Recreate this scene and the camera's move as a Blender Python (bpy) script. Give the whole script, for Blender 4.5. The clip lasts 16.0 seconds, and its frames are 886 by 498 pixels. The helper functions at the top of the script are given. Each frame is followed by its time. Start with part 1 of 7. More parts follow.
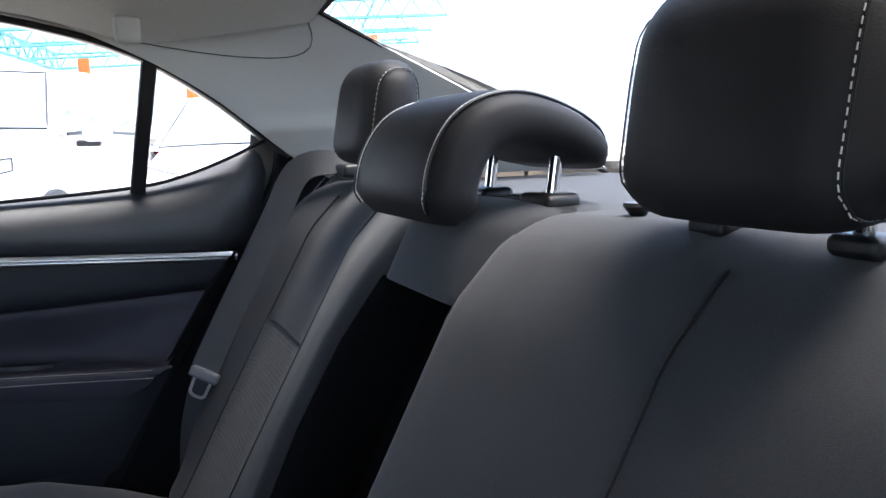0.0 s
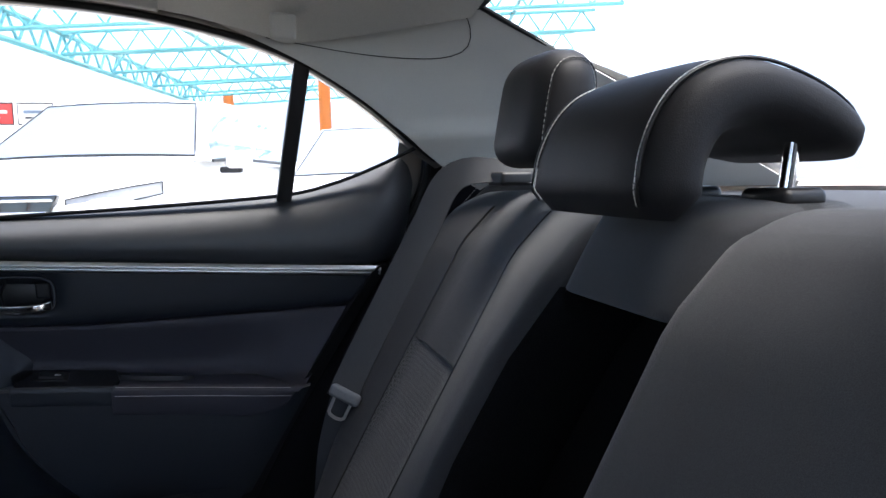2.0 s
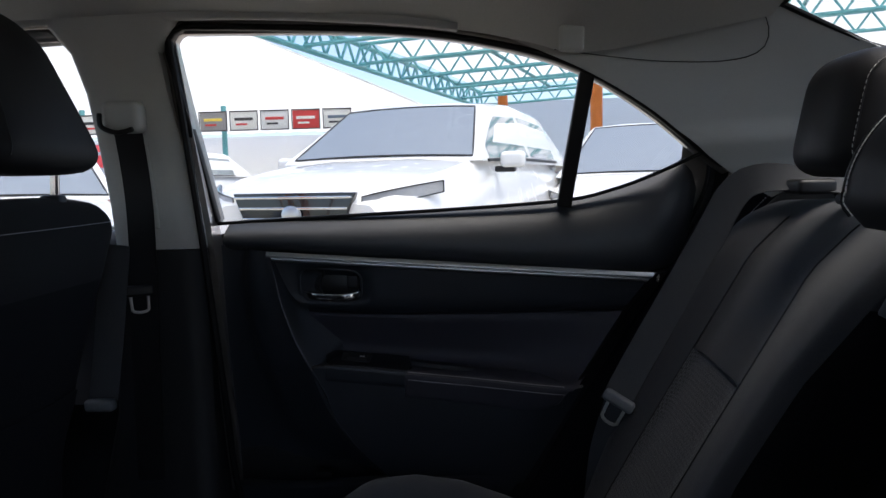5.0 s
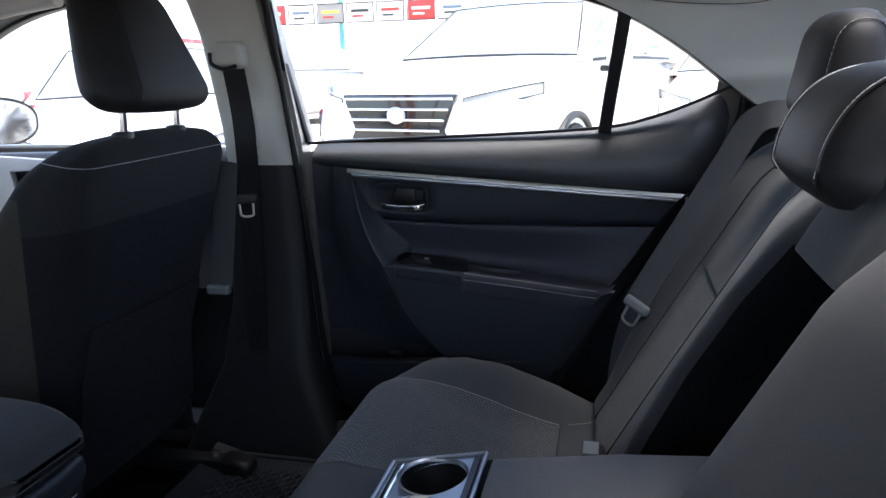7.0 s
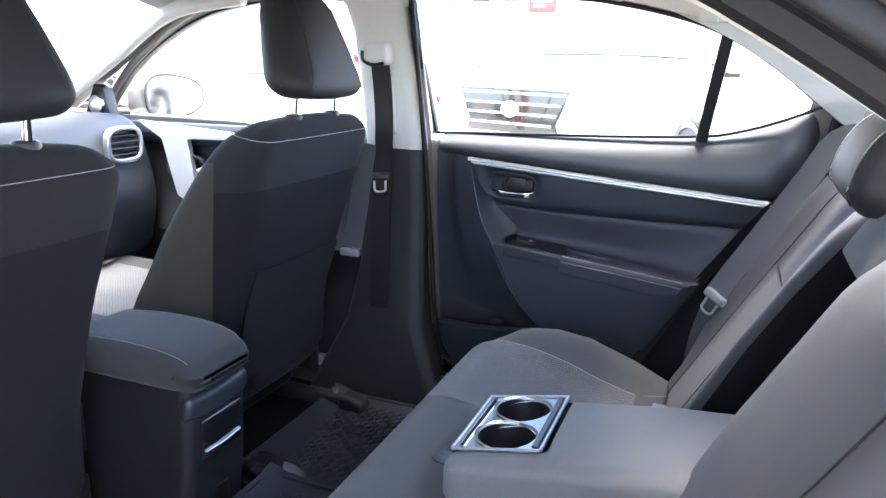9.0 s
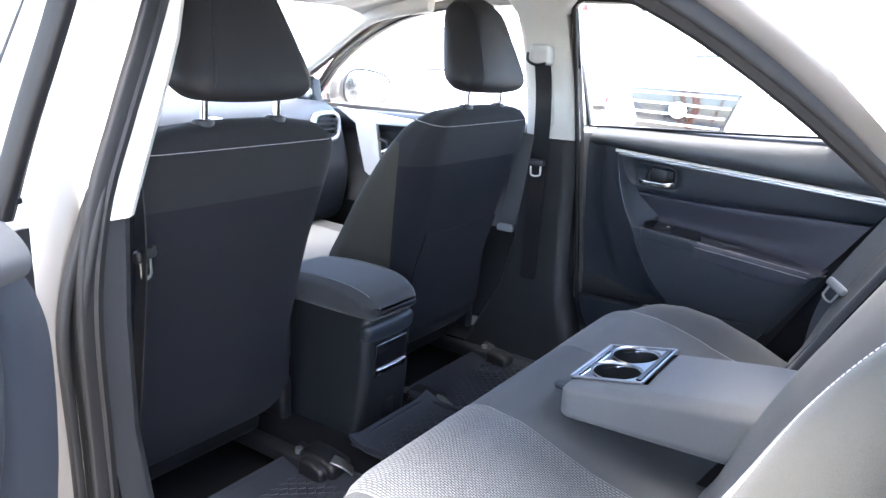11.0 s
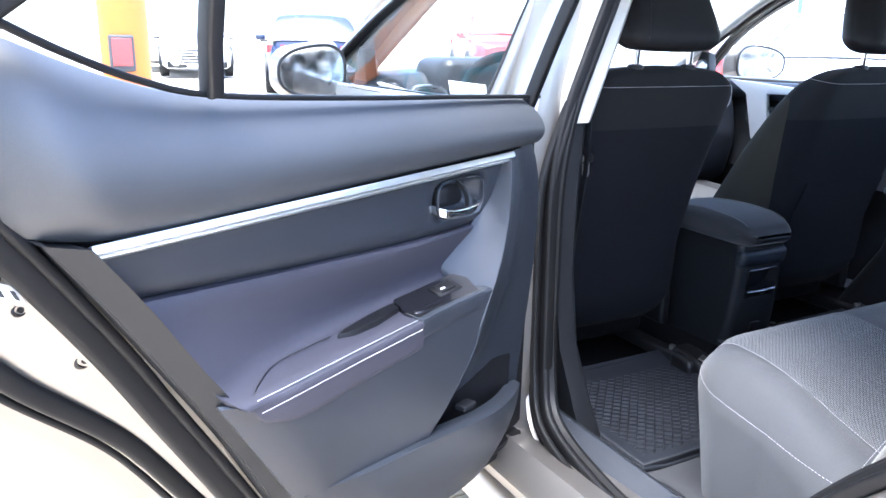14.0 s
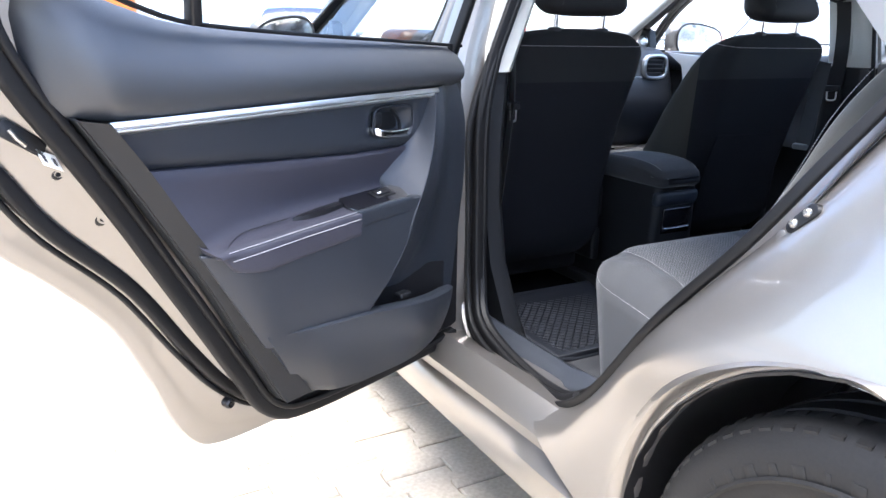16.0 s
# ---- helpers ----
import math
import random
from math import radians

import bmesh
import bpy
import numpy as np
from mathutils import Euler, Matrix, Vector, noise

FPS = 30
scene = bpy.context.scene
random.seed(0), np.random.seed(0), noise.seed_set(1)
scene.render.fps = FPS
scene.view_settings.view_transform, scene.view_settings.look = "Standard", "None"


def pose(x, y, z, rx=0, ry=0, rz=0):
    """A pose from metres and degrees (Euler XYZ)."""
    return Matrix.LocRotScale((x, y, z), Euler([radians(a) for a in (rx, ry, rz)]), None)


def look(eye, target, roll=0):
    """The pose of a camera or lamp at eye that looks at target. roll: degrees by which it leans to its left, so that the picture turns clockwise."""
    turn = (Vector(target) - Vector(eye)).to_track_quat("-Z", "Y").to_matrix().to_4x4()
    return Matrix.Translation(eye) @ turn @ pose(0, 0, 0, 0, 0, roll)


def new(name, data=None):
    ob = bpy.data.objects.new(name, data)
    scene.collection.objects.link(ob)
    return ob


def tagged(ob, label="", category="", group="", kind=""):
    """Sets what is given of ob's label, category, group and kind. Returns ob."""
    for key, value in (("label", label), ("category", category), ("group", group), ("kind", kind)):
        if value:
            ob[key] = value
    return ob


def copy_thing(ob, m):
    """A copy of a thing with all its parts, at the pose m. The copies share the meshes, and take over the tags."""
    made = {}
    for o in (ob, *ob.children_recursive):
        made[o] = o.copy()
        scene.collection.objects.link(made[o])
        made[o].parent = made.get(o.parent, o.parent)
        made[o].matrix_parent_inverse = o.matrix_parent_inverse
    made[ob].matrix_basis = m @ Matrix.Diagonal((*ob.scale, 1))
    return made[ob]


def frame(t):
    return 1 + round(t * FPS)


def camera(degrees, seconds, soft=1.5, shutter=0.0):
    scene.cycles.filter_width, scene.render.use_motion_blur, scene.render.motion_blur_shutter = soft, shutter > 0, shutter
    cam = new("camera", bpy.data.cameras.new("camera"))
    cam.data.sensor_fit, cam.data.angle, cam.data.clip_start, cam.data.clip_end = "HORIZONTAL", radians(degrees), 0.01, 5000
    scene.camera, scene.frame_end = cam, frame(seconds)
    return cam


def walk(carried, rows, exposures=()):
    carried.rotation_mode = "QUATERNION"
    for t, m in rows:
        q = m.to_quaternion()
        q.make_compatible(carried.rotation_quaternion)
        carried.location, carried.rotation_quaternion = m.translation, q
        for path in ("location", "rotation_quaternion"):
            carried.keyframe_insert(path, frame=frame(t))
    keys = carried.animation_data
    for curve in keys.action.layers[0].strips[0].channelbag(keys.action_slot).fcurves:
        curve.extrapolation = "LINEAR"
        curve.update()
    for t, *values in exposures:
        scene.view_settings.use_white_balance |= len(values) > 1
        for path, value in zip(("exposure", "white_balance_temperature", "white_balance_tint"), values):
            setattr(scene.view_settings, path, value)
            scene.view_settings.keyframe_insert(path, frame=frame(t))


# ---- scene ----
cam = camera(61.6, 16.0)
PATH = [
    (0, (0.529, -0.643, 1.023), (1.375, 1.144, 0.72), -1.8),
    (0.5, (0.522, -0.614, 1.011), (1.309, 1.2, 0.714), -1.9),
    (1, (0.516, -0.586, 1.006), (1.232, 1.258, 0.71), -1.6),
    (1.5, (0.511, -0.554, 0.988), (1.179, 1.317, 0.758), -1.4),
    (2, (0.514, -0.522, 0.982), (1.068, 1.389, 0.779), -1.3),
    (2.5, (0.502, -0.5, 0.976), (0.964, 1.438, 0.8), -1.1),
    (3, (0.49, -0.491, 0.977), (0.826, 1.474, 0.813), -1.0),
    (3.5, (0.479, -0.486, 0.983), (0.703, 1.494, 0.811), -1.0),
    (4, (0.482, -0.484, 0.983), (0.586, 1.506, 0.82), -1.8),
    (4.5, (0.487, -0.509, 0.98), (0.459, 1.486, 0.837), -1.8),
    (5, (0.492, -0.544, 0.997), (0.346, 1.441, 0.802), -1.3),
    (5.2, (0.504, -0.566, 1.01), (0.315, 1.409, 0.762), -1.4),
    (7.3, (0.633, -0.755, 1.078), (0.154, 1.124, 0.587), -1.1),
    (7.5, (0.634, -0.781, 1.089), (0.134, 1.088, 0.581), -0.8),
    (7.7, (0.635, -0.807, 1.094), (0.114, 1.054, 0.576), -0.4),
    (8, (0.638, -0.845, 1.1), (0.077, 1.006, 0.592), 0.2),
    (8.2, (0.641, -0.864, 1.095), (0.052, 0.981, 0.598), 0.8),
    (10.3, (0.731, -1.076, 1.089), (-0.16, 0.641, 0.581), 2.6),
    (10.5, (0.74, -1.104, 1.089), (-0.189, 0.592, 0.578), 3.1),
    (11, (0.818, -1.157, 1.098), (-0.262, 0.446, 0.584), 2.7),
    (11.5, (0.871, -1.221, 1.097), (-0.314, 0.311, 0.599), 3.1),
    (12, (0.919, -1.288, 1.085), (-0.376, 0.157, 0.6), 3.3),
    (12.5, (0.954, -1.35, 1.05), (-0.493, -0.055, 0.575), 2.7),
    (13, (0.972, -1.396, 1.038), (-0.605, -0.274, 0.53), 1.9),
    (13.5, (1.02, -1.443, 1.038), (-0.639, -0.466, 0.496), 1.6),
    (14, (1.081, -1.498, 1.027), (-0.619, -0.598, 0.481), 1.2),
    (14.5, (1.149, -1.548, 1.027), (-0.562, -0.656, 0.5), 0.8),
    (15, (1.219, -1.569, 1.006), (-0.477, -0.641, 0.496), 0.9),
    (15.5, (1.297, -1.562, 0.988), (-0.4, -0.635, 0.478), 0.8),
    (16, (1.403, -1.555, 0.963), (-0.284, -0.636, 0.407), 1.0),
]
EXPOSURES = [(0, 3.05, 6500, 10), (1.5, 2.8, 6500, 10), (2.5, 2.45, 6500, 10), (3.5, 2.0, 6600, 10), (4.3, 1.55, 6700, 10), (5.0, 1.25, 6700, 10), (5.6, 1.4, 6700, 10), (7.3, 3.2, 6550, 10), (8.2, 4.2, 6600, 10), (10.3, 4.9, 6550, 10), (11.2, 4.78, 6500, 10), (12.0, 4.63, 6350, 10), (13.5, 3.87, 5950, 10), (14.5, 3.7, 5850, 10), (16, 3.14, 6120, 10)]
walk(cam, [(t, look(eye, target, roll)) for t, eye, target, roll in PATH], EXPOSURES)

# ---- light ----
GROUND = -0.05
world = bpy.data.worlds.new("sky")
scene.world = world
world.use_nodes = True
wt = world.node_tree
sky = wt.nodes.new("ShaderNodeTexSky")
sky.sky_type, sky.sun_disc = "NISHITA", False
sky.sun_elevation, sky.sun_rotation = radians(77), radians(142)
sky.air_density, sky.dust_density, sky.ozone_density = 0.65, 2.0, 0.3
wt.links.new(sky.outputs[0], wt.nodes["Background"].inputs[0])
wt.nodes["Background"].inputs[1].default_value = 0.15
sun = new("sun", bpy.data.lights.new("sun", "SUN"))
sun.data.energy, sun.data.angle, sun.data.color = 1.4, radians(45), (1.0, 0.97, 0.93)
sun.matrix_world = look((0.35, -0.45, 2.6), (0, 0, 0))

# ---- helpers of this scene ----
V = Vector


def lerp(a, b, t):
    return a + (b - a) * t


def curve_at(pts, n, smooth=True):
    """n points evenly along a line of points, rounded as a Catmull-Rom curve."""
    p = [V(q) for q in pts]
    dense = []
    for i in range(len(p) - 1):
        a, b, c, d = p[max(i - 1, 0)], p[i], p[i + 1], p[min(i + 2, len(p) - 1)]
        for k in range(12):
            t = k / 12
            if smooth:
                q = 0.5 * ((2 * b) + (c - a) * t + (2 * a - 5 * b + 4 * c - d) * t * t + (3 * b - 3 * c + d - a) * t ** 3)
            else:
                q = b.lerp(c, t)
            dense.append(q)
    dense.append(p[-1])
    run = [0.0]
    for a, b in zip(dense, dense[1:]):
        run.append(run[-1] + (b - a).length)
    out, j = [], 0
    for i in range(n):
        s = run[-1] * i / (n - 1)
        while j < len(run) - 2 and run[j + 1] < s:
            j += 1
        f = (s - run[j]) / max(run[j + 1] - run[j], 1e-9)
        out.append(dense[j].lerp(dense[j + 1], min(max(f, 0), 1)))
    return out


def interp(x, xs, ys):
    return float(np.interp(x, xs, ys))


def ease(t):
    t = max(0.0, min(1.0, t))
    return t * t * (3 - 2 * t)


def thing(name, at, label="", category="", group="", kind=""):
    ob = new(name)
    ob.empty_display_size = 0.05
    ob.matrix_basis = Matrix.Translation(at)
    return tagged(ob, label, category, group, kind)


def finish(bm, sharp=40):
    bmesh.ops.remove_doubles(bm, verts=bm.verts, dist=1e-5)
    bmesh.ops.recalc_face_normals(bm, faces=bm.faces)
    for f in bm.faces:
        f.smooth = True
    for e in bm.edges:
        e.smooth = not (len(e.link_faces) == 2 and e.calc_face_angle(0) > radians(sharp))
    return bm


def part(name, bm, material, parent=None, label="", sharp=40, done=False):
    """One mesh object out of a bmesh given in world places, under a thing or a part."""
    if not done:
        finish(bm, sharp)
    me = bpy.data.meshes.new(name)
    bm.to_mesh(me)
    bm.free()
    me.materials.append(material)
    ob = new(name, me)
    if parent is not None:
        ob.parent = parent
        if parent.type == "EMPTY":
            ob.matrix_parent_inverse = parent.matrix_basis.inverted()
    if label:
        ob["label"] = label
    return ob


def solid(name, bm, material, label="", category="", group="", kind="", sharp=40):
    """A top-level thing of one mesh."""
    return tagged(part(name, bm, material, None, sharp=sharp), label, category, group, kind)


def join(*bms):
    out = bmesh.new()
    for b in bms:
        me = bpy.data.meshes.new("tmp")
        b.to_mesh(me)
        b.free()
        out.from_mesh(me)
        bpy.data.meshes.remove(me)
    return out


def moved(bm, m):
    bmesh.ops.transform(bm, matrix=m, verts=bm.verts)
    return bm


def rbox(size, r, m=4, warp=None, at=(0, 0, 0), k=3):
    """A box with rounded edges, m cells between its corners along each way, bent by warp."""
    h = [s / 2 for s in size]
    axes = []
    for i in range(3):
        ri = min(r, h[i] * 0.999)
        c = [ri * (1 - math.tan(radians(45 * (1 - j / k)))) for j in range(k + 1)]
        lo = [-h[i] + q for q in c]
        hi = [-q for q in reversed(lo)]
        mid = [lerp(lo[-1], hi[0], j / m) for j in range(1, m)]
        axes.append(lo + mid + hi)
    bm = bmesh.new()
    seen = {}

    def vert(p):
        key = tuple(round(q, 6) for q in p)
        if key not in seen:
            inner = V([max(-(h[i] - min(r, h[i])), min(h[i] - min(r, h[i]), p[i])) for i in range(3)])
            d = V(p) - inner
            q = inner + d.normalized() * min(r, min(h)) if d.length > 1e-9 else V(p)
            if r > min(h):
                q = inner + V([d[i] / max(abs(d[0]), abs(d[1]), abs(d[2]), 1e-9) for i in range(3)]).normalized() * r
            if warp:
                q = V(warp(q))
            seen[key] = bm.verts.new(q + V(at))
        return seen[key]

    for ax in range(3):
        a, b = (ax + 1) % 3, (ax + 2) % 3
        for s in (-1, 1):
            for i in range(len(axes[a]) - 1):
                for j in range(len(axes[b]) - 1):
                    vs = []
                    for u, w in ((i, j), (i + 1, j), (i + 1, j + 1), (i, j + 1)):
                        p = [0, 0, 0]
                        p[ax], p[a], p[b] = s * h[ax], axes[a][u], axes[b][w]
                        vs.append(vert(p))
                    if len(set(vs)) == 4:
                        bm.faces.new(vs)
    return bm


def sheet(rows, thick=None):
    """A surface through rows of points; thick: a way by which its back is set off."""
    bm = bmesh.new()
    g = [[bm.verts.new(p) for p in row] for row in rows]
    n, m = len(g), len(g[0])

    def cells(q):
        for i in range(n - 1):
            for j in range(m - 1):
                bm.faces.new((q[i][j], q[i + 1][j], q[i + 1][j + 1], q[i][j + 1]))

    cells(g)
    if thick is not None:
        t = V(thick)
        b = [[bm.verts.new(V(p) + t) for p in row] for row in rows]
        cells(b)
        rim = [(i, 0) for i in range(n)] + [(n - 1, j) for j in range(1, m)] + [(i, m - 1) for i in range(n - 2, -1, -1)] + [(0, j) for j in range(m - 2, 0, -1)]
        for (i, j), (k, l) in zip(rim, rim[1:] + rim[:1]):
            bm.faces.new((g[i][j], g[k][l], b[k][l], b[i][j]))
    return bm


def loft(rings, caps=True, closed=True):
    bm = bmesh.new()
    g = [[bm.verts.new(p) for p in ring] for ring in rings]
    m = len(g[0])
    for a, b in zip(g, g[1:]):
        for j in range(m if closed else m - 1):
            bm.faces.new((a[j], b[j], b[(j + 1) % m], a[(j + 1) % m]))
    if caps:
        bm.faces.new(g[0])
        bm.faces.new(g[-1])
    return bm


def sweep(path, section, up=(0, 0, 1), closed=False, caps=True, scale=None):
    """A section (side, up) drawn along a path; up may be one way or one a point."""
    p = [V(q) for q in path]
    n = len(p)
    rings = []
    for i in range(n):
        a, b = (p[i - 1], p[(i + 1) % n]) if closed else (p[max(i - 1, 0)], p[min(i + 1, n - 1)])
        t = (b - a).normalized()
        u = V(up[i]) if isinstance(up, list) else V(up)
        side = t.cross(u).normalized()
        u2 = side.cross(t).normalized()
        k = scale(i / (n - 1)) if scale else 1
        rings.append([p[i] + side * (a2 * k) + u2 * (b2 * k) for a2, b2 in section])
    if closed:
        rings.append(rings[0])
        caps = False
    return loft(rings, caps)


def circle(r, n=8, sx=1.0, sy=1.0):
    return [(r * sx * math.cos(2 * math.pi * i / n), r * sy * math.sin(2 * math.pi * i / n)) for i in range(n)]


def rect(w, h, r=0.0):
    if r <= 0:
        return [(-w / 2, -h / 2), (w / 2, -h / 2), (w / 2, h / 2), (-w / 2, h / 2)]
    out = []
    for cx, cy, a0 in ((w / 2 - r, h / 2 - r, 0), (-w / 2 + r, h / 2 - r, 90), (-w / 2 + r, -h / 2 + r, 180), (w / 2 - r, -h / 2 + r, 270)):
        for k in range(4):
            a = radians(a0 + 30 * k)
            out.append((cx + r * math.cos(a), cy + r * math.sin(a)))
    return out


def tube(path, r, n=8, closed=False, up=None):
    d = V(path[-1]) - V(path[0])
    if up is None:
        up = (0, 0, 1) if abs(d.normalized().z if d.length else 0) < 0.85 else (1, 0.3, 0)
    return sweep(path, circle(r, n), up, closed)


def prism(outline, axis, a0, a1, bevel=0.0, seg=2):
    """A flat outline pushed along an axis from a0 to a1, with its edges rounded."""
    def put(q, a):
        return {"x": (a, q[0], q[1]), "y": (q[0], a, q[1]), "z": (q[0], q[1], a)}[axis]
    bm = bmesh.new()
    lo = [bm.verts.new(put(q, a0)) for q in outline]
    hi = [bm.verts.new(put(q, a1)) for q in outline]
    bm.faces.new(lo)
    bm.faces.new(hi)
    for i in range(len(lo)):
        j = (i + 1) % len(lo)
        bm.faces.new((lo[i], lo[j], hi[j], hi[i]))
    if bevel:
        bmesh.ops.recalc_face_normals(bm, faces=bm.faces)
        es = [e for e in bm.edges if e.calc_face_angle(0) > radians(25)]
        bmesh.ops.bevel(bm, geom=es, offset=bevel, segments=seg, profile=0.6, affect="EDGES", clamp_overlap=True)
    return bm


def lathe(profile, n=40, axis="y"):
    """A profile of (radius, along) turned round an axis."""
    rings = []
    for i in range(n):
        a = 2 * math.pi * i / n
        c, s = math.cos(a), math.sin(a)
        rings.append([{"y": (r * c, h, r * s), "x": (h, r * c, r * s), "z": (r * c, r * s, h)}[axis] for r, h in profile])
    rings.append(rings[0])
    return loft(rings, caps=False, closed=False)


def stitches(path, n, length=0.0055, r=0.0011, up=(0, 0, 1)):
    """A row of short threads along a path."""
    p = curve_at(path, n * 2)
    out = bmesh.new()
    for i in range(0, n * 2 - 1, 2):
        d = p[i + 1] - p[i]
        if d.length < 1e-6:
            continue
        d = d.normalized() * (length / 2)
        mid = (p[i] + p[i + 1]) / 2
        side = d.cross(V(up)).normalized() * r
        u = side.cross(d).normalized() * r
        vs = [out.verts.new(mid + d * a + side * b + u * c) for a in (-1, 1) for b, c in ((-1, -0.5), (0, 1), (1, -0.5))]
        for a, b in ((0, 1), (1, 2), (2, 0)):
            out.faces.new((vs[a], vs[b], vs[b + 3], vs[a + 3]))
        out.faces.new(vs[:3])
        out.faces.new(vs[3:])
    return out

# ---- materials ----
def material(name, color, rough=0.6, metal=0.0, grain=0.0, scale=400.0, vary=0.12, vary_scale=8.0, bump=0.0, coat=0.0, spec=0.5, second=None, sheen=0.0):
    """A surface with two scales of variation, fine grain and a bump."""
    m = bpy.data.materials.new(name)
    m.use_nodes = True
    t, nodes = m.node_tree, m.node_tree.nodes
    b = nodes["Principled BSDF"]
    b.inputs["Roughness"].default_value, b.inputs["Metallic"].default_value = rough, metal
    b.inputs["Coat Weight"].default_value, b.inputs["Specular IOR Level"].default_value = coat, spec
    b.inputs["Sheen Weight"].default_value = sheen
    co = nodes.new("ShaderNodeTexCoord")
    big = nodes.new("ShaderNodeTexNoise")
    big.inputs["Scale"].default_value, big.inputs["Detail"].default_value = vary_scale, 5
    t.links.new(co.outputs["Object"], big.inputs["Vector"])
    fine = nodes.new("ShaderNodeTexNoise")
    fine.inputs["Scale"].default_value, fine.inputs["Detail"].default_value = scale, 3
    t.links.new(co.outputs["Object"], fine.inputs["Vector"])
    mix = nodes.new("ShaderNodeMix")
    mix.data_type = "RGBA"
    c2 = second or tuple(min(1, c * (1 + vary * 2)) for c in color)
    c1 = tuple(c * (1 - vary) for c in color)
    mix.inputs[6].default_value, mix.inputs[7].default_value = (*c1, 1), (*c2, 1)
    t.links.new(big.outputs["Fac"], mix.inputs[0])
    out = mix.outputs[2]
    if grain:
        g = nodes.new("ShaderNodeMix")
        g.data_type, g.blend_type = "RGBA", "MULTIPLY"
        g.inputs[0].default_value = grain
        ramp = nodes.new("ShaderNodeMapRange")
        ramp.inputs[1].default_value, ramp.inputs[2].default_value, ramp.inputs[3].default_value, ramp.inputs[4].default_value = 0.3, 0.7, 0.35, 1.35
        t.links.new(fine.outputs["Fac"], ramp.inputs[0])
        t.links.new(out, g.inputs[6])
        t.links.new(ramp.outputs[0], g.inputs[7])
        out = g.outputs[2]
    t.links.new(out, b.inputs["Base Color"])
    rr = nodes.new("ShaderNodeMapRange")
    rr.inputs[3].default_value, rr.inputs[4].default_value = max(0.02, rough - 0.08), min(1, rough + 0.08)
    t.links.new(big.outputs["Fac"], rr.inputs[0])
    t.links.new(rr.outputs[0], b.inputs["Roughness"])
    if bump:
        bp = nodes.new("ShaderNodeBump")
        bp.inputs["Strength"].default_value, bp.inputs["Distance"].default_value = bump, 0.001
        t.links.new(fine.outputs["Fac"], bp.inputs["Height"])
        t.links.new(bp.outputs[0], b.inputs["Normal"])
    return m


def woven(name, dark, light, scale, rough=0.9):
    """A cloth with rows of small slanted knots."""
    m = material(name, dark, rough, spec=0.12, grain=0.3, scale=900, bump=0.3, sheen=0.2)
    t, nodes = m.node_tree, m.node_tree.nodes
    b = nodes["Principled BSDF"]
    co = nodes.new("ShaderNodeTexCoord")
    mp = nodes.new("ShaderNodeMapping")
    mp.inputs["Rotation"].default_value = (0, 0, radians(90))
    t.links.new(co.outputs["UV"], mp.inputs["Vector"])
    br = nodes.new("ShaderNodeTexBrick")
    br.inputs["Color1"].default_value, br.inputs["Color2"].default_value, br.inputs["Mortar"].default_value = (*light, 1), (*[c * 0.8 for c in light], 1), (*dark, 1)
    br.inputs["Scale"].default_value = scale
    br.inputs["Mortar Size"].default_value, br.inputs["Mortar Smooth"].default_value = 0.026, 0.35
    br.inputs["Brick Width"].default_value, br.inputs["Row Height"].default_value = 0.2, 0.1
    wob = nodes.new("ShaderNodeTexNoise")
    wob.inputs["Scale"].default_value = 300
    t.links.new(mp.outputs[0], br.inputs["Vector"])
    mul = nodes.new("ShaderNodeMix")
    mul.data_type, mul.blend_type = "RGBA", "MULTIPLY"
    mul.inputs[0].default_value = 0.35
    t.links.new(br.outputs["Color"], mul.inputs[6])
    t.links.new(co.outputs["UV"], wob.inputs["Vector"])
    t.links.new(wob.outputs["Color"], mul.inputs[7])
    t.links.new(mul.outputs[2], b.inputs["Base Color"])
    bp = nodes.new("ShaderNodeBump")
    bp.inputs["Strength"].default_value, bp.inputs["Distance"].default_value = 0.6, 0.0015
    inv = nodes.new("ShaderNodeMath")
    inv.operation = "SUBTRACT"
    inv.inputs[0].default_value = 1.0
    t.links.new(br.outputs["Fac"], inv.inputs[1])
    t.links.new(inv.outputs[0], bp.inputs["Height"])
    t.links.new(bp.outputs[0], b.inputs["Normal"])
    return m


def pane(name, tint=(1, 1, 1), gloss=1.0):
    """Thin clear glass: it lets light straight through and mirrors at a slant."""
    m = bpy.data.materials.new(name)
    m.use_nodes = True
    t, nodes = m.node_tree, m.node_tree.nodes
    nodes.remove(nodes["Principled BSDF"])
    tr, gl, mx, fr = (nodes.new(k) for k in ("ShaderNodeBsdfTransparent", "ShaderNodeBsdfGlossy", "ShaderNodeMixShader", "ShaderNodeLayerWeight"))
    tr.inputs[0].default_value, gl.inputs["Roughness"].default_value = (*tint, 1), 0.01
    fr.inputs[0].default_value = 0.5
    po = nodes.new("ShaderNodeMath")
    po.operation = "POWER"
    po.inputs[1].default_value = 5.0
    k = nodes.new("ShaderNodeMath")
    k.operation, k.use_clamp = "MULTIPLY_ADD", True
    k.inputs[1].default_value, k.inputs[2].default_value = 0.92 * gloss, 0.06 * gloss
    t.links.new(fr.outputs["Facing"], po.inputs[0])
    t.links.new(po.outputs[0], k.inputs[0])
    t.links.new(k.outputs[0], mx.inputs[0])
    t.links.new(tr.outputs[0], mx.inputs[1])
    t.links.new(gl.outputs[0], mx.inputs[2])
    t.links.new(mx.outputs[0], nodes["Material Output"].inputs[0])
    return m


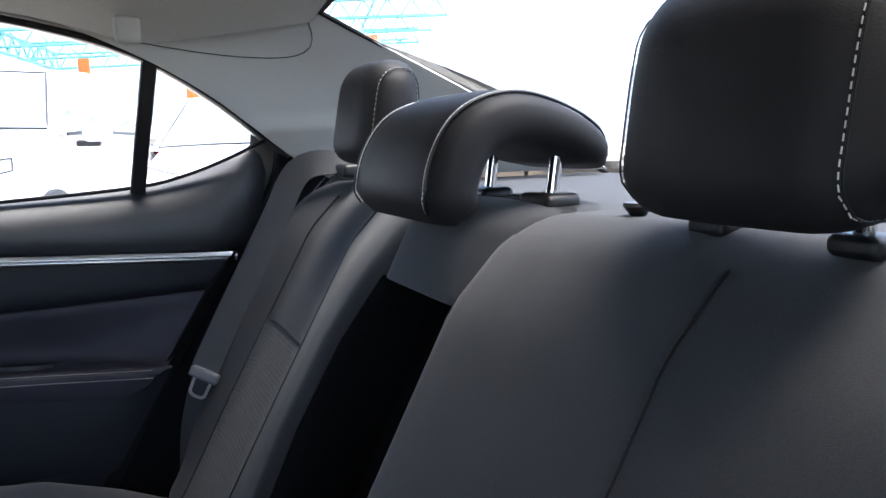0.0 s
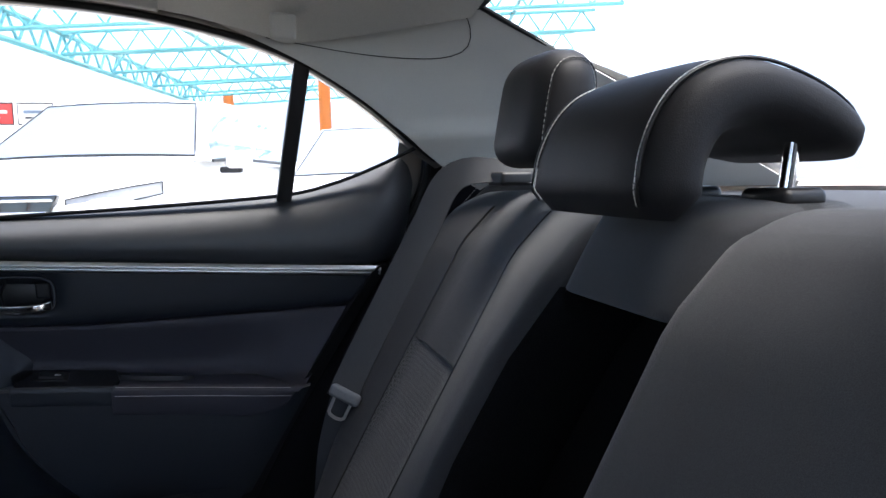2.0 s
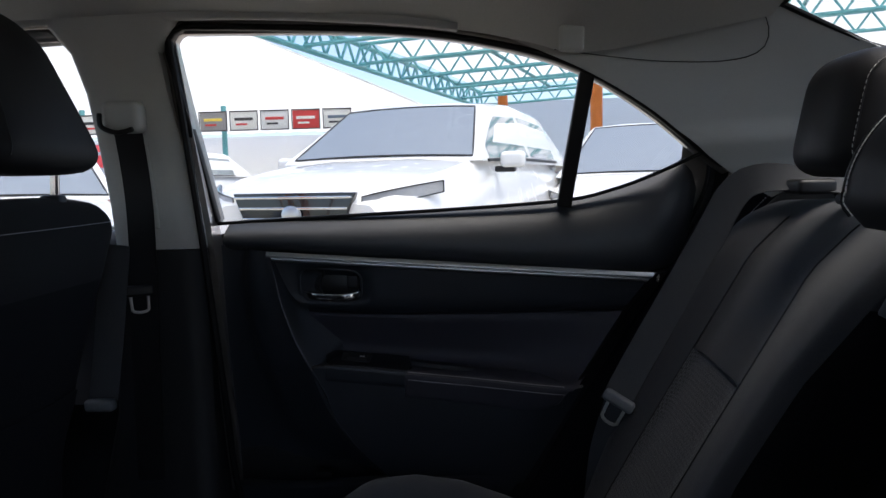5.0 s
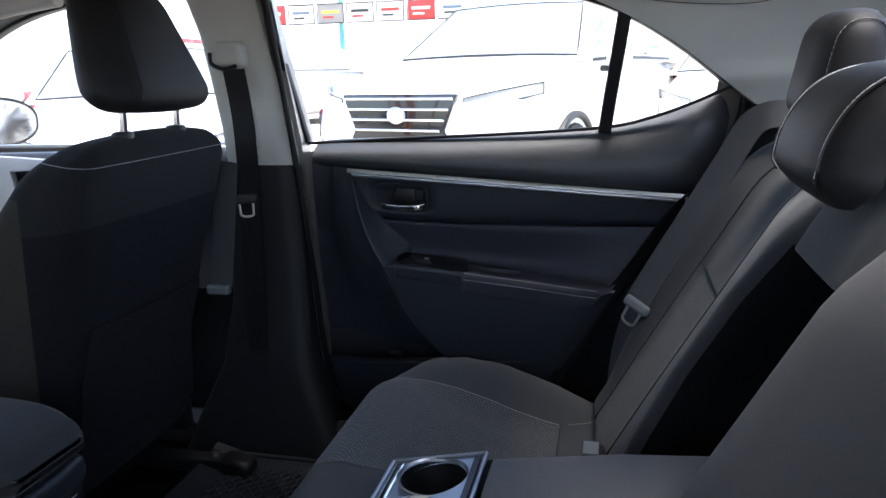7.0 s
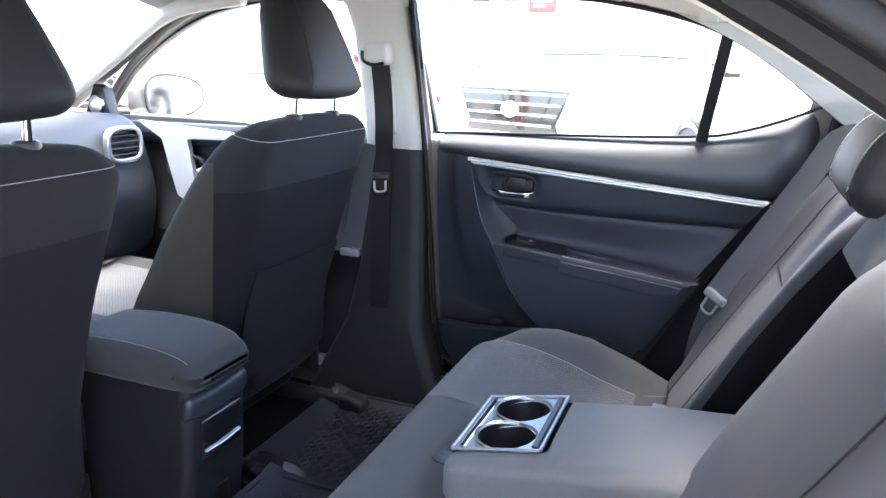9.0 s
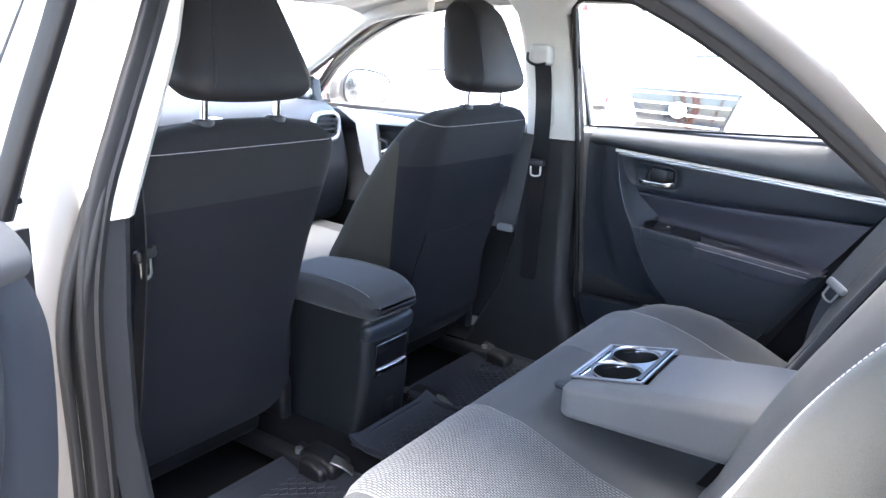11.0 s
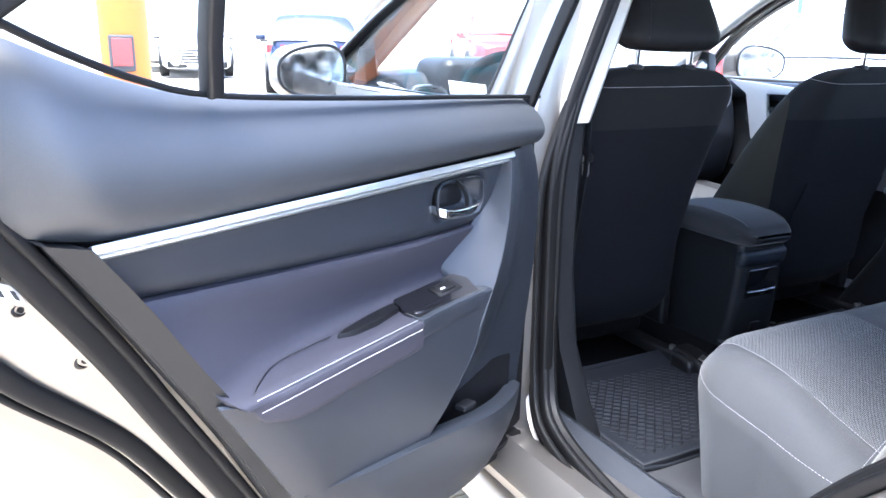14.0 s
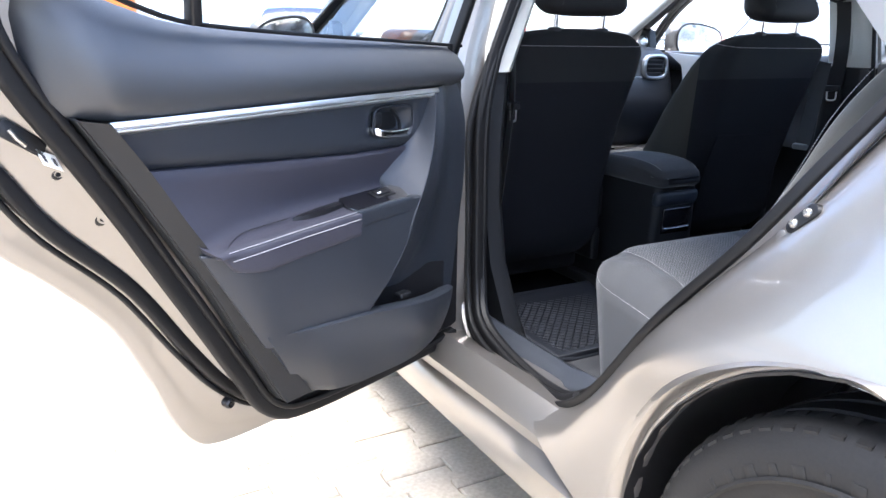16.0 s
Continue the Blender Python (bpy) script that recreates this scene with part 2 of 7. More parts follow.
CLOTH = material("charcoal_cloth", (0.039, 0.04, 0.043), 0.92, grain=0.45, scale=1500, bump=0.35, sheen=0.15, spec=0.12)
CUSHION = material("mid_grey_cushion_cloth", (0.062, 0.064, 0.067), 0.85, grain=0.35, scale=1500, bump=0.3, sheen=0.15, spec=0.2)
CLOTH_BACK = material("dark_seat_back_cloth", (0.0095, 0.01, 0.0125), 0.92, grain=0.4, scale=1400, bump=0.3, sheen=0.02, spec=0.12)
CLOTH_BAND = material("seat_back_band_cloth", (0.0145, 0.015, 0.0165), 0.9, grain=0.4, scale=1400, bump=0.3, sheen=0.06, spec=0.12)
# bolster grey with the open doorway's daylight mixed into its colour
BOLSTER_LIT = material("doorway_lit_bolster_cloth", (0.056, 0.053, 0.044), 0.85, grain=0.3, scale=1500, bump=0.25, sheen=0.3, spec=0.3)
SEAT_SIDE = material("olive_grey_side_cloth", (0.03, 0.0285, 0.023), 0.9, grain=0.35, scale=1500, bump=0.3, sheen=0.1, spec=0.15)
FLOOR_CARPET = material("grey_floor_carpet", (0.05, 0.052, 0.057), 0.95, grain=0.5, scale=900, bump=0.5, spec=0.1)
LEATHER = material("black_leatherette", (0.0105, 0.0105, 0.012), 0.6, grain=0.25, scale=900, bump=0.25, spec=0.24)
WEAVE = woven("grey_woven_cloth", (0.055, 0.057, 0.059), (0.235, 0.24, 0.245), 0.95)
WEAVE_DARK = woven("dark_woven_cloth", (0.02, 0.02, 0.022), (0.095, 0.096, 0.1), 1.0)
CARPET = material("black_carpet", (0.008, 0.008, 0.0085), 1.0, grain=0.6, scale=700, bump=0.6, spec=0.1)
SOFT = material("dark_blue_grey_soft_plastic", (0.0215, 0.0253, 0.0325), 0.4, grain=0.2, scale=1200, bump=0.3)
SOFT_TOP = material("satin_blue_grey_vinyl", (0.03, 0.033, 0.038), 0.48, grain=0.2, scale=1200, bump=0.25, spec=0.75)
HARD = material("dark_grained_plastic", (0.0095, 0.0103, 0.012), 0.55, grain=0.25, scale=1000, bump=0.4, spec=0.38)
INSERT = material("mauve_grey_leatherette", (0.037, 0.0365, 0.048), 0.55, grain=0.25, scale=1100, bump=0.3, spec=0.35)
BLACK = material("black_plastic", (0.006, 0.006, 0.007), 0.45, grain=0.2, scale=900, bump=0.2)
GLOSS = material("gloss_black_plastic", (0.008, 0.008, 0.01), 0.12, coat=0.5, vary=0.2)
TRIM = material("light_grey_pillar_plastic", (0.5, 0.5, 0.47), 0.6, grain=0.1, scale=900, bump=0.25, vary=0.04)
LINING = material("light_grey_headliner_cloth", (0.52, 0.52, 0.49), 0.95, grain=0.2, scale=800, bump=0.5, vary=0.05)
CHROME = material("chrome", (0.8, 0.8, 0.8), 0.12, 1.0, vary=0.04)
SILVER = material("silver_painted_plastic", (0.6, 0.61, 0.62), 0.38, 0.25, vary=0.05, grain=0.08)
CUP_PLATE = material("dark_satin_metal", (0.3, 0.31, 0.33), 0.36, 0.9, vary=0.06)
ARM_PAD = material("grey_leatherette", (0.12, 0.121, 0.124), 0.72, grain=0.3, scale=1100, bump=0.3, sheen=0.1, spec=0.3)
SATIN = material("satin_silver", (0.62, 0.63, 0.64), 0.3, 1.0, vary=0.06, grain=0.1)
RUBBER = material("black_rubber", (0.0065, 0.0065, 0.007), 0.5, grain=0.2, scale=300, bump=0.15, spec=0.25)
MAT_RUBBER = material("black_floor_mat_rubber", (0.0145, 0.0168, 0.0225), 0.6, grain=0.2, scale=500, bump=0.2, spec=0.3)
BELT = material("grey_black_belt_webbing", (0.06, 0.063, 0.068), 0.75, grain=0.4, scale=1600, bump=0.4, spec=0.2)
PAINT = material("champagne_metallic_paint", (0.275, 0.258, 0.242), 0.33, 0.78, grain=0.15, scale=2500, coat=0.8, vary=0.05)
THREAD = material("white_thread", (0.75, 0.74, 0.7), 0.8, vary=0.05)
THREAD_DOOR = material("pale_grey_thread", (0.42, 0.41, 0.42), 0.85, vary=0.05)
THREAD_GREY = material("grey_thread", (0.16, 0.16, 0.155), 0.85, vary=0.05)
GLASS = pane("clear_window_glass", (0.93, 0.96, 0.95))
MIRROR = material("mirror_glass", (0.88, 0.9, 0.92), 0.02, 1.0, vary=0.01)
TYRE = material("tyre_rubber", (0.009, 0.009, 0.0095), 0.62, grain=0.3, scale=250, bump=0.3, second=(0.016, 0.0155, 0.015), spec=0.3)
DARK_STEEL = material("blackened_steel", (0.05, 0.05, 0.052), 0.45, 0.8, grain=0.2)
STEEL = material("bare_steel", (0.45, 0.44, 0.42), 0.35, 1.0, grain=0.2)
WHITE = material("white_paper", (0.82, 0.82, 0.8), 0.7, vary=0.03)
YELLOW = material("yellow_label", (0.8, 0.6, 0.1), 0.6, vary=0.05)
INK = material("printing_ink", (0.05, 0.05, 0.055), 0.7, vary=0.05)
PAVER = material("concrete_paver", (0.42, 0.365, 0.285), 0.9, grain=0.25, scale=90, vary=0.15, vary_scale=3, bump=0.6)
ASPHALT = material("light_concrete_yard", (0.4, 0.37, 0.32), 0.9, grain=0.3, scale=60, vary=0.2, vary_scale=0.6, bump=0.4)
CAR_WHITE = material("white_car_paint", (0.8, 0.8, 0.8), 0.25, coat=0.8, vary=0.02)
CAR_BLUE = material("dark_blue_car_paint", (0.012, 0.022, 0.06), 0.25, coat=0.6, vary=0.05)
CAR_GREY = material("grey_car_paint", (0.25, 0.27, 0.3), 0.3, 0.4, coat=0.8, vary=0.05)
CAR_RED = material("red_car_paint", (0.45, 0.03, 0.03), 0.25, coat=0.8, vary=0.05)
# base colour lightened and part metal, to imitate bright sky mirrored in the glass
CAR_GLASS = material("tinted_car_glass", (0.34, 0.37, 0.39), 0.04, 0.42, vary=0.05, coat=1.0, spec=0.8)
CAR_GLASS.node_tree.nodes["Principled BSDF"].inputs["IOR"].default_value = 1.7
DARK_GLASS = material("dark_tinted_car_glass", (0.03, 0.035, 0.04), 0.06, vary=0.1, coat=0.5)
LAMP = material("car_lamp_glass", (0.35, 0.36, 0.38), 0.1, coat=1.0, vary=0.2, vary_scale=60)
LAMP_RED = material("red_lamp_glass", (0.35, 0.01, 0.015), 0.12, coat=1.0)
AMBER = material("amber_lamp_glass", (0.9, 0.3, 0.02), 0.2, coat=1.0)
ORANGE = material("orange_painted_steel", (0.55, 0.15, 0.02), 0.5, vary=0.06, grain=0.1)
TEAL = material("teal_painted_steel", (0.14, 0.42, 0.46), 0.5, vary=0.1, grain=0.1)
ROOFING = material("grey_corrugated_roof", (0.3, 0.3, 0.31), 0.6, vary=0.1)
STRIP = material("bright_satin_chrome", (0.86, 0.87, 0.88), 0.32, 1.0, vary=0.03)


def translucent(name, color):
    """Thin roof sheet that lets daylight glow through."""
    m = material(name, color, 0.7, vary=0.08, vary_scale=1.5)
    t, nodes = m.node_tree, m.node_tree.nodes
    b, out = nodes["Principled BSDF"], nodes["Material Output"]
    tl, mx = nodes.new("ShaderNodeBsdfTranslucent"), nodes.new("ShaderNodeMixShader")
    tl.inputs[0].default_value = (*color, 1)
    mx.inputs[0].default_value = 0.8
    t.links.new(b.outputs[0], mx.inputs[1])
    t.links.new(tl.outputs[0], mx.inputs[2])
    t.links.new(mx.outputs[0], out.inputs[0])
    return m


# dimmer than the milky sheet, to hold skylight back from the open doorway
DENSE_SHEET = translucent("dimming_roof_sheet", (0.45, 0.46, 0.47))
CLEAR_SHEET = translucent("milky_roof_sheet", (0.9, 0.9, 0.9))
SHEETING = material("pale_roof_sheet", (0.75, 0.76, 0.78), 0.7, vary=0.05)
SHED_WALL = material("pale_blue_grey_sheeting", (0.4, 0.45, 0.52), 0.7, vary=0.1, vary_scale=0.4)
SIGN_RED = material("red_sign", (0.6, 0.05, 0.05), 0.5)
SIGN_BLUE = material("blue_grey_wall", (0.15, 0.2, 0.28), 0.7)


def cloth_uv(bm, rows, k=25.0):
    """Lays a cloth's threads along the rows of a sheet, in metres times k."""
    lay = bm.loops.layers.uv.new("cloth")
    place = {}
    v = 0.0
    for i, row in enumerate(rows):
        if i:
            v += (V(rows[i][len(row) // 2]) - V(rows[i - 1][len(row) // 2])).length
        u = 0.0
        for j, p in enumerate(row):
            if j:
                u += (V(p) - V(row[j - 1])).length
            place[tuple(round(q, 5) for q in p)] = (u * k, v * k)
    for f in bm.faces:
        for l in f.loops:
            l[lay].uv = place.get(tuple(round(q, 5) for q in l.vert.co), (0, 0))
    return bm


def side(s, pts):
    return [(p[0], p[1] * s, p[2]) for p in pts]


# ---- ground ----
g = bmesh.new()
bmesh.ops.create_grid(g, x_segments=40, y_segments=40, size=900)
moved(g, Matrix.Translation((0, 0, GROUND - 0.03)))
solid("ground", g, ASPHALT, "pale dusty concrete yard under parked cars", "ground", kind="structure")

# ---- car shell: lines that the pieces share (right side, mirrored to the left) ----
RAIL = [(-1.12, 0.66, 0.93), (-0.86, 0.635, 1.085), (-0.62, 0.61, 1.2), (-0.4, 0.6, 1.24), (0.04, 0.6, 1.247), (0.345, 0.6, 1.228), (0.516, 0.602, 1.2), (0.624, 0.607, 1.167), (0.724, 0.62, 1.112), (0.807, 0.642, 1.05), (0.88, 0.668, 0.99)]
NEAR_EDGE = [(-0.02, 0.533, 1.228), (-0.006, 0.59, 1.1), (0.002, 0.636, 1.0), (0.01, 0.678, 0.9), (0.014, 0.7, 0.78), (0.016, 0.7, 0.6), (0.03, 0.705, 0.43)]
APERTURE = [(-0.012, 0.602, 1.228), (0.0, 0.655, 0.93), (0.012, 0.69, 0.65), (0.03, 0.705, 0.43), (0.09, 0.725, 0.345), (0.25, 0.74, 0.312), (0.4, 0.752, 0.318), (0.485, 0.765, 0.358), (0.565, 0.775, 0.432), (0.68, 0.78, 0.585), (0.8, 0.775, 0.722), (0.87, 0.755, 0.825), (0.925, 0.715, 0.925), (0.905, 0.675, 0.995), (0.825, 0.65, 1.055), (0.735, 0.627, 1.118), (0.632, 0.61, 1.172), (0.52, 0.602, 1.206), (0.345, 0.6, 1.233), (0.05, 0.6, 1.25)]


def rail_z(x):
    return interp(x, [p[0] for p in RAIL], [p[2] for p in RAIL])


def rail_y(x):
    return interp(x, [p[0] for p in RAIL], [p[1] for p in RAIL])


# headliner
rows = []
for i in range(25):
    x = lerp(-0.66, 0.86, i / 24)
    ze, zc = rail_z(min(x, 0.62)) + 0.0 if x < 0.62 else lerp(1.168, 1.2, (x - 0.62) / 0.24), interp(x, [-0.66, -0.3, 0.3, 0.6, 0.86], [1.235, 1.29, 1.3, 1.28, 1.245])
    ye = rail_y(min(x, 0.6)) - 0.015 if x < 0.6 else lerp(0.59, 0.5, (x - 0.6) / 0.26)
    rows.append([(x, v * ye, ze + (zc - ze) * (1 - abs(v) ** 2.6)) for v in (lerp(-1, 1, k / 24) for k in range(25))])
solid("ceiling", sheet(rows, (0, 0, 0.012)), LINING, "light grey fabric headliner of the car roof", "headliner", kind="structure")
car = thing("sedan", (0, 0, GROUND), "champagne metallic sedan standing with one rear door open", "car")
roof_rows = [[(p[0], p[1] * 1.06, p[2] + 0.035) for p in row] for row in rows]
part("roof_panel", sheet(roof_rows, (0, 0, 0.012)), PAINT, car)

for s in (1, -1):
    line = curve_at(side(s, RAIL), 60)
    # painted roof frame over the doors
    part("roof_frame", sweep([V(p) + V((0.0, 0.035 * s, 0.02)) for p in line], rect(0.06, 0.035, 0.012), (0, 0.5 * s, 1)), PAINT, car)
    # inner covering of the roof frame
    solid("trim", sweep([V(p) + V((0, -0.012 * s, 0.012)) for p in line[:46]], rect(0.05, 0.03, 0.012), (0, -0.4 * s, 1)), TRIM, "light grey plastic strip along the roof edge", "trim", kind="structure")

    # pillar behind the rear door, inside
    a = curve_at(side(s, [(0.5, 0.592, 1.205), (0.624, 0.602, 1.152), (0.724, 0.618, 1.094), (0.807, 0.64, 1.03), (0.87, 0.66, 0.985), (0.93, 0.67, 0.95)]), 24)
    b = curve_at(side(s, [(0.78, 0.5, 1.235), (0.866, 0.5, 1.215), (1.0, 0.5, 1.155), (1.138, 0.5, 1.09), (1.3, 0.5, 1.01), (1.42, 0.5, 0.95)]), 24)
    rws = []
    for i in range(24):
        row = []
        for k in range(17):
            t = k / 16
            p = a[i].lerp(b[i], t)
            p.y += s * 0.03 * math.sin(math.pi * t) - s * 0.014 * max(0, 1 - abs(i - 15.5) / 1.6)
            row.append(p)
        rws.append(row)
    solid("pillar_trim", sheet(rws, (0, 0.012 * s, 0.006)), TRIM, "light grey moulded plastic cover on the rear roof pillar", "pillar trim", kind="structure")
    seam = [rws[i][j] + V((0, -0.0015 * s, -0.001)) for i, j in ((3, 1), (6, 5), (7, 9), (6, 12), (3, 15), (0, 16))]
    part("seam", tube(curve_at(seam, 30), 0.0007, 6), HARD, car)

    # pillar between the doors, inside: light above, dark below
    def pillar_ring(z, x0, x1, y0, dy):
        o = []
        for px, py in ((x0, y0 + dy), (x0, y0 + 0.018), (x0 + 0.012, y0 + 0.004), (x0 + 0.035, y0), (x1 - 0.035, y0), (x1 - 0.012, y0 + 0.004), (x1, y0 + 0.018), (x1, y0 + dy)):
            o.append((px, py * s, z))
        return o
    inb = 0.024 if s < 0 else 0.0
    up = [pillar_ring(z, x0, x1, y, 0.07) for z, x0, x1, y in ((0.886, -0.152, 0.0, 0.652), (0.96, -0.152, -0.004, 0.641), (1.05, -0.154, -0.014, 0.622), (1.14, -0.158, -0.026, 0.6), (1.2, -0.17, -0.03, 0.584), (1.245, -0.2, 0.01, 0.565))]
    if s < 0:
        up = [pillar_ring(z, x0, x1, y, w) for z, x0, x1, y, w in ((0.886, -0.152, 0.012, 0.625, 0.07), (0.94, -0.152, 0.008, 0.602, 0.09), (1.0, -0.152, 0.003, 0.576, 0.1), (1.05, -0.154, -0.002, 0.554, 0.108), (1.1, -0.158, -0.006, 0.534, 0.116), (1.17, -0.17, -0.012, 0.516, 0.11), (1.245, -0.2, 0.01, 0.51, 0.1))]
    solid("pillar_trim", loft(up), TRIM, "light grey plastic cover on the pillar between the doors", "pillar trim", kind="structure")
    lo = [pillar_ring(z, x0, x1, y - inb, (0.08 if s > 0 else 0.03) + inb) for z, x0, x1, y in ((0.884, -0.155, 0.0, 0.648), (0.75, -0.16, 0.0, 0.655), (0.6, -0.17, 0.002, 0.655), (0.45, -0.2, 0.01, 0.64), (0.33, -0.26, 0.05, 0.625), (0.24, -0.3, 0.09, 0.61))]
    solid("pillar_trim", loft(lo), HARD, "dark grained plastic cover on the lower door pillar", "pillar trim", kind="structure")
    # painted pillar outside
    out = []
    bk = 0.0 if s > 0 else 0.014
    for z, x0, x1, y0, y1 in ((0.22, -0.14, 0.05, 0.735, 0.8), (0.36, -0.13, 0.03, 0.73, 0.8), (0.6, -0.125, 0.02, 0.715, 0.79), (0.8, -0.12, 0.012, 0.7, 0.77), (0.93, -0.12, 0.008, 0.68, 0.745), (1.1, -0.115, -0.002, 0.645, 0.69), (1.25, -0.11, -0.01, 0.612, 0.645)):
        out.append([(px, py * s, z) for px, py in ((x0, y0), (x0, y1), (x0 + 0.02, y1 + 0.008), (x1 - bk - 0.03, y1 + 0.008), (x1 - bk - 0.005, y1 - 0.01), (x1 - bk, y1 - 0.03), (x1 - bk, y0))])
    part("door_pillar", loft(out), PAINT, car)
    # rubber seal round the rear doorway: a round bead and a lip
    way = APERTURE if s > 0 else NEAR_EDGE + APERTURE[4:13] + [(0.905, 0.675, 0.965), (0.825, 0.65, 1.012), (0.735, 0.627, 1.078), (0.632, 0.61, 1.138), (0.52, 0.602, 1.178), (0.345, 0.6, 1.212), (0.05, 0.58, 1.235)]
    loop = curve_at(side(s, way) + side(s, way[:1]), 120)
    centre = V((0.4, 0, 0.8))
    part("door_seal", sweep(loop[:-1], circle(0.0115 if s < 0 else 0.006, 8), (0, s, 0), closed=True), RUBBER, car, "black rubber door seal")

    # broad along the sill and the pillar's foot, drawn in towards the roof
    def full(p):
        return 1 - ease((p.z - 0.74) / 0.22) if s < 0 and p.x < 0.1 else 1.0
    part("door_seal", sweep([p + V((0, (0.008 + 0.012 * full(p)) * s, 0)) + (p - centre).normalized() * (0.004 + 0.012 * full(p)) for p in loop[:-1]], rect(0.016, 0.012, 0.004), (0, s, 0), closed=True), RUBBER, car)
    if s < 0:
        low = [p for p in loop[1:next(i for i, p in enumerate(loop) if p.x > 0.5)] if p.z < 1.2]
        band = [p + V((0, (0.005 + 0.01 * full(p)) * s, 0)) + V((p.x - 0.4, 0, p.z - 0.78)).normalized() * (0.004 + 0.01 * full(p)) for p in low]
        part("door_seal", sweep(curve_at(band, 70), rect(0.046, 0.016, 0.007), (0, s, 0), scale=lambda t: 0.35 + 0.65 * ease((t - 0.14) / 0.16)), RUBBER, car, "broad black rubber door seal")
        part("seal_rib", sweep(curve_at([p + V((0, 0.012 * s * full(p), 0)) + V((p.x - 0.4, 0, p.z - 0.78)).normalized() * 0.016 * full(p) for p in band], 70), circle(0.0065, 8), (0, s, 0)), RUBBER, car)
    # ribbed seal down the pillar
    if s < 0:
        part("pillar_seal", sweep([p + V((0.002, 0.012 * s, 0)) for p in curve_at(side(s, NEAR_EDGE), 30)], rect(0.016, 0.022, 0.005), (0, s, 0)), RUBBER, car)
    # painted flange behind the seal, all round the doorway
    rws = []
    for p in loop:
        o = V((p.x - 0.4, 0, p.z - 0.78)).normalized()
        rws.append([p + V((0, 0.004 * s, 0)) - o * 0.004, p + V((0, 0.01 * s, 0)) + o * 0.02, p + V((0, 0.022 * s, 0)) + o * 0.034, p + V((0, 0.034 * s, 0)) + o * 0.04])
    part("door_flange", sheet(rws, (0, 0.003 * s, 0)), PAINT, car)

    # sill under the doors
    sec = [(0.66, 0.27), (0.68, 0.3), (0.72, 0.313), (0.755, 0.318), (0.79, 0.33), (0.815, 0.335), (0.84, 0.318), (0.852, 0.285), (0.84, 0.255), (0.855, 0.225), (0.848, 0.16), (0.82, 0.13), (0.7, 0.11), (0.66, 0.14)]
    rings = []
    for x, k, dz in ((-1.1, 0.0, -0.035), (-0.6, 0.0, -0.03), (0.0, 0.0, -0.012), (0.3, 0.0, 0.0), (0.38, -0.002, 0.0), (0.46, -0.008, -0.003), (0.54, -0.016, -0.008), (0.62, -0.026, -0.014), (0.67, -0.045, -0.03)):
        rings.append([(x, (y + (k if y > 0.8 and z > 0.24 else 0)) * s, z + (dz if z > 0.24 else 0)) for y, z in sec])
    part("sill", loft(rings), PAINT, car)
    solid("trim", sheet([[(x, lerp(0.645, 0.722, v) * s, 0.306 + 0.02 * math.sin(math.pi * min(v * 1.3, 1)) + (0.008 if x > 0.35 else 0)) for v in (0, 0.15, 0.35, 0.6, 0.8, 1)] for x in [lerp(-1.0, 0.46, i / 34) for i in range(35)]], (0, 0, -0.006)), SOFT, "dark plastic scuff cover on the door sill", "sill trim", kind="structure")

    # rear quarter panel with the wheel arch
    inner = curve_at([(0.4, 0, 0.318), (0.485, 0, 0.352), (0.565, 0, 0.428), (0.68, 0, 0.581), (0.8, 0, 0.718), (0.872, 0, 0.821), (0.93, 0, 0.925), (0.945, 0, 0.985)], 90)
    arch = [(1.06 + 0.365 * math.cos(radians(q)), 0, 0.268 + 0.378 * math.sin(radians(q))) for q in (188, 172, 156, 140, 124, 108, 92, 76)]
    outer = curve_at([(0.66, 0, 0.21)] + arch + [(1.4, 0, 0.7), (1.62, 0, 0.82), (1.66, 0, 0.95)], 90)
    rws = []
    for a, b in zip(inner, outer):
        row = []
        for k in range(21):
            t = k / 20
            p = a.lerp(b, t)
            dist = (p - a).length
            y = 0.775 + 0.085 * (1 - math.exp(-dist / 0.03)) - 0.05 * (max(0, p.z - 0.64) / 0.2) ** 1.5
            y += 0.018 * math.exp(-((p.z - 0.56 - 0.05 * (p.x - 0.7)) / 0.07) ** 2) * min(1, dist / 0.1)
            row.append((p.x, (y + (0.006, 0.009, 0.004, -0.016)[k - 17] if k >= 17 and b.x < 1.13 and b.z > 0.23 else y) * s, p.z))
        rws.append(row)
    fill = []
    for q in range(84, -1, -4):
        a = V((1.06 + 0.365 * math.cos(radians(q)), 0, 0.268 + 0.378 * math.sin(radians(q))))
        b = V((lerp(1.1, 1.5, (84 - q) / 84), 0, lerp(0.66, 0.76, (84 - q) / 84)))
        row = []
        for k in range(11):
            p = a.lerp(b, k / 10)
            y = 0.856 - 0.05 * (max(0, p.z - 0.64) / 0.2) ** 1.5 + 0.018 * math.exp(-((p.z - 0.56 - 0.05 * (p.x - 0.7)) / 0.07) ** 2)
            row.append((p.x, (y + (-0.016, 0.006, 0.008, 0.005)[k] if k < 4 else y) * s, p.z))
        fill.append(row)
    part("arch_panel", sheet(fill, (0, -0.004 * s, 0)), PAINT, car)
    part("quarter_panel", sheet(rws, (0, -0.004 * s, 0)), PAINT, car)
    # shoulder above the doorway's rear corner, up to the roof
    lo_c = curve_at([(0.93, 0.765, 0.94), (1.15, 0.79, 0.965), (1.4, 0.79, 0.965), (1.7, 0.76, 0.96)], 20)
    hi_c = curve_at([(0.66, 0.64, 1.185), (0.86, 0.6, 1.215), (1.15, 0.57, 1.13), (1.45, 0.56, 1.0)], 20)
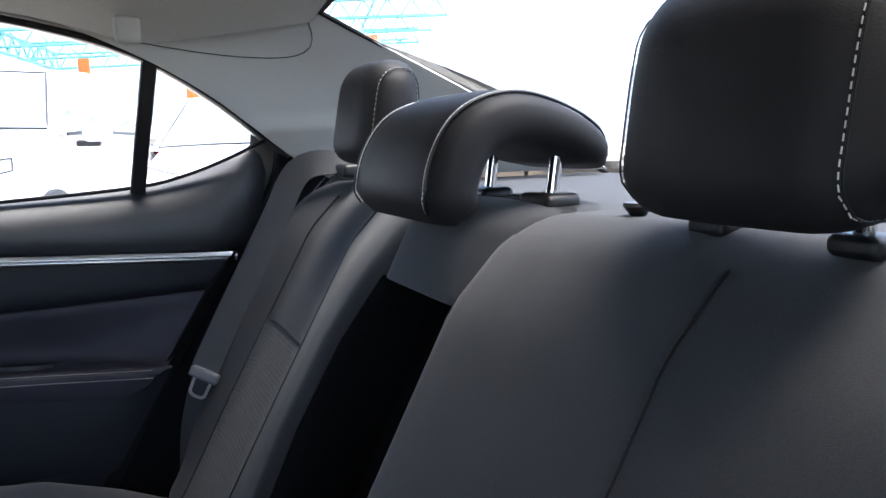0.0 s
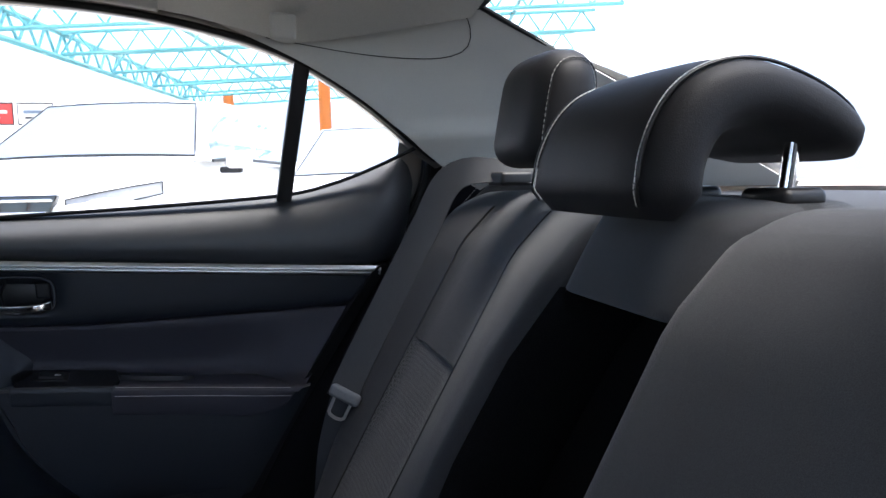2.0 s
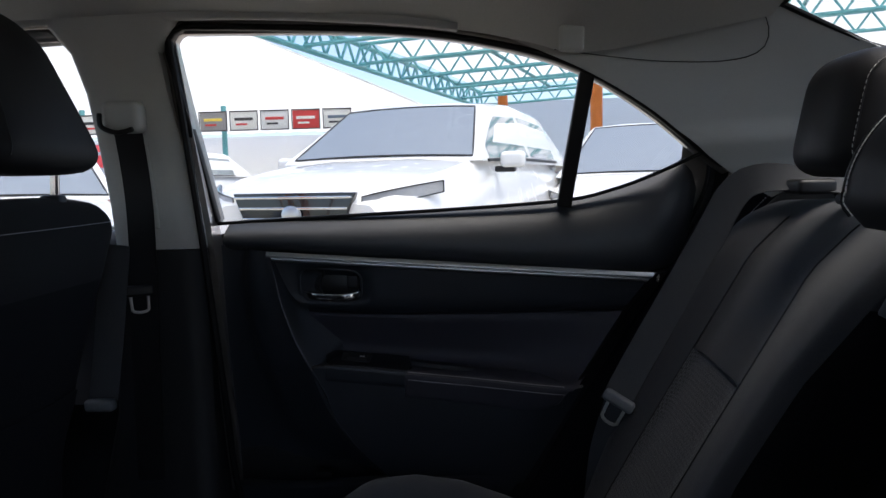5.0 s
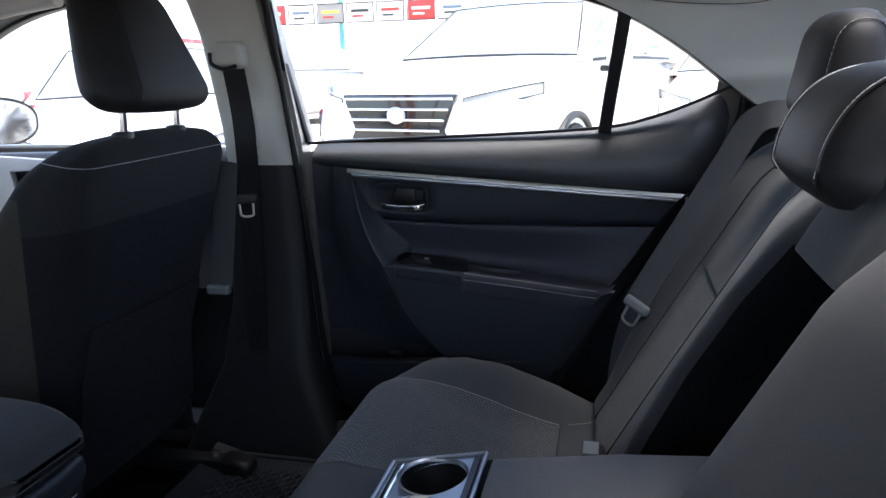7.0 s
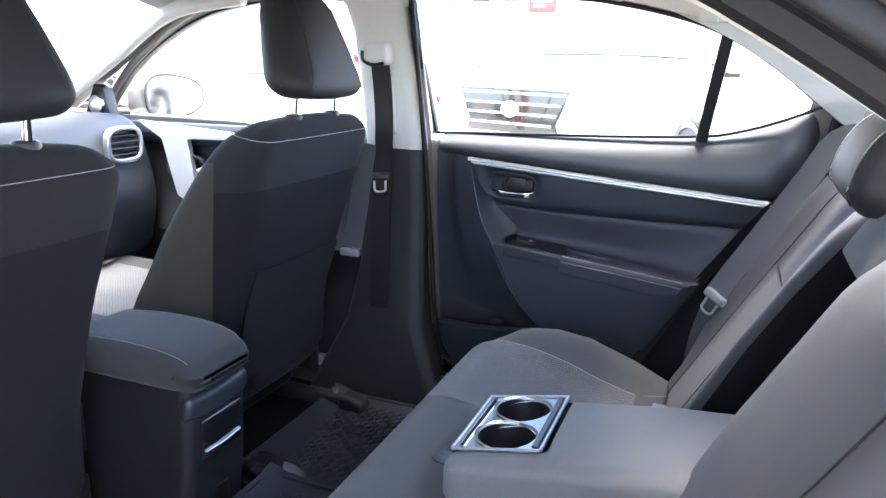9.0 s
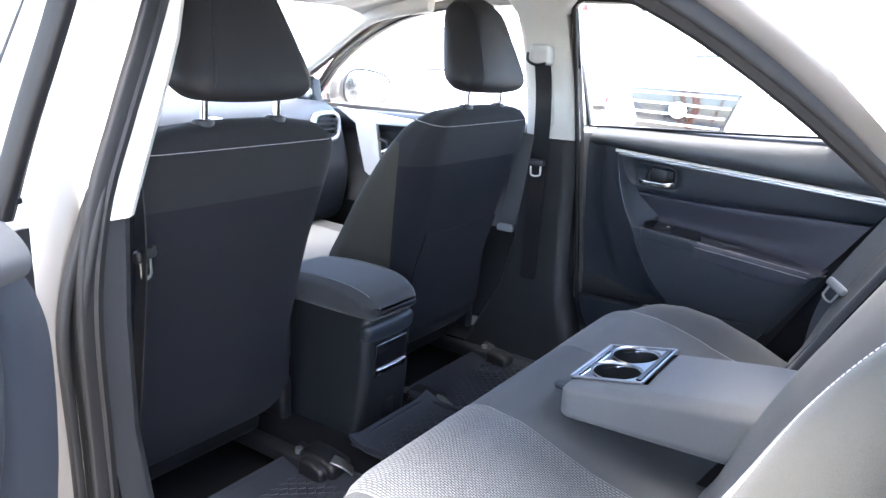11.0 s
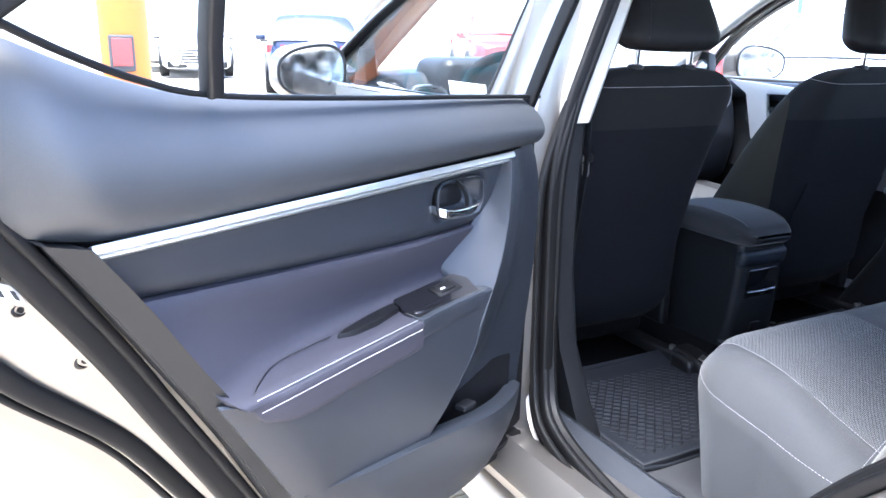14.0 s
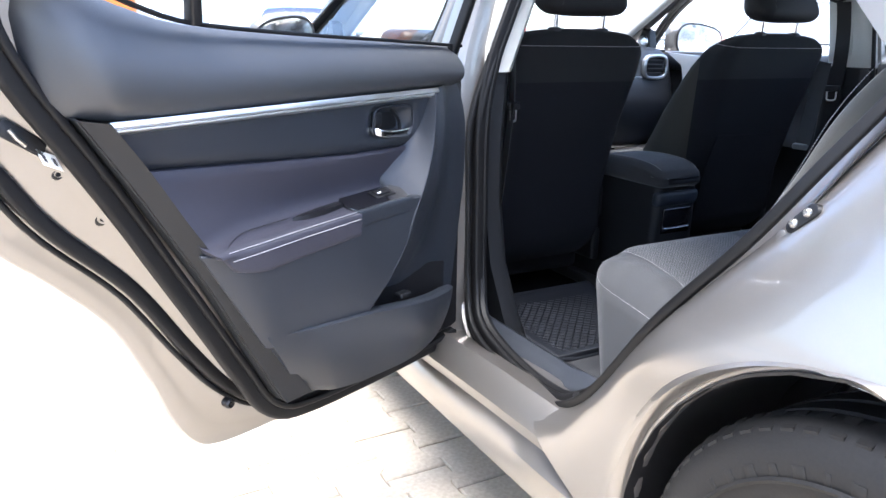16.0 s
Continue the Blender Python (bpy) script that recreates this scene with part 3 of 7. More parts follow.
    rws = [[(lambda q: (q.x, q.y * s, q.z))(a.lerp(b, k / 10) + V((0, 0.015 * math.sin(math.pi * k / 10), 0))) for k in range(11)] for a, b in zip(lo_c, hi_c)]
    part("roof_pillar", sheet(rws, (0, -0.004 * s, 0)), PAINT, car)
    lip = [(1.06 + 0.362 * math.cos(radians(q)), (0.853 - 0.012 * max(0, (q - 60) / 130) ** 4) * s, 0.268 + 0.375 * math.sin(radians(q))) for q in [lerp(2, 188, k / 70) for k in range(71)]]
    part("arch_lip", sweep(lip, rect(0.016, 0.022, 0.007), (0, s, 0)), PAINT, car)
    # arch liner
    rws = [[(1.06 + 0.355 * math.cos(radians(q)), y * s, 0.268 + 0.37 * math.sin(radians(q))) for y in (0.872, 0.8, 0.68, 0.6)] for q in range(-10, 200, 10)]
    part("arch_liner", sheet(rws, (0, 0, 0.004)), BLACK, car)

# tail and nose of the body
for s in (1, -1):
    rows = []
    for i in range(13):
        x = lerp(1.405, 1.98, i / 12)
        z0 = 0.268 + 0.378 * math.sqrt(max(0, 1 - ((x - 1.06) / 0.367) ** 2)) if x < 1.425 else 0.22
        rows.append([(x, (0.852 - 0.09 * ((x - 1.4) / 0.58) ** 2.5 - 0.05 * (max(0, z - 0.64) / 0.2) ** 1.5) * s, z) for z in [lerp(z0, 0.945 - 0.02 * (x - 1.4), k / 8) for k in range(9)]])
    part("tail_panel", sheet(rows, (0, -0.004 * s, 0)), PAINT, car)
    lamp = [[(lerp(1.84, 2.0, u), (0.8 - 0.1 * u ** 2) * s, z) for z in (0.7, 0.76, 0.83)] for u in (0, 0.3, 0.6, 1)]
    part("tail_light", sheet(lamp, (0, 0.012 * s, 0)), LAMP_RED, car, "red tail light")
    part("wheel", moved(lathe([(0.205, -0.1), (0.26, -0.112), (0.302, -0.1), (0.316, -0.08), (0.316, 0.08), (0.302, 0.1), (0.26, 0.112), (0.205, 0.1)], 48), Matrix.Translation((-1.62, 0.715 * s, 0.268))), TYRE, car, "worn black rubber tyre on a silver rim")
    part("rim", moved(lathe([(0.206, 0.09 * s), (0.19, 0.088 * s), (0.06, 0.05 * s), (0, 0.055 * s)], 32), Matrix.Translation((-1.62, 0.715 * s, 0.268))), SATIN, car)
part("rear_bumper", sheet([[(1.975 + 0.07 * (1 - (y / 0.78) ** 2) + 0.03 * math.sin(math.pi * min(1, (z - 0.2) / 0.4)), y, z) for z in (0.2, 0.3, 0.45, 0.6, 0.66, 0.8, 0.92)] for y in [lerp(-0.765, 0.765, k / 16) for k in range(17)]], (-0.004, 0, 0)), PAINT, car)
part("front_bumper", sheet([[(-2.2 - 0.12 * (1 - (y / 0.82) ** 2) - 0.03 * math.sin(math.pi * min(1, (z - 0.2) / 0.4)), y, z) for z in (0.18, 0.3, 0.45, 0.6, 0.7, 0.77)] for y in [lerp(-0.8, 0.8, k / 16) for k in range(17)]], (0.004, 0, 0)), PAINT, car)

# covering between the open doorway's seal and the headliner
head = curve_at([(0.9, -0.66, 0.985), (0.825, -0.64, 1.03), (0.735, -0.615, 1.095), (0.632, -0.597, 1.152), (0.52, -0.59, 1.19), (0.345, -0.588, 1.222), (0.05, -0.588, 1.245)], 30)
solid("trim", sweep(head, rect(0.06, 0.035, 0.014), (0, 0.6, 1)), TRIM, "light grey cover along the open doorway's head", "trim", kind="structure")
part("doorway_frame", sweep([q + V((0.012, -0.035, 0.02)) for q in head], rect(0.05, 0.05, 0.014), (0, -0.5, 1)), PAINT, car, "painted doorway frame")

# striker and bump stops on the open doorway
st = thing("door_striker", (0.8, -0.79, 0.735), "black striker plate with steel bolts on the painted doorway", "striker")
slot = [(0.815 + 0.7 * u - 0.714 * v, 0.74 + 0.714 * u + 0.7 * v) for u, v in
        [(0.016 * (1 if i < 9 else -1) + 0.0085 * math.cos(math.pi * (i - 4) / 8), 0.0085 * math.sin(math.pi * (i - 4) / 8)) for i in range(16)]]
part("striker_plate", prism(slot, "y", -0.799, -0.785, 0.0015), BLACK, st, "black striker plate")
for u in (0.011, -0.011):
    part("bolt", moved(lathe([(0, 0.0), (0.0055, 0.0), (0.0055, -0.002), (0.0035, -0.0045), (0.003, -0.002), (0, -0.002)], 14, "y"), Matrix.Translation((0.815 + 0.7 * u, -0.799, 0.74 + 0.714 * u))), STEEL, st)
part("plug", prism([(q[0] * 0.009 + 0.79, q[1] * 0.009 + 0.713) for q in circle(1, 16)], "y", -0.796, -0.785, 0.002), PAINT, st, "painted round plug")

st.matrix_basis = Matrix.Translation((0.871, -0.8055, 0.764)) @ Matrix.Rotation(math.radians(-22), 4, V((0.7, 0, 0.714)))

# rear wheel
for s in (-1, 1):
    prof = [(0.205, -0.1), (0.225, -0.106), (0.26, -0.112), (0.285, -0.11), (0.302, -0.1), (0.312, -0.088)]
    for y in (-0.05, 0.0, 0.05):
        prof += [(0.316, y - 0.02 + (0.0 if y else -0.0)), (0.316, y - 0.006), (0.308, y - 0.004), (0.308, y + 0.004), (0.316, y + 0.006)]
    prof += [(0.312, 0.088), (0.302, 0.1), (0.285, 0.11), (0.26, 0.112), (0.225, 0.106), (0.205, 0.1)]
    ty = part("wheel", moved(lathe(prof, 72), Matrix.Translation((1.06, 0.76 * s, 0.268))), TYRE, car, "worn black rubber tyre on a silver rim")
    blocks = bmesh.new()
    for i in range(64):
        a = 2 * math.pi * i / 64
        for y0, y1 in ((-0.1, -0.066), (0.066, 0.1)):
            vs = []
            for da in (0, 0.055):
                for y, r in ((y0, 0.3055), (y1, 0.3185)):
                    vs.append(blocks.verts.new((1.06 + r * math.cos(a + da), 0.76 * s + y, 0.268 + r * math.sin(a + da))))
                    vs.append(blocks.verts.new((1.06 + (r - 0.01) * math.cos(a + da), 0.76 * s + y, 0.268 + (r - 0.01) * math.sin(a + da))))
            for q in ((0, 2, 6, 4), (1, 3, 7, 5), (0, 1, 3, 2), (4, 5, 7, 6), (0, 1, 5, 4), (2, 3, 7, 6)):
                blocks.faces.new([vs[k] for k in q])
    part("tread", blocks, TYRE, ty)["kind"] = "stuff"
    # raised lettering as plain bars, and a rim protector line
    bars = bmesh.new()
    for i, w in enumerate((4, 2, 4, 3, 4, 3, 2)):
        a = radians(96 + 7.5 * i)
        bars2 = rbox((0.012 * w / 3, 0.0014, 0.016), 0.0005, 1, k=1)
        moved(bars2, Matrix.Translation((1.06, 0.76 * s + 0.112 * s, 0.268)) @ Matrix.Rotation(-(a - math.pi / 2), 4, "Y") @ Matrix.Translation((0, 0, 0.26)))
        bars = join(bars, bars2)
    part("lettering", bars, TYRE, ty)
    part("rim_ring", moved(lathe([(0.246, 0.1135 * s), (0.25, 0.116 * s), (0.254, 0.1135 * s)], 60), Matrix.Translation((1.06, 0.76 * s, 0.268))), TYRE, ty)
    rim = part("rim", moved(lathe([(0.205, -0.09 * s), (0.206, 0.1 * s), (0.19, 0.098 * s), (0.18, 0.06 * s), (0.06, 0.05 * s), (0.0, 0.055 * s)], 48), Matrix.Translation((1.06, 0.76 * s, 0.268))), SATIN, ty)
    for i in range(5):
        a = 2 * math.pi * i / 5
        part("spoke", sweep([(1.06 + r * math.cos(a), 0.76 * s + y * s, 0.268 + r * math.sin(a)) for r, y in ((0.03, 0.07), (0.1, 0.075), (0.192, 0.09))], rect(0.05, 0.02, 0.006), (0, s, 0)), SATIN, ty)

# floor pan with its tunnel
rows = []
for i in range(30):
    x = lerp(-1.1, 0.5, i / 29)
    rows.append([(x, y, 0.225 + 0.075 * math.exp(-(y / 0.12) ** 4) + 0.02 * max(0, abs(y) - 0.55) / 0.1) for y in (lerp(-0.68, 0.68, k / 40) for k in range(41))])
solid("floor", sheet(rows, (0, 0, -0.01)), CARPET, "black carpeted car floor with a centre tunnel", "floor", kind="structure")
# front bulkhead and underbody close the cabin
solid("wall_front", sheet([[(-1.15, y, z) for z in (0.1, 0.5, 0.92)] for y in (-0.7, 0, 0.7)], (-0.01, 0, 0)), CARPET, "dark carpeted front bulkhead of the car", "bulkhead", kind="structure")
solid("wall_rear", sheet([[(lerp(0.72, 1.02, v), y, lerp(0.2, 0.93, v)) for v in (0, 0.5, 1)] for y in (-0.64, 0, 0.64)], (0.01, 0, 0)), CARPET, "black carpeted panel behind the rear bench", "bulkhead", kind="structure")

# parcel shelf and rear window
rows = [[(x, y, 0.945 - 0.01 * abs(y)) for y in (-0.62, -0.3, 0, 0.3, 0.62)] for x in (0.95, 1.1, 1.3, 1.46)]
solid("parcel_shelf", sheet(rows, (0, 0, -0.02)), CLOTH, "dark grey cloth covered rear parcel shelf", "shelf", kind="structure")
rows = [[(lerp(0.87, 1.46, t), lerp(0.505, 0.56, t) * v, lerp(1.222, 0.945, t) + 0.035 * (1 - v * v)) for v in (lerp(-1, 1, k / 16) for k in range(17))] for t in (lerp(0, 1, k / 12) for k in range(13))]
w = solid("window_rear", sheet(rows), GLASS, "clear curved rear window of the sedan", "window", kind="structure")
w.visible_shadow = False
for s in (-1, 1):
    edge = [V(r[-1 if s > 0 else 0]) + V((0, -0.006 * s, -0.006)) for r in rows]
    part("window_seal", sweep(edge, rect(0.014, 0.006, 0.002), (0, 0, 1)), RUBBER, car)
part("window_seal", sweep([V(p) + V((-0.002, 0, -0.008)) for p in rows[0]], rect(0.02, 0.006, 0.002), (0, 0, 1)), RUBBER, car)
part("boot_lid", sheet([[(x, y, 0.93 - 0.03 * (x - 1.46)) for y in (-0.7, -0.3, 0.3, 0.7)] for x in (1.46, 1.6, 1.8, 1.95)], (0, 0, -0.01)), PAINT, car)

# windscreen, bonnet
rows = [[(lerp(-0.62, -1.25, t) - 0.1 * (1 - v * v) * t - 0.04 * (1 - v * v), lerp(0.52, 0.66, t) * v, lerp(1.235, 0.91, t) + 0.015 * (1 - v * v)) for v in (lerp(-1, 1, k / 16) for k in range(17))] for t in (lerp(0, 1, k / 10) for k in range(11))]
w = solid("window_front", sheet(rows), GLASS, "clear windscreen of the sedan", "window", kind="structure")
w.visible_shadow = False
rows = [[(x, y * (1 - 0.1 * (-x - 1.3)), 0.9 - 0.13 * ((-x - 1.3) / 0.9) ** 1.5 - 0.05 * (y / 0.75) ** 4) for y in (lerp(-0.78, 0.78, k / 14) for k in range(15))] for x in (-1.3, -1.5, -1.7, -1.9, -2.1, -2.2)]
part("bonnet", sheet(rows, (0, 0, -0.01)), PAINT, car)
for s in (-1, 1):
    rows = [[(x, (0.84 - 0.05 * max(0, -x - 1.6)) * s, z) for z in (0.3, 0.5, 0.7, 0.8)] for x in (-1.1, -1.4, -1.7, -2.0, -2.2)]
    part("front_wing", sheet(rows, (0, -0.01 * s, 0)), PAINT, car)
    solid("trim", sweep(curve_at(side(s, [(-1.12, 0.62, 0.94), (-0.86, 0.6, 1.085), (-0.64, 0.575, 1.2), (-0.42, 0.57, 1.235)]), 20), rect(0.075, 0.03, 0.012), (0, -s, 0.3)), TRIM, "light grey cover on the windscreen pillar", "pillar trim", kind="structure")
    tri = [(-1.03, 0.905), (-0.93, 0.905), (-0.95, 0.99), (-0.985, 1.0)]
    solid("trim", prism(tri, "y", 0.655 * s, 0.69 * s, 0.004), BLACK, "black triangular mirror base cover with a round tweeter", "trim", kind="structure")
    part("tweeter", moved(lathe([(0, -0.012 * s), (0.012, -0.012 * s), (0.024, -0.008 * s), (0.026, 0.0)], 20, "y"), Matrix.Translation((-0.975, 0.653 * s, 0.945))), SATIN, car)


# ---- rear doors ----
def patch(bottom, top, depth, s, nu=30, nv=10, curl=0.014, thick=0.01):
    """A moulded panel between a lower and an upper line of (x, z); its rim is curled away by curl."""
    b = curve_at([(p[0], 0, p[1]) for p in bottom], nu)
    t = curve_at([(p[0], 0, p[1]) for p in top], nu)
    rows = []
    for i in range(nu):
        row = []
        for j in range(nv):
            p = b[i].lerp(t[i], j / (nv - 1))
            row.append((p.x, depth(p.x, p.z, i / (nu - 1), j / (nv - 1)), p.z))
        lo, hi = row[0], row[-1]
        row = [(lo[0], lo[1] + curl, lo[2] - 0.003)] + [(lo[0], lo[1] + curl * 0.25, lo[2] - 0.002)] + row + [(hi[0], hi[1] + curl * 0.25, hi[2] + 0.002), (hi[0], hi[1] + curl, hi[2] + 0.003)]
        rows.append([(q[0], q[1] * s, q[2]) for q in row])
    first = [(p[0] - 0.003, p[1] + curl * s, p[2]) for p in rows[0]]
    last = [(p[0] + 0.003, p[1] + curl * s, p[2]) for p in rows[-1]]
    return sheet([first] + rows + [last], (0, thick * s, 0))


SILL_IN = [(0.0, 0.921), (0.2, 0.93), (0.4, 0.938), (0.6, 0.95), (0.68, 0.966), (0.755, 0.993), (0.835, 1.03)]
GLASS_TOP = [(0.004, 1.205), (0.02, 1.226), (0.06, 1.232), (0.345, 1.214), (0.516, 1.187), (0.624, 1.153), (0.724, 1.096), (0.807, 1.034), (0.85, 1.006)]


def glass_y(z):
    return interp(z, [0.92, 1.0, 1.1, 1.24], [0.722, 0.695, 0.655, 0.607])


def rear_door(s, turn, label):
    hinge = (-0.03, 0.829 * s, 0.0)
    door = thing("rear_car_door", hinge, label, "car door", "rear doors of the sedan")

    def p3(q, y):
        return (q[0], y * s, q[1])
    # metal shell: lines from the inner panel out to the skin's edge, then the outer skin
    def line(pts):
        return curve_at([(q[0], 0, q[1]) for q in pts], 80)
    inner = line([(0.845, 1.03), (0.838, 0.965), (0.805, 0.9), (0.75, 0.82), (0.69, 0.728), (0.645, 0.65), (0.575, 0.53), (0.52, 0.435), (0.465, 0.352), (0.38, 0.327), (0.15, 0.322), (-0.04, 0.325)])
    outer = line([(0.93, 0.99), (0.925, 0.92), (0.885, 0.85), (0.84, 0.785), (0.782, 0.703), (0.68, 0.597), (0.597, 0.475), (0.53, 0.388), (0.455, 0.33), (0.32, 0.287), (0.15, 0.278), (-0.045, 0.275)])
    edge = line([(0.955, 1.0), (0.96, 0.93), (0.93, 0.845), (0.89, 0.75), (0.83, 0.672), (0.765, 0.61), (0.69, 0.525), (0.64, 0.425), (0.605, 0.335), (0.572, 0.28), (0.53, 0.255), (0.43, 0.246), (0.2, 0.24), (-0.05, 0.237)])

    def drop(z):
        return 0.16 * max(0, z - 0.72)
    rows = []
    for a, b, e in zip(inner, outer, edge):
        row = []
        for t, y in ((-0.5, 0.752), (0, 0.752), (0.12, 0.756), (0.3, 0.775), (0.42, 0.782), (0.75, 0.79), (0.86, 0.797), (1, 0.806)):
            q = a.lerp(b, t)
            row.append((q.x, (y - drop(q.z) * 0.5) * s, q.z))
        for t, y in ((0.12, 0.818), (0.3, 0.832), (0.6, 0.836), (0.88, 0.838), (0.97, 0.842), (1.0, 0.85), (0.985, 0.856), (0.9, 0.86), (0.0, 0.868)):
            q = b.lerp(e, t)
            row.append((q.x, (y - drop(q.z) * 0.9) * s, q.z))
        rows.append(row)
    part("door_shell", sheet(rows), PAINT, door, "champagne metallic door shell")
    rows = []
    for b, i in zip(outer, range(80)):
        t = i / 79
        f = V((lerp(0.84, -0.05, t), 0, lerp(0.955, 0.885, min(1, t * 2.6)) if t < 0.5 else lerp(0.885, 0.4, (t - 0.5) * 2)))
        rows.append([(q.x, (0.866 - drop(q.z) * 0.9) * s, q.z) for q in [b.lerp(f, k / 8) for k in range(9)]])
    part("door_skin", sheet(rows, (0, -0.008 * s, 0)), PAINT, door)
    part("door_edge", sweep([(-0.052, (0.85 - drop(z) * 0.9) * s, z) for z in (0.24, 0.4, 0.6, 0.8, 0.93)], rect(0.03, 0.012, 0.004), (0, s, 0)), PAINT, door)

    def seal(a_line, shift, y, w, h, name):
        path = []
        n = len(a_line)
        for i, q in enumerate(a_line):
            d = a_line[min(i + 1, n - 1)] - a_line[max(i - 1, 0)]
            o = V((-d.z, 0, d.x)).normalized()
            if o.dot(q - V((0.3, 0, 0.75))) < 0:
                o = -o
            q = q + o * shift
            path.append((q.x, (y - drop(q.z) * 0.5) * s, q.z))
        return part("door_seal", sweep(path, rect(w, h, min(w, h) * 0.35), (0, s, 0)), RUBBER, door, name)
    seal(inner, 0.016, 0.752, 0.036, 0.02, "wide black rubber door seal")
    seal(inner, 0.006, 0.744, 0.012, 0.02, "")
    seal(outer, -0.002, 0.797, 0.022, 0.016, "black rubber door seal")
    seal(outer, 0.014, 0.812, 0.008, 0.012, "")

    pan = [(q.x - 0.01, q.z + 0.01) for q in inner[::3]] + [(-0.05, 0.34), (-0.05, 0.9), (0.3, 0.925), (0.62, 0.945), (0.76, 0.985)]
    part("inner_pan", prism(pan, "y", 0.744 * s, 0.749 * s), BLACK, door)

    # upper soft trim under the window
    lift = 0.0 if s > 0 else 0.018
    def up(x, z, u, v):
        return 0.705 - 0.028 * math.sin(math.pi * min(1, v ** 0.72)) ** 0.8 + 0.014 * v ** 3 - 0.02 * max(0, (x - 0.6) / 0.25) * (1 - v) + 0.055 * max(0, (u - 0.9) / 0.1) ** 2
    part("upper_trim", patch([(0.03, 0.869), (0.09, 0.867), (0.4, 0.857), (0.65, 0.849), (0.8, 0.864)], [(x, z + lift) for x, z in ((0.03, 0.919), (0.1, 0.925), (0.4, 0.936), (0.6, 0.948), (0.69, 0.967), (0.76, 0.993), (0.842, 1.03))], up, s, 44, 14, 0.012), SOFT_TOP, door, "soft dark blue-grey upper door trim")
    # bright strip: a wide chrome bead over a thin one
    for dz, h, y in ((0.0, 0.009, 0.691), (-0.0085, 0.0035, 0.695)):
        path = [(x, (y - 0.002 * math.sin(math.pi * (x - 0.1) / 0.66)) * s, lerp(0.861, 0.847, (x - 0.108) / 0.64) + dz) for x in [lerp(0.1, 0.756 if s > 0 else 0.744, i / 24) for i in range(25)]]
        part("chrome_strip", sweep(path, rect(0.012, h, 0.0016), (0, 0.45 * s, 1)), STRIP, door, "bright chrome strip")

    # middle panel with the sunk handle bowl
    hb = (0.205, 0.811)

    def mid(x, z, u, v):
        y = 0.7 + 0.01 * (1 - v) + 0.012 * (1 - v) ** 8
        q = ((x - hb[0]) / 0.05) ** 4 + ((z - hb[1]) / 0.024) ** 4
        return y + 0.03 * math.exp(-q * 0.8)
    part("middle_panel", patch([(0.14, 0.762), (0.3, 0.762), (0.5, 0.772), (0.7, 0.784)], [(0.108, 0.85), (0.3, 0.846), (0.5, 0.841), (0.745, 0.838)], mid, s, 90, 34, 0.008), SOFT, door, "dark blue-grey middle door panel")
    # handle: thin bezel, lever, web behind it, lock button
    path = [(hb[0] + 0.054 * math.copysign(abs(math.cos(a)) ** 0.5, math.cos(a)), 0.7045 * s, hb[1] + 0.027 * math.copysign(abs(math.sin(a)) ** 0.5, math.sin(a))) for a in [2 * math.pi * i / 40 for i in range(40)]]
    hd = part("door_handle", sweep(path, rect(0.003, 0.004, 0.001), (0, s, 0), closed=True), SOFT, door, "inner door handle with a chrome lever")
    part("bowl", rbox((0.086, 0.003, 0.036), 0.0012, 1, at=(hb[0], 0.7315 * s, hb[1]), k=1), BLACK, hd)
    part("lever", sweep(curve_at([(0.256, 0.722 * s, 0.8), (0.252, 0.702 * s, 0.796), (0.236, 0.697 * s, 0.792), (0.2, 0.698 * s, 0.79), (0.164, 0.702 * s, 0.792), (0.156, 0.716 * s, 0.796)], 20), rect(0.006, 0.013, 0.0025), (0, 0, 1)), CHROME, hd, "chrome lever")
    part("lever_web", sweep(curve_at([(0.19, 0.704 * s, 0.795), (0.186, 0.71 * s, 0.812), (0.19, 0.724 * s, 0.83)], 10), rect(0.003, 0.008, 0.001), (0, s, 0)), HARD, hd)
    part("lock_button", rbox((0.02, 0.01, 0.024), 0.004, 2, at=(0.243, 0.711 * s, 0.817)), HARD, hd)

    # cloth insert: a hollow wall that turns into the armrest's shelf
    PROFILE = [(0.6655, -0.02), (0.666, 0.0), (0.672, 0.035), (0.686, 0.06), (0.704, 0.085), (0.718, 0.12), (0.727, 0.18), (0.73, 0.26), (0.729, 0.38), (0.725, 0.52), (0.72, 0.68), (0.714, 0.84), (0.711, 0.95), (0.713, 1.0), (0.725, 1.02)]

    def arm_z(x):
        return interp(x, [0.2, 0.33, 0.45, 0.56, 0.62], [0.674, 0.67, 0.664, 0.657, 0.654])
    rows = []
    for i in range(46):
        u = i / 45
        x0, x1 = lerp(0.2, 0.612, u), lerp(0.16, 0.7, u)
        zt = interp(x1, [0.16, 0.3, 0.5, 0.7], [0.761, 0.76, 0.77, 0.782])
        k = 1 - 0.62 * max(0, (u - 0.45) / 0.55) ** 2
        row = []
        for y, f in PROFILE:
            g = max(0, min(1, f)) ** 0.7
            yy = lerp(0.666 + (y - 0.666) * k, y, max(0, f - 0.3) / 0.72)
            row.append((lerp(x0, x1, g) + (0.03 * (1 - u) ** 6 * math.sin(math.pi * g)), yy * s, lerp(arm_z(x0), zt, f)))
        rows.append(row)
    rows = [[(p[0] - 0.003, p[1] + 0.02 * s, p[2]) for p in rows[0]]] + rows + [[(p[0] + 0.003, p[1] + 0.012 * s, p[2]) for p in rows[-1]]]
    ar = part("insert", sheet(rows, (0, 0.008 * s, -0.002)), INSERT, door, "mauve-grey leatherette insert flowing into the armrest")
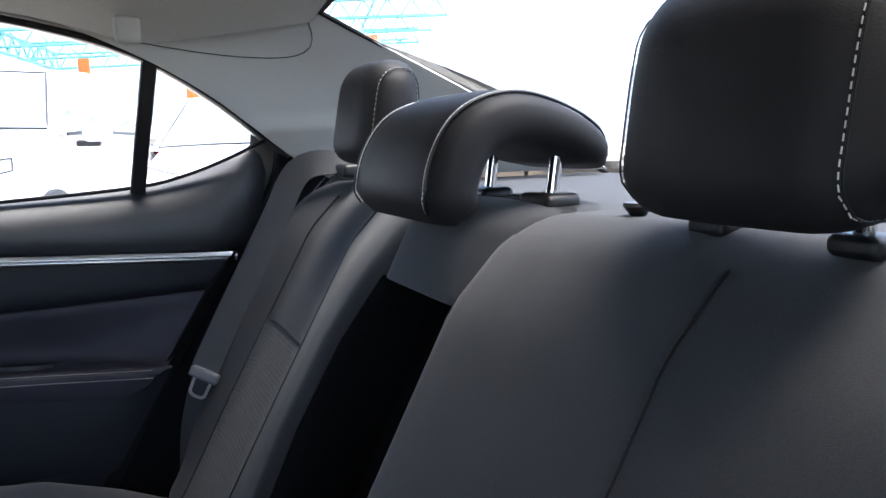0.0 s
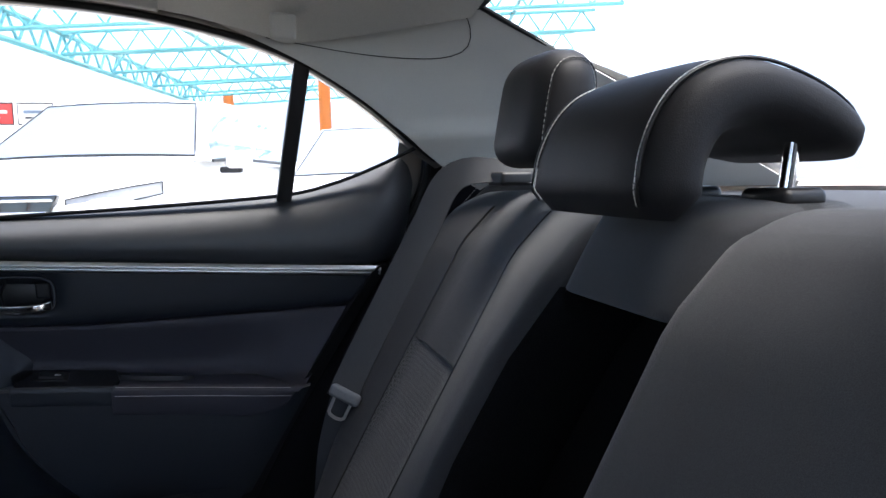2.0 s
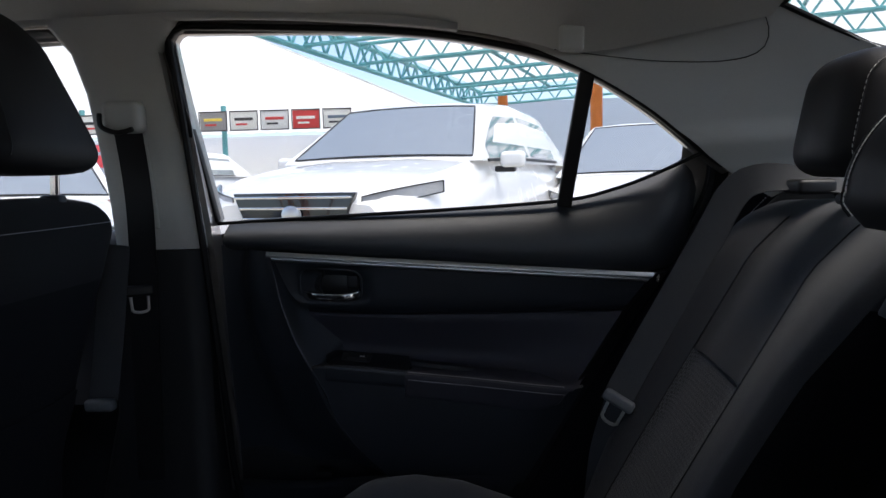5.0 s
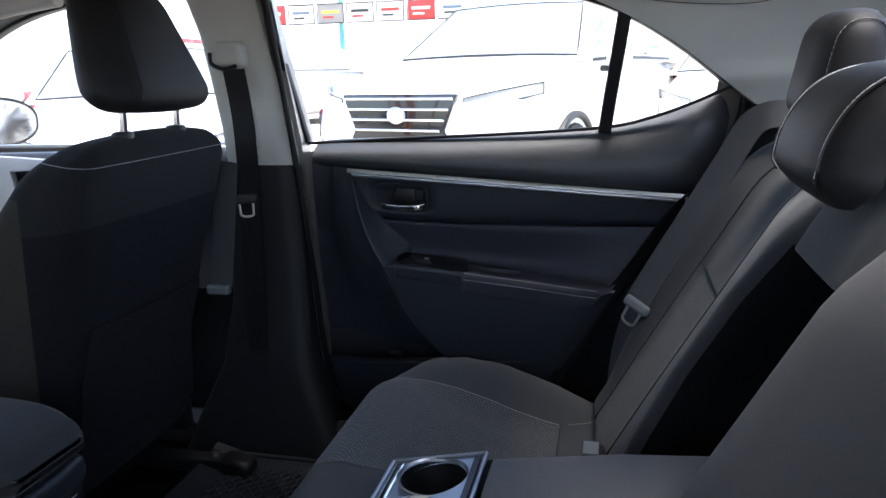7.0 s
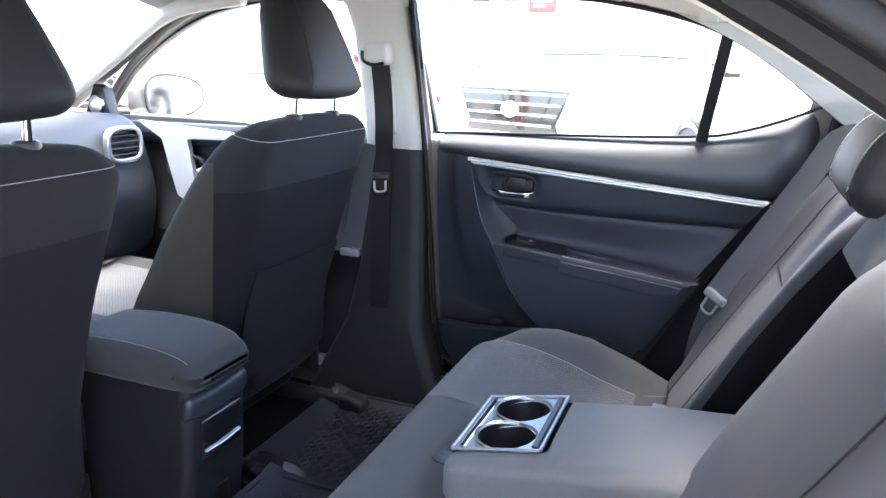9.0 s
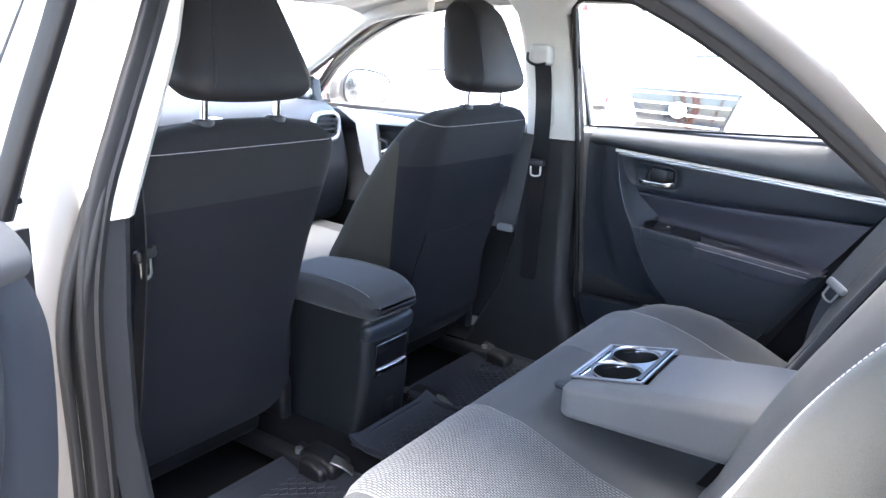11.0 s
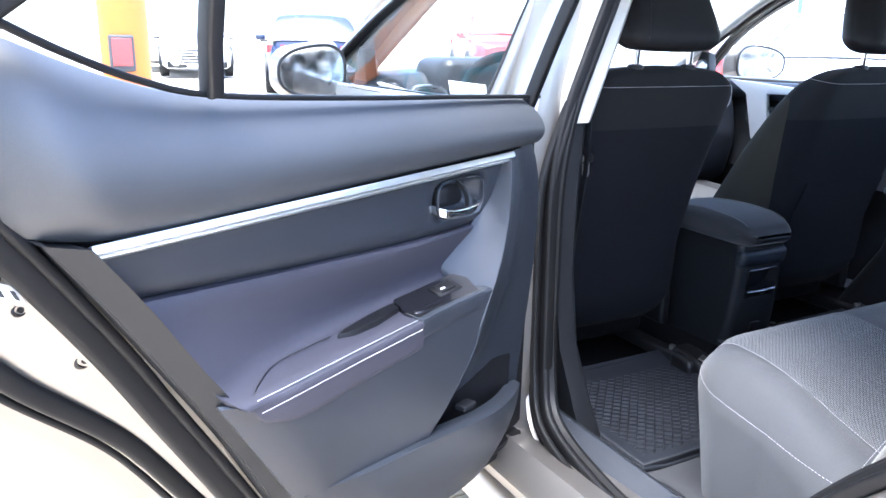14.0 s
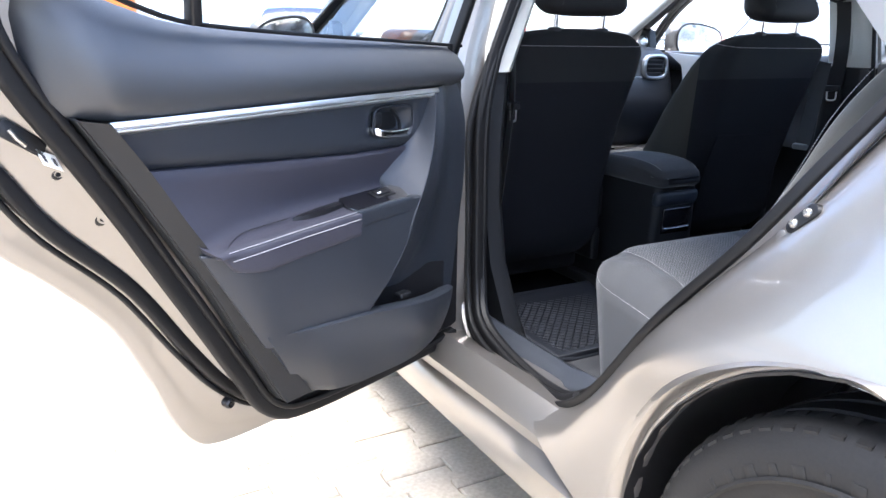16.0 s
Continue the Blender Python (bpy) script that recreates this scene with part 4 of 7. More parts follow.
    for y, dz in ((0.6685, 0.0038), (0.6607, -0.0075)):
        ln = [(x, y * s, arm_z(x) + dz) for x in [lerp(0.34, 0.598, i / 20) for i in range(21)]]
        part("stitching", stitches(ln, 58, 0.0034, 0.0005), THREAD_DOOR, ar, "pale double stitching")
    part("shelf_seam", tube(curve_at([(0.6, 0.672 * s, arm_z(0.6) + 0.0055), (0.585, 0.684 * s, 0.6665), (0.55, 0.7 * s, 0.674), (0.5, 0.7045 * s, 0.6765), (0.46, 0.705 * s, 0.678)], 20), 0.0007, 6), BLACK, ar)

    def flat(pts, z0, z1, c):
        return moved(prism(pts, "z", z0, z1, c), Matrix.Diagonal((1, s, 1, 1)))
    tilt = Matrix(((1, 0, 0, 0), (0, 1, 0, 0), (-0.04, 0.3 * s, 1, 0.04 * 0.24 - 0.3 * 0.665), (0, 0, 0, 1)))
    pl = part("switch_plate", moved(flat([(0.186, 0.718), (0.205, 0.667), (0.335, 0.6635), (0.344, 0.688), (0.336, 0.716)], 0.655, 0.678, 0.002), tilt), GLOSS, door, "gloss black switch plate")
    part("plate_edge", patch([(0.2, 0.655), (0.27, 0.652), (0.337, 0.648)], [(0.2, 0.6775), (0.27, 0.6755), (0.337, 0.6725)], lambda x, z, u, v: 0.6618 + 0.002 * (1 - v), s, 12, 5, 0.005), SOFT, pl, "blue-grey plate edge")
    part("switch_well", moved(rbox((0.05, 0.024, 0.003), 0.0012, 1, at=(0.247, 0.697 * s, 0.678), k=1), tilt), BLACK, pl)
    part("window_switch", moved(rbox((0.034, 0.016, 0.006), 0.002, 2, lambda q: (q.x + 0.249, (0.697 + q.y) * s, 0.6795 + q.z + 0.06 * max(0, -q.x - 0.002))), tilt), BLACK, pl)
    part("switch_mark", moved(rbox((0.009, 0.003, 0.001), 0.0004, 1, at=(0.258, 0.693 * s, 0.6832), k=1), tilt), WHITE, pl)
    # no real recess: a slightly raised black patch gives the slot's shade
    part("finger_slot_patch", moved(flat([(0.342, 0.7), (0.336, 0.718), (0.38, 0.716), (0.43, 0.709), (0.452, 0.702), (0.43, 0.694), (0.39, 0.693)], 0.664, 0.6845, 0.0015), Matrix(((1, 0, 0, 0), (0, 1, 0, 0), (-0.05, 0, 1, 0.05 * 0.335), (0, 0, 0, 1)))), BLACK, ar, "black patch for a finger slot's shade")
    part("armrest_face", patch([(0.335, 0.634), (0.45, 0.627), (0.54, 0.62), (0.588, 0.63)], [(0.335, 0.669), (0.45, 0.663), (0.56, 0.656), (0.607, 0.653)], lambda x, z, u, v: 0.6612 + 0.003 * (1 - v) ** 2 + 0.012 * max(0, (x - 0.52) / 0.1) ** 2, s, 24, 8, 0.005), INSERT, door, "padded mauve-grey armrest face")

    # front ridge of the trim, the hollow facet behind it and the flat before it
    RIDGE = curve_at([(0.104, 0.69, 0.866), (0.116, 0.68, 0.825), (0.13, 0.672, 0.772), (0.15, 0.667, 0.721), (0.174, 0.664, 0.676), (0.2, 0.664, 0.628), (0.212, 0.666, 0.592), (0.237, 0.67, 0.554), (0.267, 0.674, 0.518), (0.318, 0.678, 0.478)], 60)
    INNER = curve_at([(0.11, 0.699, 0.858), (0.118, 0.706, 0.83), (0.135, 0.712, 0.795), (0.166, 0.716, 0.76), (0.2, 0.73, 0.735), (0.22, 0.735, 0.71), (0.212, 0.736, 0.68)], 36)
    rows = []
    for a, b in zip(RIDGE[:36], INNER):
        rows.append([(lerp(a.x, b.x, t), (lerp(a.y, b.y, t) + 0.006 * math.sin(math.pi * t)) * s, lerp(a.z, b.z, t)) for t in (0, 0.04, 0.12, 0.3, 0.5, 0.7, 0.85, 1)])
    part("front_facet", sheet(rows, (0, 0.006 * s, 0)), SOFT, door, "slanting dark blue-grey door facet")
    FRONT = curve_at([(-0.004, 0.72, 0.873), (-0.03, 0.722, 0.832), (-0.046, 0.724, 0.774), (-0.046, 0.726, 0.668), (-0.038, 0.73, 0.571), (-0.024, 0.732, 0.474), (-0.015, 0.734, 0.4)], 60)
    rows = []
    for i, (a, b) in enumerate(zip(RIDGE, FRONT)):
        low = max(0, i / 59 - 0.45) / 0.55
        rows.append([(lerp(a.x, b.x, t), (lerp(a.y, b.y, t) + k * (1 - low) + d * low) * s, lerp(a.z, b.z, t)) for t, k, d in ((0, 0.0, 0.0), (0.012, -0.0012, 0.01), (0.04, 0.0, 0.028), (0.12, -0.001, 0.046), (0.2, -0.002, 0.05), (0.32, -0.004, 0.044), (0.37, 0.0, 0.04), (0.42, 0.008, 0.036), (0.5, 0.014, 0.03), (0.7, 0.012, 0.018), (0.94, 0.004, 0.004), (1, 0.004, 0.004), (1.01, 0.03, 0.03))])
    part("front_flat", sheet(rows, (0, 0.006 * s, 0)), SOFT, door)
    # lower panel under the armrest, and the map pocket with its own front wall
    top = [(0.176, 0.674), (0.2, 0.674), (0.33, 0.67), (0.45, 0.664), (0.56, 0.657), (0.605, 0.653), (0.632, 0.655)]
    rows = []
    line_t, line_b = curve_at([(q[0], 0, q[1]) for q in top], 44), curve_at([(0.318, 0, 0.47), (0.4, 0, 0.47), (0.47, 0, 0.475), (0.53, 0, 0.485)], 44)
    for i in range(44):
        u = i / 43
        row = []
        for j in range(16):
            v = j / 15
            p = line_b[i].lerp(line_t[i], v)
            x = p.x - 0.028 * math.sin(math.pi * v) * (1 - u) ** 3
            y = 0.6655 + 0.014 * (1 - v) ** 1.4 - 0.001 + 0.022 * max(0, (u - 0.8) / 0.2) ** 2 * (0.3 + 0.7 * v)
            row.append((x, y * s, p.z))
        row.append((row[-1][0], row[-1][1] + 0.0025 * s, row[-1][2] + 0.003))
        row.append((row[-1][0], row[-1][1] + 0.03 * s, row[-1][2] + 0.001))
        rows.append(row)
    rows = [[(p[0] - 0.001, p[1] + 0.006 * s, p[2]) for p in rows[0]]] + rows
    part("lower_panel", sheet(rows, (0, 0.006 * s, 0)), SOFT, door, "dark grained lower door panel")
    part("pocket_floor", patch([(0.02, 0.35), (0.2, 0.342), (0.38, 0.35), (0.475, 0.385)], [(0.02, 0.5), (0.2, 0.53), (0.35, 0.54), (0.54, 0.5)], lambda x, z, u, v: 0.728, s, 12, 4, 0.004), BLACK, door)
    part("rear_edge_trim", patch([(0.43, 0.37), (0.495, 0.46), (0.575, 0.59), (0.618, 0.661), (0.655, 0.715), (0.7, 0.785), (0.748, 0.852)], [(0.48, 0.365), (0.535, 0.46), (0.602, 0.585), (0.66, 0.68), (0.72, 0.775), (0.775, 0.856)], lambda x, z, u, v: 0.693 + 0.008 * v - 0.016 * u * (1 - v), s, 36, 6, 0.026), HARD, door)
    part("map_pocket", patch([(0.04, 0.34), (0.2, 0.336), (0.36, 0.348), (0.455, 0.382)], [(-0.006, 0.438), (0.075, 0.45), (0.208, 0.468), (0.324, 0.483), (0.438, 0.494), (0.53, 0.503)], lambda x, z, u, v: 0.668 + 0.028 * (1 - v) ** 2 + 0.05 * max(0, (0.2 - x) / 0.2) ** 2 + 0.012 * max(0, u - 0.8) / 0.2, s, 36, 10, 0.016), SOFT, door, "moulded dark plastic map pocket")
    part("bottle_stop", rbox((0.03, 0.02, 0.01), 0.003, 2, at=(0.185, 0.7 * s, 0.478)), HARD, door)

    # window: frame, runs, divider, two panes
    ahead_x = 0.018 if s > 0 else 0.0
    top = curve_at([(q[0] - ahead_x * max(0, 1 - q[0] / 0.3), 0, q[1]) for q in GLASS_TOP], 50)
    frame_path = [V((q.x, glass_y(q.z) * s, q.z)) for q in top]
    start = [V((0.03 - ahead_x, glass_y(z) * s, z)) + V((-0.026 * (z - 0.93) / 0.28, 0, 0)) for z in (0.93, 1.02, 1.11, 1.18)]
    full = curve_at(start + frame_path, 70)
    outw = [(p + V((0, 0.012 * s, 0))) + (p - V((0.35, p.y, 1.0))).normalized() * 0.017 for p in full]
    fr = part("window_frame", sweep(outw, rect(0.034, 0.03, 0.008), (0, s, 0)), PAINT, door, "painted window frame")
    part("window_run", sweep([p + (p - V((0.35, p.y, 1.0))).normalized() * 0.004 - V((0, 0.006 * s, 0)) for p in full], rect(0.016 if s < 0 else 0.01, 0.02, 0.004), (0, s, 0)), RUBBER, fr, "black rubber glass run")
    sillp = [V((q[0], (glass_y(q[1] + lift) - 0.004) * s, q[1] + lift + 0.002)) for q in SILL_IN]
    part("sill_seal", sweep(curve_at(sillp, 40), rect(0.01, 0.006, 0.002), (0, 0, 1)), RUBBER, door)
    part("window_divider", sweep([(lerp(0.604, 0.634, t) + 0.22 * lift, (glass_y(z) - 0.004) * s, z) for t, z in ((0, 0.945 + 1.5 * lift), (0.35, 1.02), (0.7, 1.09), (1, 1.152))], rect(0.024 if s > 0 else 0.018, 0.02, 0.004), (0, s, 0)), BLACK, door, "black window divider bar")

    def sill_z(x):
        return interp(x, [q[0] for q in SILL_IN], [q[1] + lift for q in SILL_IN])

    def head_z(x):
        return interp(x, [q[0] for q in GLASS_TOP], [q[1] for q in GLASS_TOP])
    for x0, x1 in ((0.01 - ahead_x, 0.618), (0.622, 0.845)):
        rows = []
        for i in range(20):
            x = lerp(x0, x1, i / 19)
            a, b = sill_z(x), max(head_z(x), sill_z(x) + 0.002)
            rows.append([(x, (glass_y(z) + 0.006) * s, z) for z in [lerp(a, b, k / 8) for k in range(9)]])
        w = part("window_pane", sheet(rows), GLASS, door, "clear glass pane")
        w.visible_shadow = False

    # latch, screws and label on the shut face
    def on(x, z):
        return Matrix.Translation((x, 0.786 * s, z))
    la = part("latch", prism([(0.792, 0.806), (0.838, 0.838), (0.846, 0.853), (0.83, 0.858), (0.784, 0.826)], "y", 0.766 * s, 0.775 * s, 0.002), BLACK, door, "black door latch in the shut face")
    part("latch_jaw", tube([(0.812, 0.764 * s, 0.824), (0.822, 0.763 * s, 0.834), (0.828, 0.765 * s, 0.845)], 0.0028), STEEL, la)
    for x, z, r in ((0.772, 0.782, 0.008), (0.718, 0.713, 0.0115), (0.533, 0.357, 0.009), (0.842, 0.818, 0.005), (0.852, 0.85, 0.005), (0.8, 0.842, 0.005)):
        y = 0.785 - 0.08 * max(0, z - 0.72) * 1.0
        part("grommet", moved(lathe([(0, -0.005 * s), (r * 0.35, -0.005 * s), (r * 0.4, -0.001 * s), (r * 0.62, -0.002 * s), (r * 0.7, -0.004 * s), (r, -0.001 * s), (r, 0.012 * s)], 18, "y"), Matrix.Translation((x, y * s, z))), BLACK if r > 0.007 else STEEL, door)
    part("child_lock_label", rbox((0.024, 0.002, 0.022), 0.0008, 1, lambda q: (q.x + 0.785 + 0.4 * q.z, (0.767 + q.y) * s, q.z + 0.803 + 0.5 * q.x), k=1), WHITE, door, "white printed label")
    for dx in (-0.006, 0.006):
        part("label_mark", rbox((0.004, 0.002, 0.01), 0.0006, 1, lambda q: (q.x + 0.785 + dx + 0.4 * q.z, (0.7655 + q.y) * s, q.z + 0.803 + 0.5 * (q.x + dx)), k=1), INK, door)
    if s > 0:
        # the closed door hangs a little lower at its rear end than the opened one
        low = {"chrome_strip", "middle_panel", "door_handle", "bowl", "lever", "lever_web", "lock_button", "insert", "stitching", "shelf_seam", "switch_plate", "window_switch", "switch_mark", "switch_well", "plate_edge", "finger_slot_patch", "armrest_face", "front_facet", "front_flat", "lower_panel", "map_pocket", "pocket_floor", "bottle_stop", "rear_edge_trim", "upper_trim"}
        for ob in door.children_recursive:
            if ob.name.split(".")[0] in low:
                for v in ob.data.vertices:
                    v.co.z -= 0.047 * (v.co.x - 0.3) * min(1, max(0, (0.95 - v.co.z) / 0.08))
    if turn:
        door.matrix_basis = Matrix.Translation(hinge) @ Matrix.Rotation(radians(turn), 4, "Z")
    return door


rear_door(1, 0, "closed rear car door with dark soft trim and a chrome strip")
rear_door(-1, -66, "wide open rear car door with mauve insert and a chrome strip")


# ---- front doors ----
def front_door(s):
    door = thing("front_car_door", (-0.55, 0.8 * s, 0.2), "closed front car door with clear window and silver trim", "car door", "front doors of the sedan")
    rows = []
    for i in range(24):
        x = lerp(-1.08, -0.115, i / 23)
        rows.append([(x, (0.862 - 0.16 * max(0, z - 0.72) - 0.03 * math.exp(-((z - 0.62) / 0.02) ** 2) * 0.2 - 0.05 * max(0, 0.4 - z)) * s, z) for z in (0.22, 0.3, 0.4, 0.5, 0.6, 0.66, 0.7, 0.74, 0.8, 0.85, 0.89, 0.905)])
    part("door_skin", sheet(rows, (0, -0.02 * s, 0)), PAINT, door, "champagne metallic door skin")
    part("belt_moulding", sweep([(x, 0.825 * s, 0.905 + 0.01 * (x + 1.08)) for x in [lerp(-1.02, -0.12, i / 10) for i in range(11)]], rect(0.01, 0.008, 0.003), (0, 0, 1)), SATIN, door, "bright window moulding")
    # window frame and glass
    fp = curve_at([(-1.06, 0, 0.92), (-0.86, 0, 1.065), (-0.62, 0, 1.18), (-0.42, 0, 1.222), (-0.2, 0, 1.232), (-0.118, 0, 1.228), (-0.1, 0, 1.19), (-0.105, 0, 1.05), (-0.1, 0, 0.91)], 70)

    def gy(z):
        return interp(z, [0.9, 1.0, 1.1, 1.24], [0.775, 0.725, 0.68, 0.618])
    path = [V((p.x, gy(p.z) * s, p.z)) for p in fp]
    fr = part("window_frame", sweep(path, rect(0.022, 0.035, 0.008), (0, s, 0)), PAINT, door, "painted window frame")
    part("glass_run", sweep([p + (V((-0.5, p.y, 1.02)) - p).normalized() * 0.012 + V((0, 0.004 * s, 0)) for p in path], rect(0.01, 0.03, 0.004), (0, s, 0)), RUBBER, fr, "black rubber glass run")
    rows = []
    for i in range(24):
        x = lerp(-1.03, -0.12, i / 23)
        zt = interp(x, [p.x for p in fp[:52]], [p.z for p in fp[:52]])
        rows.append([(x, gy(z) * s, z) for z in [lerp(0.9, max(zt, 0.902), k / 8) for k in range(9)]])
    w = part("window_pane", sheet(rows), GLASS, door, "clear glass pane")
    w.visible_shadow = False
    # inside panel: pad, silver bar, dark middle, handle, armrest
    part("upper_trim", patch([(-1.0, 0.84), (-0.7, 0.845), (-0.4, 0.85), (-0.16, 0.855)], [(-1.0, 0.895), (-0.7, 0.9), (-0.4, 0.905), (-0.16, 0.912)], lambda x, z, u, v: 0.71 - 0.02 * math.sin(math.pi * v), s, 30, 8), SOFT, door)
    part("middle_panel", patch([(-1.0, 0.27), (-0.7, 0.26), (-0.4, 0.26), (-0.17, 0.26)], [(-1.0, 0.84), (-0.7, 0.843), (-0.4, 0.848), (-0.17, 0.853)], lambda x, z, u, v: 0.72 - 0.05 * math.exp(-((z - 0.62) / 0.05) ** 2), s, 30, 16), HARD, door)
    part("silver_bar", prism([(-0.86, 0.908), (-0.47, 0.886), (-0.3, 0.872), (-0.47, 0.873), (-0.692, 0.866), (-0.684, 0.82), (-0.672, 0.745), (-0.715, 0.7), (-0.735, 0.712), (-0.778, 0.862)], "y", 0.672 * s, 0.69 * s, 0.004), SILVER, door, "satin silver door trim bar")
    hd = part("door_handle", sweep([(-0.71 + 0.06 * math.copysign(abs(math.cos(a)) ** 0.5, math.cos(a)), 0.69 * s, 0.79 + 0.028 * math.copysign(abs(math.sin(a)) ** 0.5, math.sin(a))) for a in [2 * math.pi * i / 28 for i in range(28)]], rect(0.008, 0.02, 0.002), (0, s, 0), closed=True), SOFT, door)
    part("bowl", rbox((0.11, 0.01, 0.05), 0.004, 2, at=(-0.71, 0.705 * s, 0.79)), BLACK, hd)
    part("lever", sweep(curve_at([(-0.665, 0.7 * s, 0.785), (-0.69, 0.684 * s, 0.772), (-0.745, 0.686 * s, 0.774), (-0.755, 0.7 * s, 0.782)], 14), rect(0.008, 0.014, 0.003), (0, 0, 1)), CHROME, hd, "chrome lever")
    part("armrest", rbox((0.42, 0.07, 0.05), 0.014, 4, at=(-0.5, 0.68 * s, 0.64)), SOFT, door)
    # door mirror outside
    base = V((-1.04, 0.975, 0.955)) if s > 0 else V((-0.845, -0.895, 0.938))
    wide = 1.28 if s > 0 else 0.8

    def shell(q):
        k = 1 - 0.28 * max(0, -q.x) / 0.05
        return (base.x + q.x - 0.15 * (q.y * s) * 0.35, base.y + q.y * k * wide, base.z + q.z * k * (1 if s > 0 else 0.98) * (1 - 1.6 * q.y * s) - 0.1 * (q.y * s) * 0.25)
    mr = part("mirror", rbox((0.11, 0.235, 0.145), 0.055, 8, shell), PAINT, door, "champagne door mirror housing")
    rim = [(0.056, 0.107 * math.copysign(abs(math.cos(a)) ** 0.75, math.cos(a)), 0.064 * math.copysign(abs(math.sin(a)) ** 0.75, math.sin(a))) for a in [2 * math.pi * i / 40 for i in range(40)]]
    pts = [V(shell(V(q))) + V((0.003, 0, 0)) for q in rim]
    part("mirror_rim", sweep(pts, rect(0.008, 0.006, 0.002), (1, 0, 0), closed=True), BLACK, mr)
    mid = sum(pts, V((0, 0, 0))) / len(pts)
    part("mirror_glass", loft([[mid.lerp(p, k) + V((0.0015, 0, 0)) for p in pts] for k in (0.02, 0.3, 0.6, 0.96)], caps=True), MIRROR, mr, "reflecting mirror glass")
    part("mirror_arm", sweep([(base.x - 0.04, 0.78 * s, 0.905), (base.x - 0.02, base.y - 0.09 * s, 0.895), (base.x - 0.01, base.y - 0.05 * s, 0.9)], rect(0.05, 0.03, 0.01), (0, 0, 1)), BLACK, mr)
    return door


front_door(1)
front_door(-1)
paper = solid("notice_sheet", rbox((0.15, 0.002, 0.05), 0.0008, 1, lambda q: (q.x - 0.235, -0.752 + q.y - 0.2 * q.z, q.z + 0.918), k=1), WHITE, "white paper notice standing against the side glass", "paper")


def section(bm, co, no, keep, lift=0.0008):
    """The line in which a plane cuts a padded shape, in order, a hair outside its skin."""
    b = bm.copy()
    b.normal_update()
    cut = bmesh.ops.bisect_plane(b, geom=b.verts[:] + b.edges[:] + b.faces[:], plane_co=co, plane_no=no)["geom_cut"]
    b.normal_update()
    edges = [q for q in cut if isinstance(q, bmesh.types.BMEdge)]
    link = {v: [] for q in edges for v in q.verts}
    for q in edges:
        u, v = q.verts
        if keep(u.co) and keep(v.co):
            link[u].append(v)
            link[v].append(u)
    link = {v: n for v, n in link.items() if n}
    if not link:
        b.free()
        return []
    start = next((v for v in link if len(link[v]) == 1), next(iter(link)))
    line, seen, at = [], set(), start
    while at is not None:
        seen.add(at)
        line.append(at.co + at.normal * lift)
        at = next((v for v in link[at] if v not in seen), None)
    b.free()
    return line


def wrap(bm, planes, keep, lift=0.0012):
    """A piece of cloth cut from a padded shape along planes and laid a hair outside it."""
    b = bm.copy()
    for co, no in planes:
        bmesh.ops.bisect_plane(b, geom=b.verts[:] + b.edges[:] + b.faces[:], plane_co=co, plane_no=no, clear_outer=True)
    b.normal_update()
    bmesh.ops.delete(b, geom=[f for f in b.faces if not keep(f.calc_center_median(), f.normal)], context="FACES")
    b.normal_update()
    for v in b.verts:
        v.co += v.normal * lift
    lay = b.loops.layers.uv.new("cloth")
    for f in b.faces:
        for l in f.loops:
            p = l.vert.co
            l[lay].uv = (p.y * 25, (p.x - 0.9 * p.z) * 25 if abs(f.normal.z) > 0.6 else (p.x * 0.5 - p.z) * 25)
    return b


# ---- front seats ----
def headrest_front(cx, cy, seat):
    def w(q):
        t = (q.z + 0.1025) / 0.205
        k = interp(t, [0, 0.1, 0.3, 0.5, 0.75, 1], [1.0, 1.01, 0.95, 0.86, 0.73, 0.56])
        bow = 0.012 * (1 - (q.y / 0.12) ** 2) * (1 if q.x > 0 else -1)
        return (cx + q.x * (1 - 0.3 * t) + bow - 0.28 * (q.z + 0.1), cy + q.y * k, 1.113 + q.z + 0.006 * (q.y / 0.12) ** 2 * (1 - t) - 0.014 * (q.y / 0.12) ** 2 * t)
    pad = rbox((0.1, 0.255, 0.208), 0.042, 10, w)
    bmesh.ops.recalc_face_normals(pad, faces=pad.faces)
    cover = pad.copy()
    h = part("headrest", pad, LEATHER, seat, "black leatherette headrest")
    for e in (-1, 1):
        ln = section(cover, (0, cy + e * 0.078, 1.1), (0, 1, 0.22 * e), lambda p: p.z > 1.03, 0.0004)
        if len(ln) > 2:
            part("seam", tube(ln, 0.0007, 6), BLACK, h)
    return h


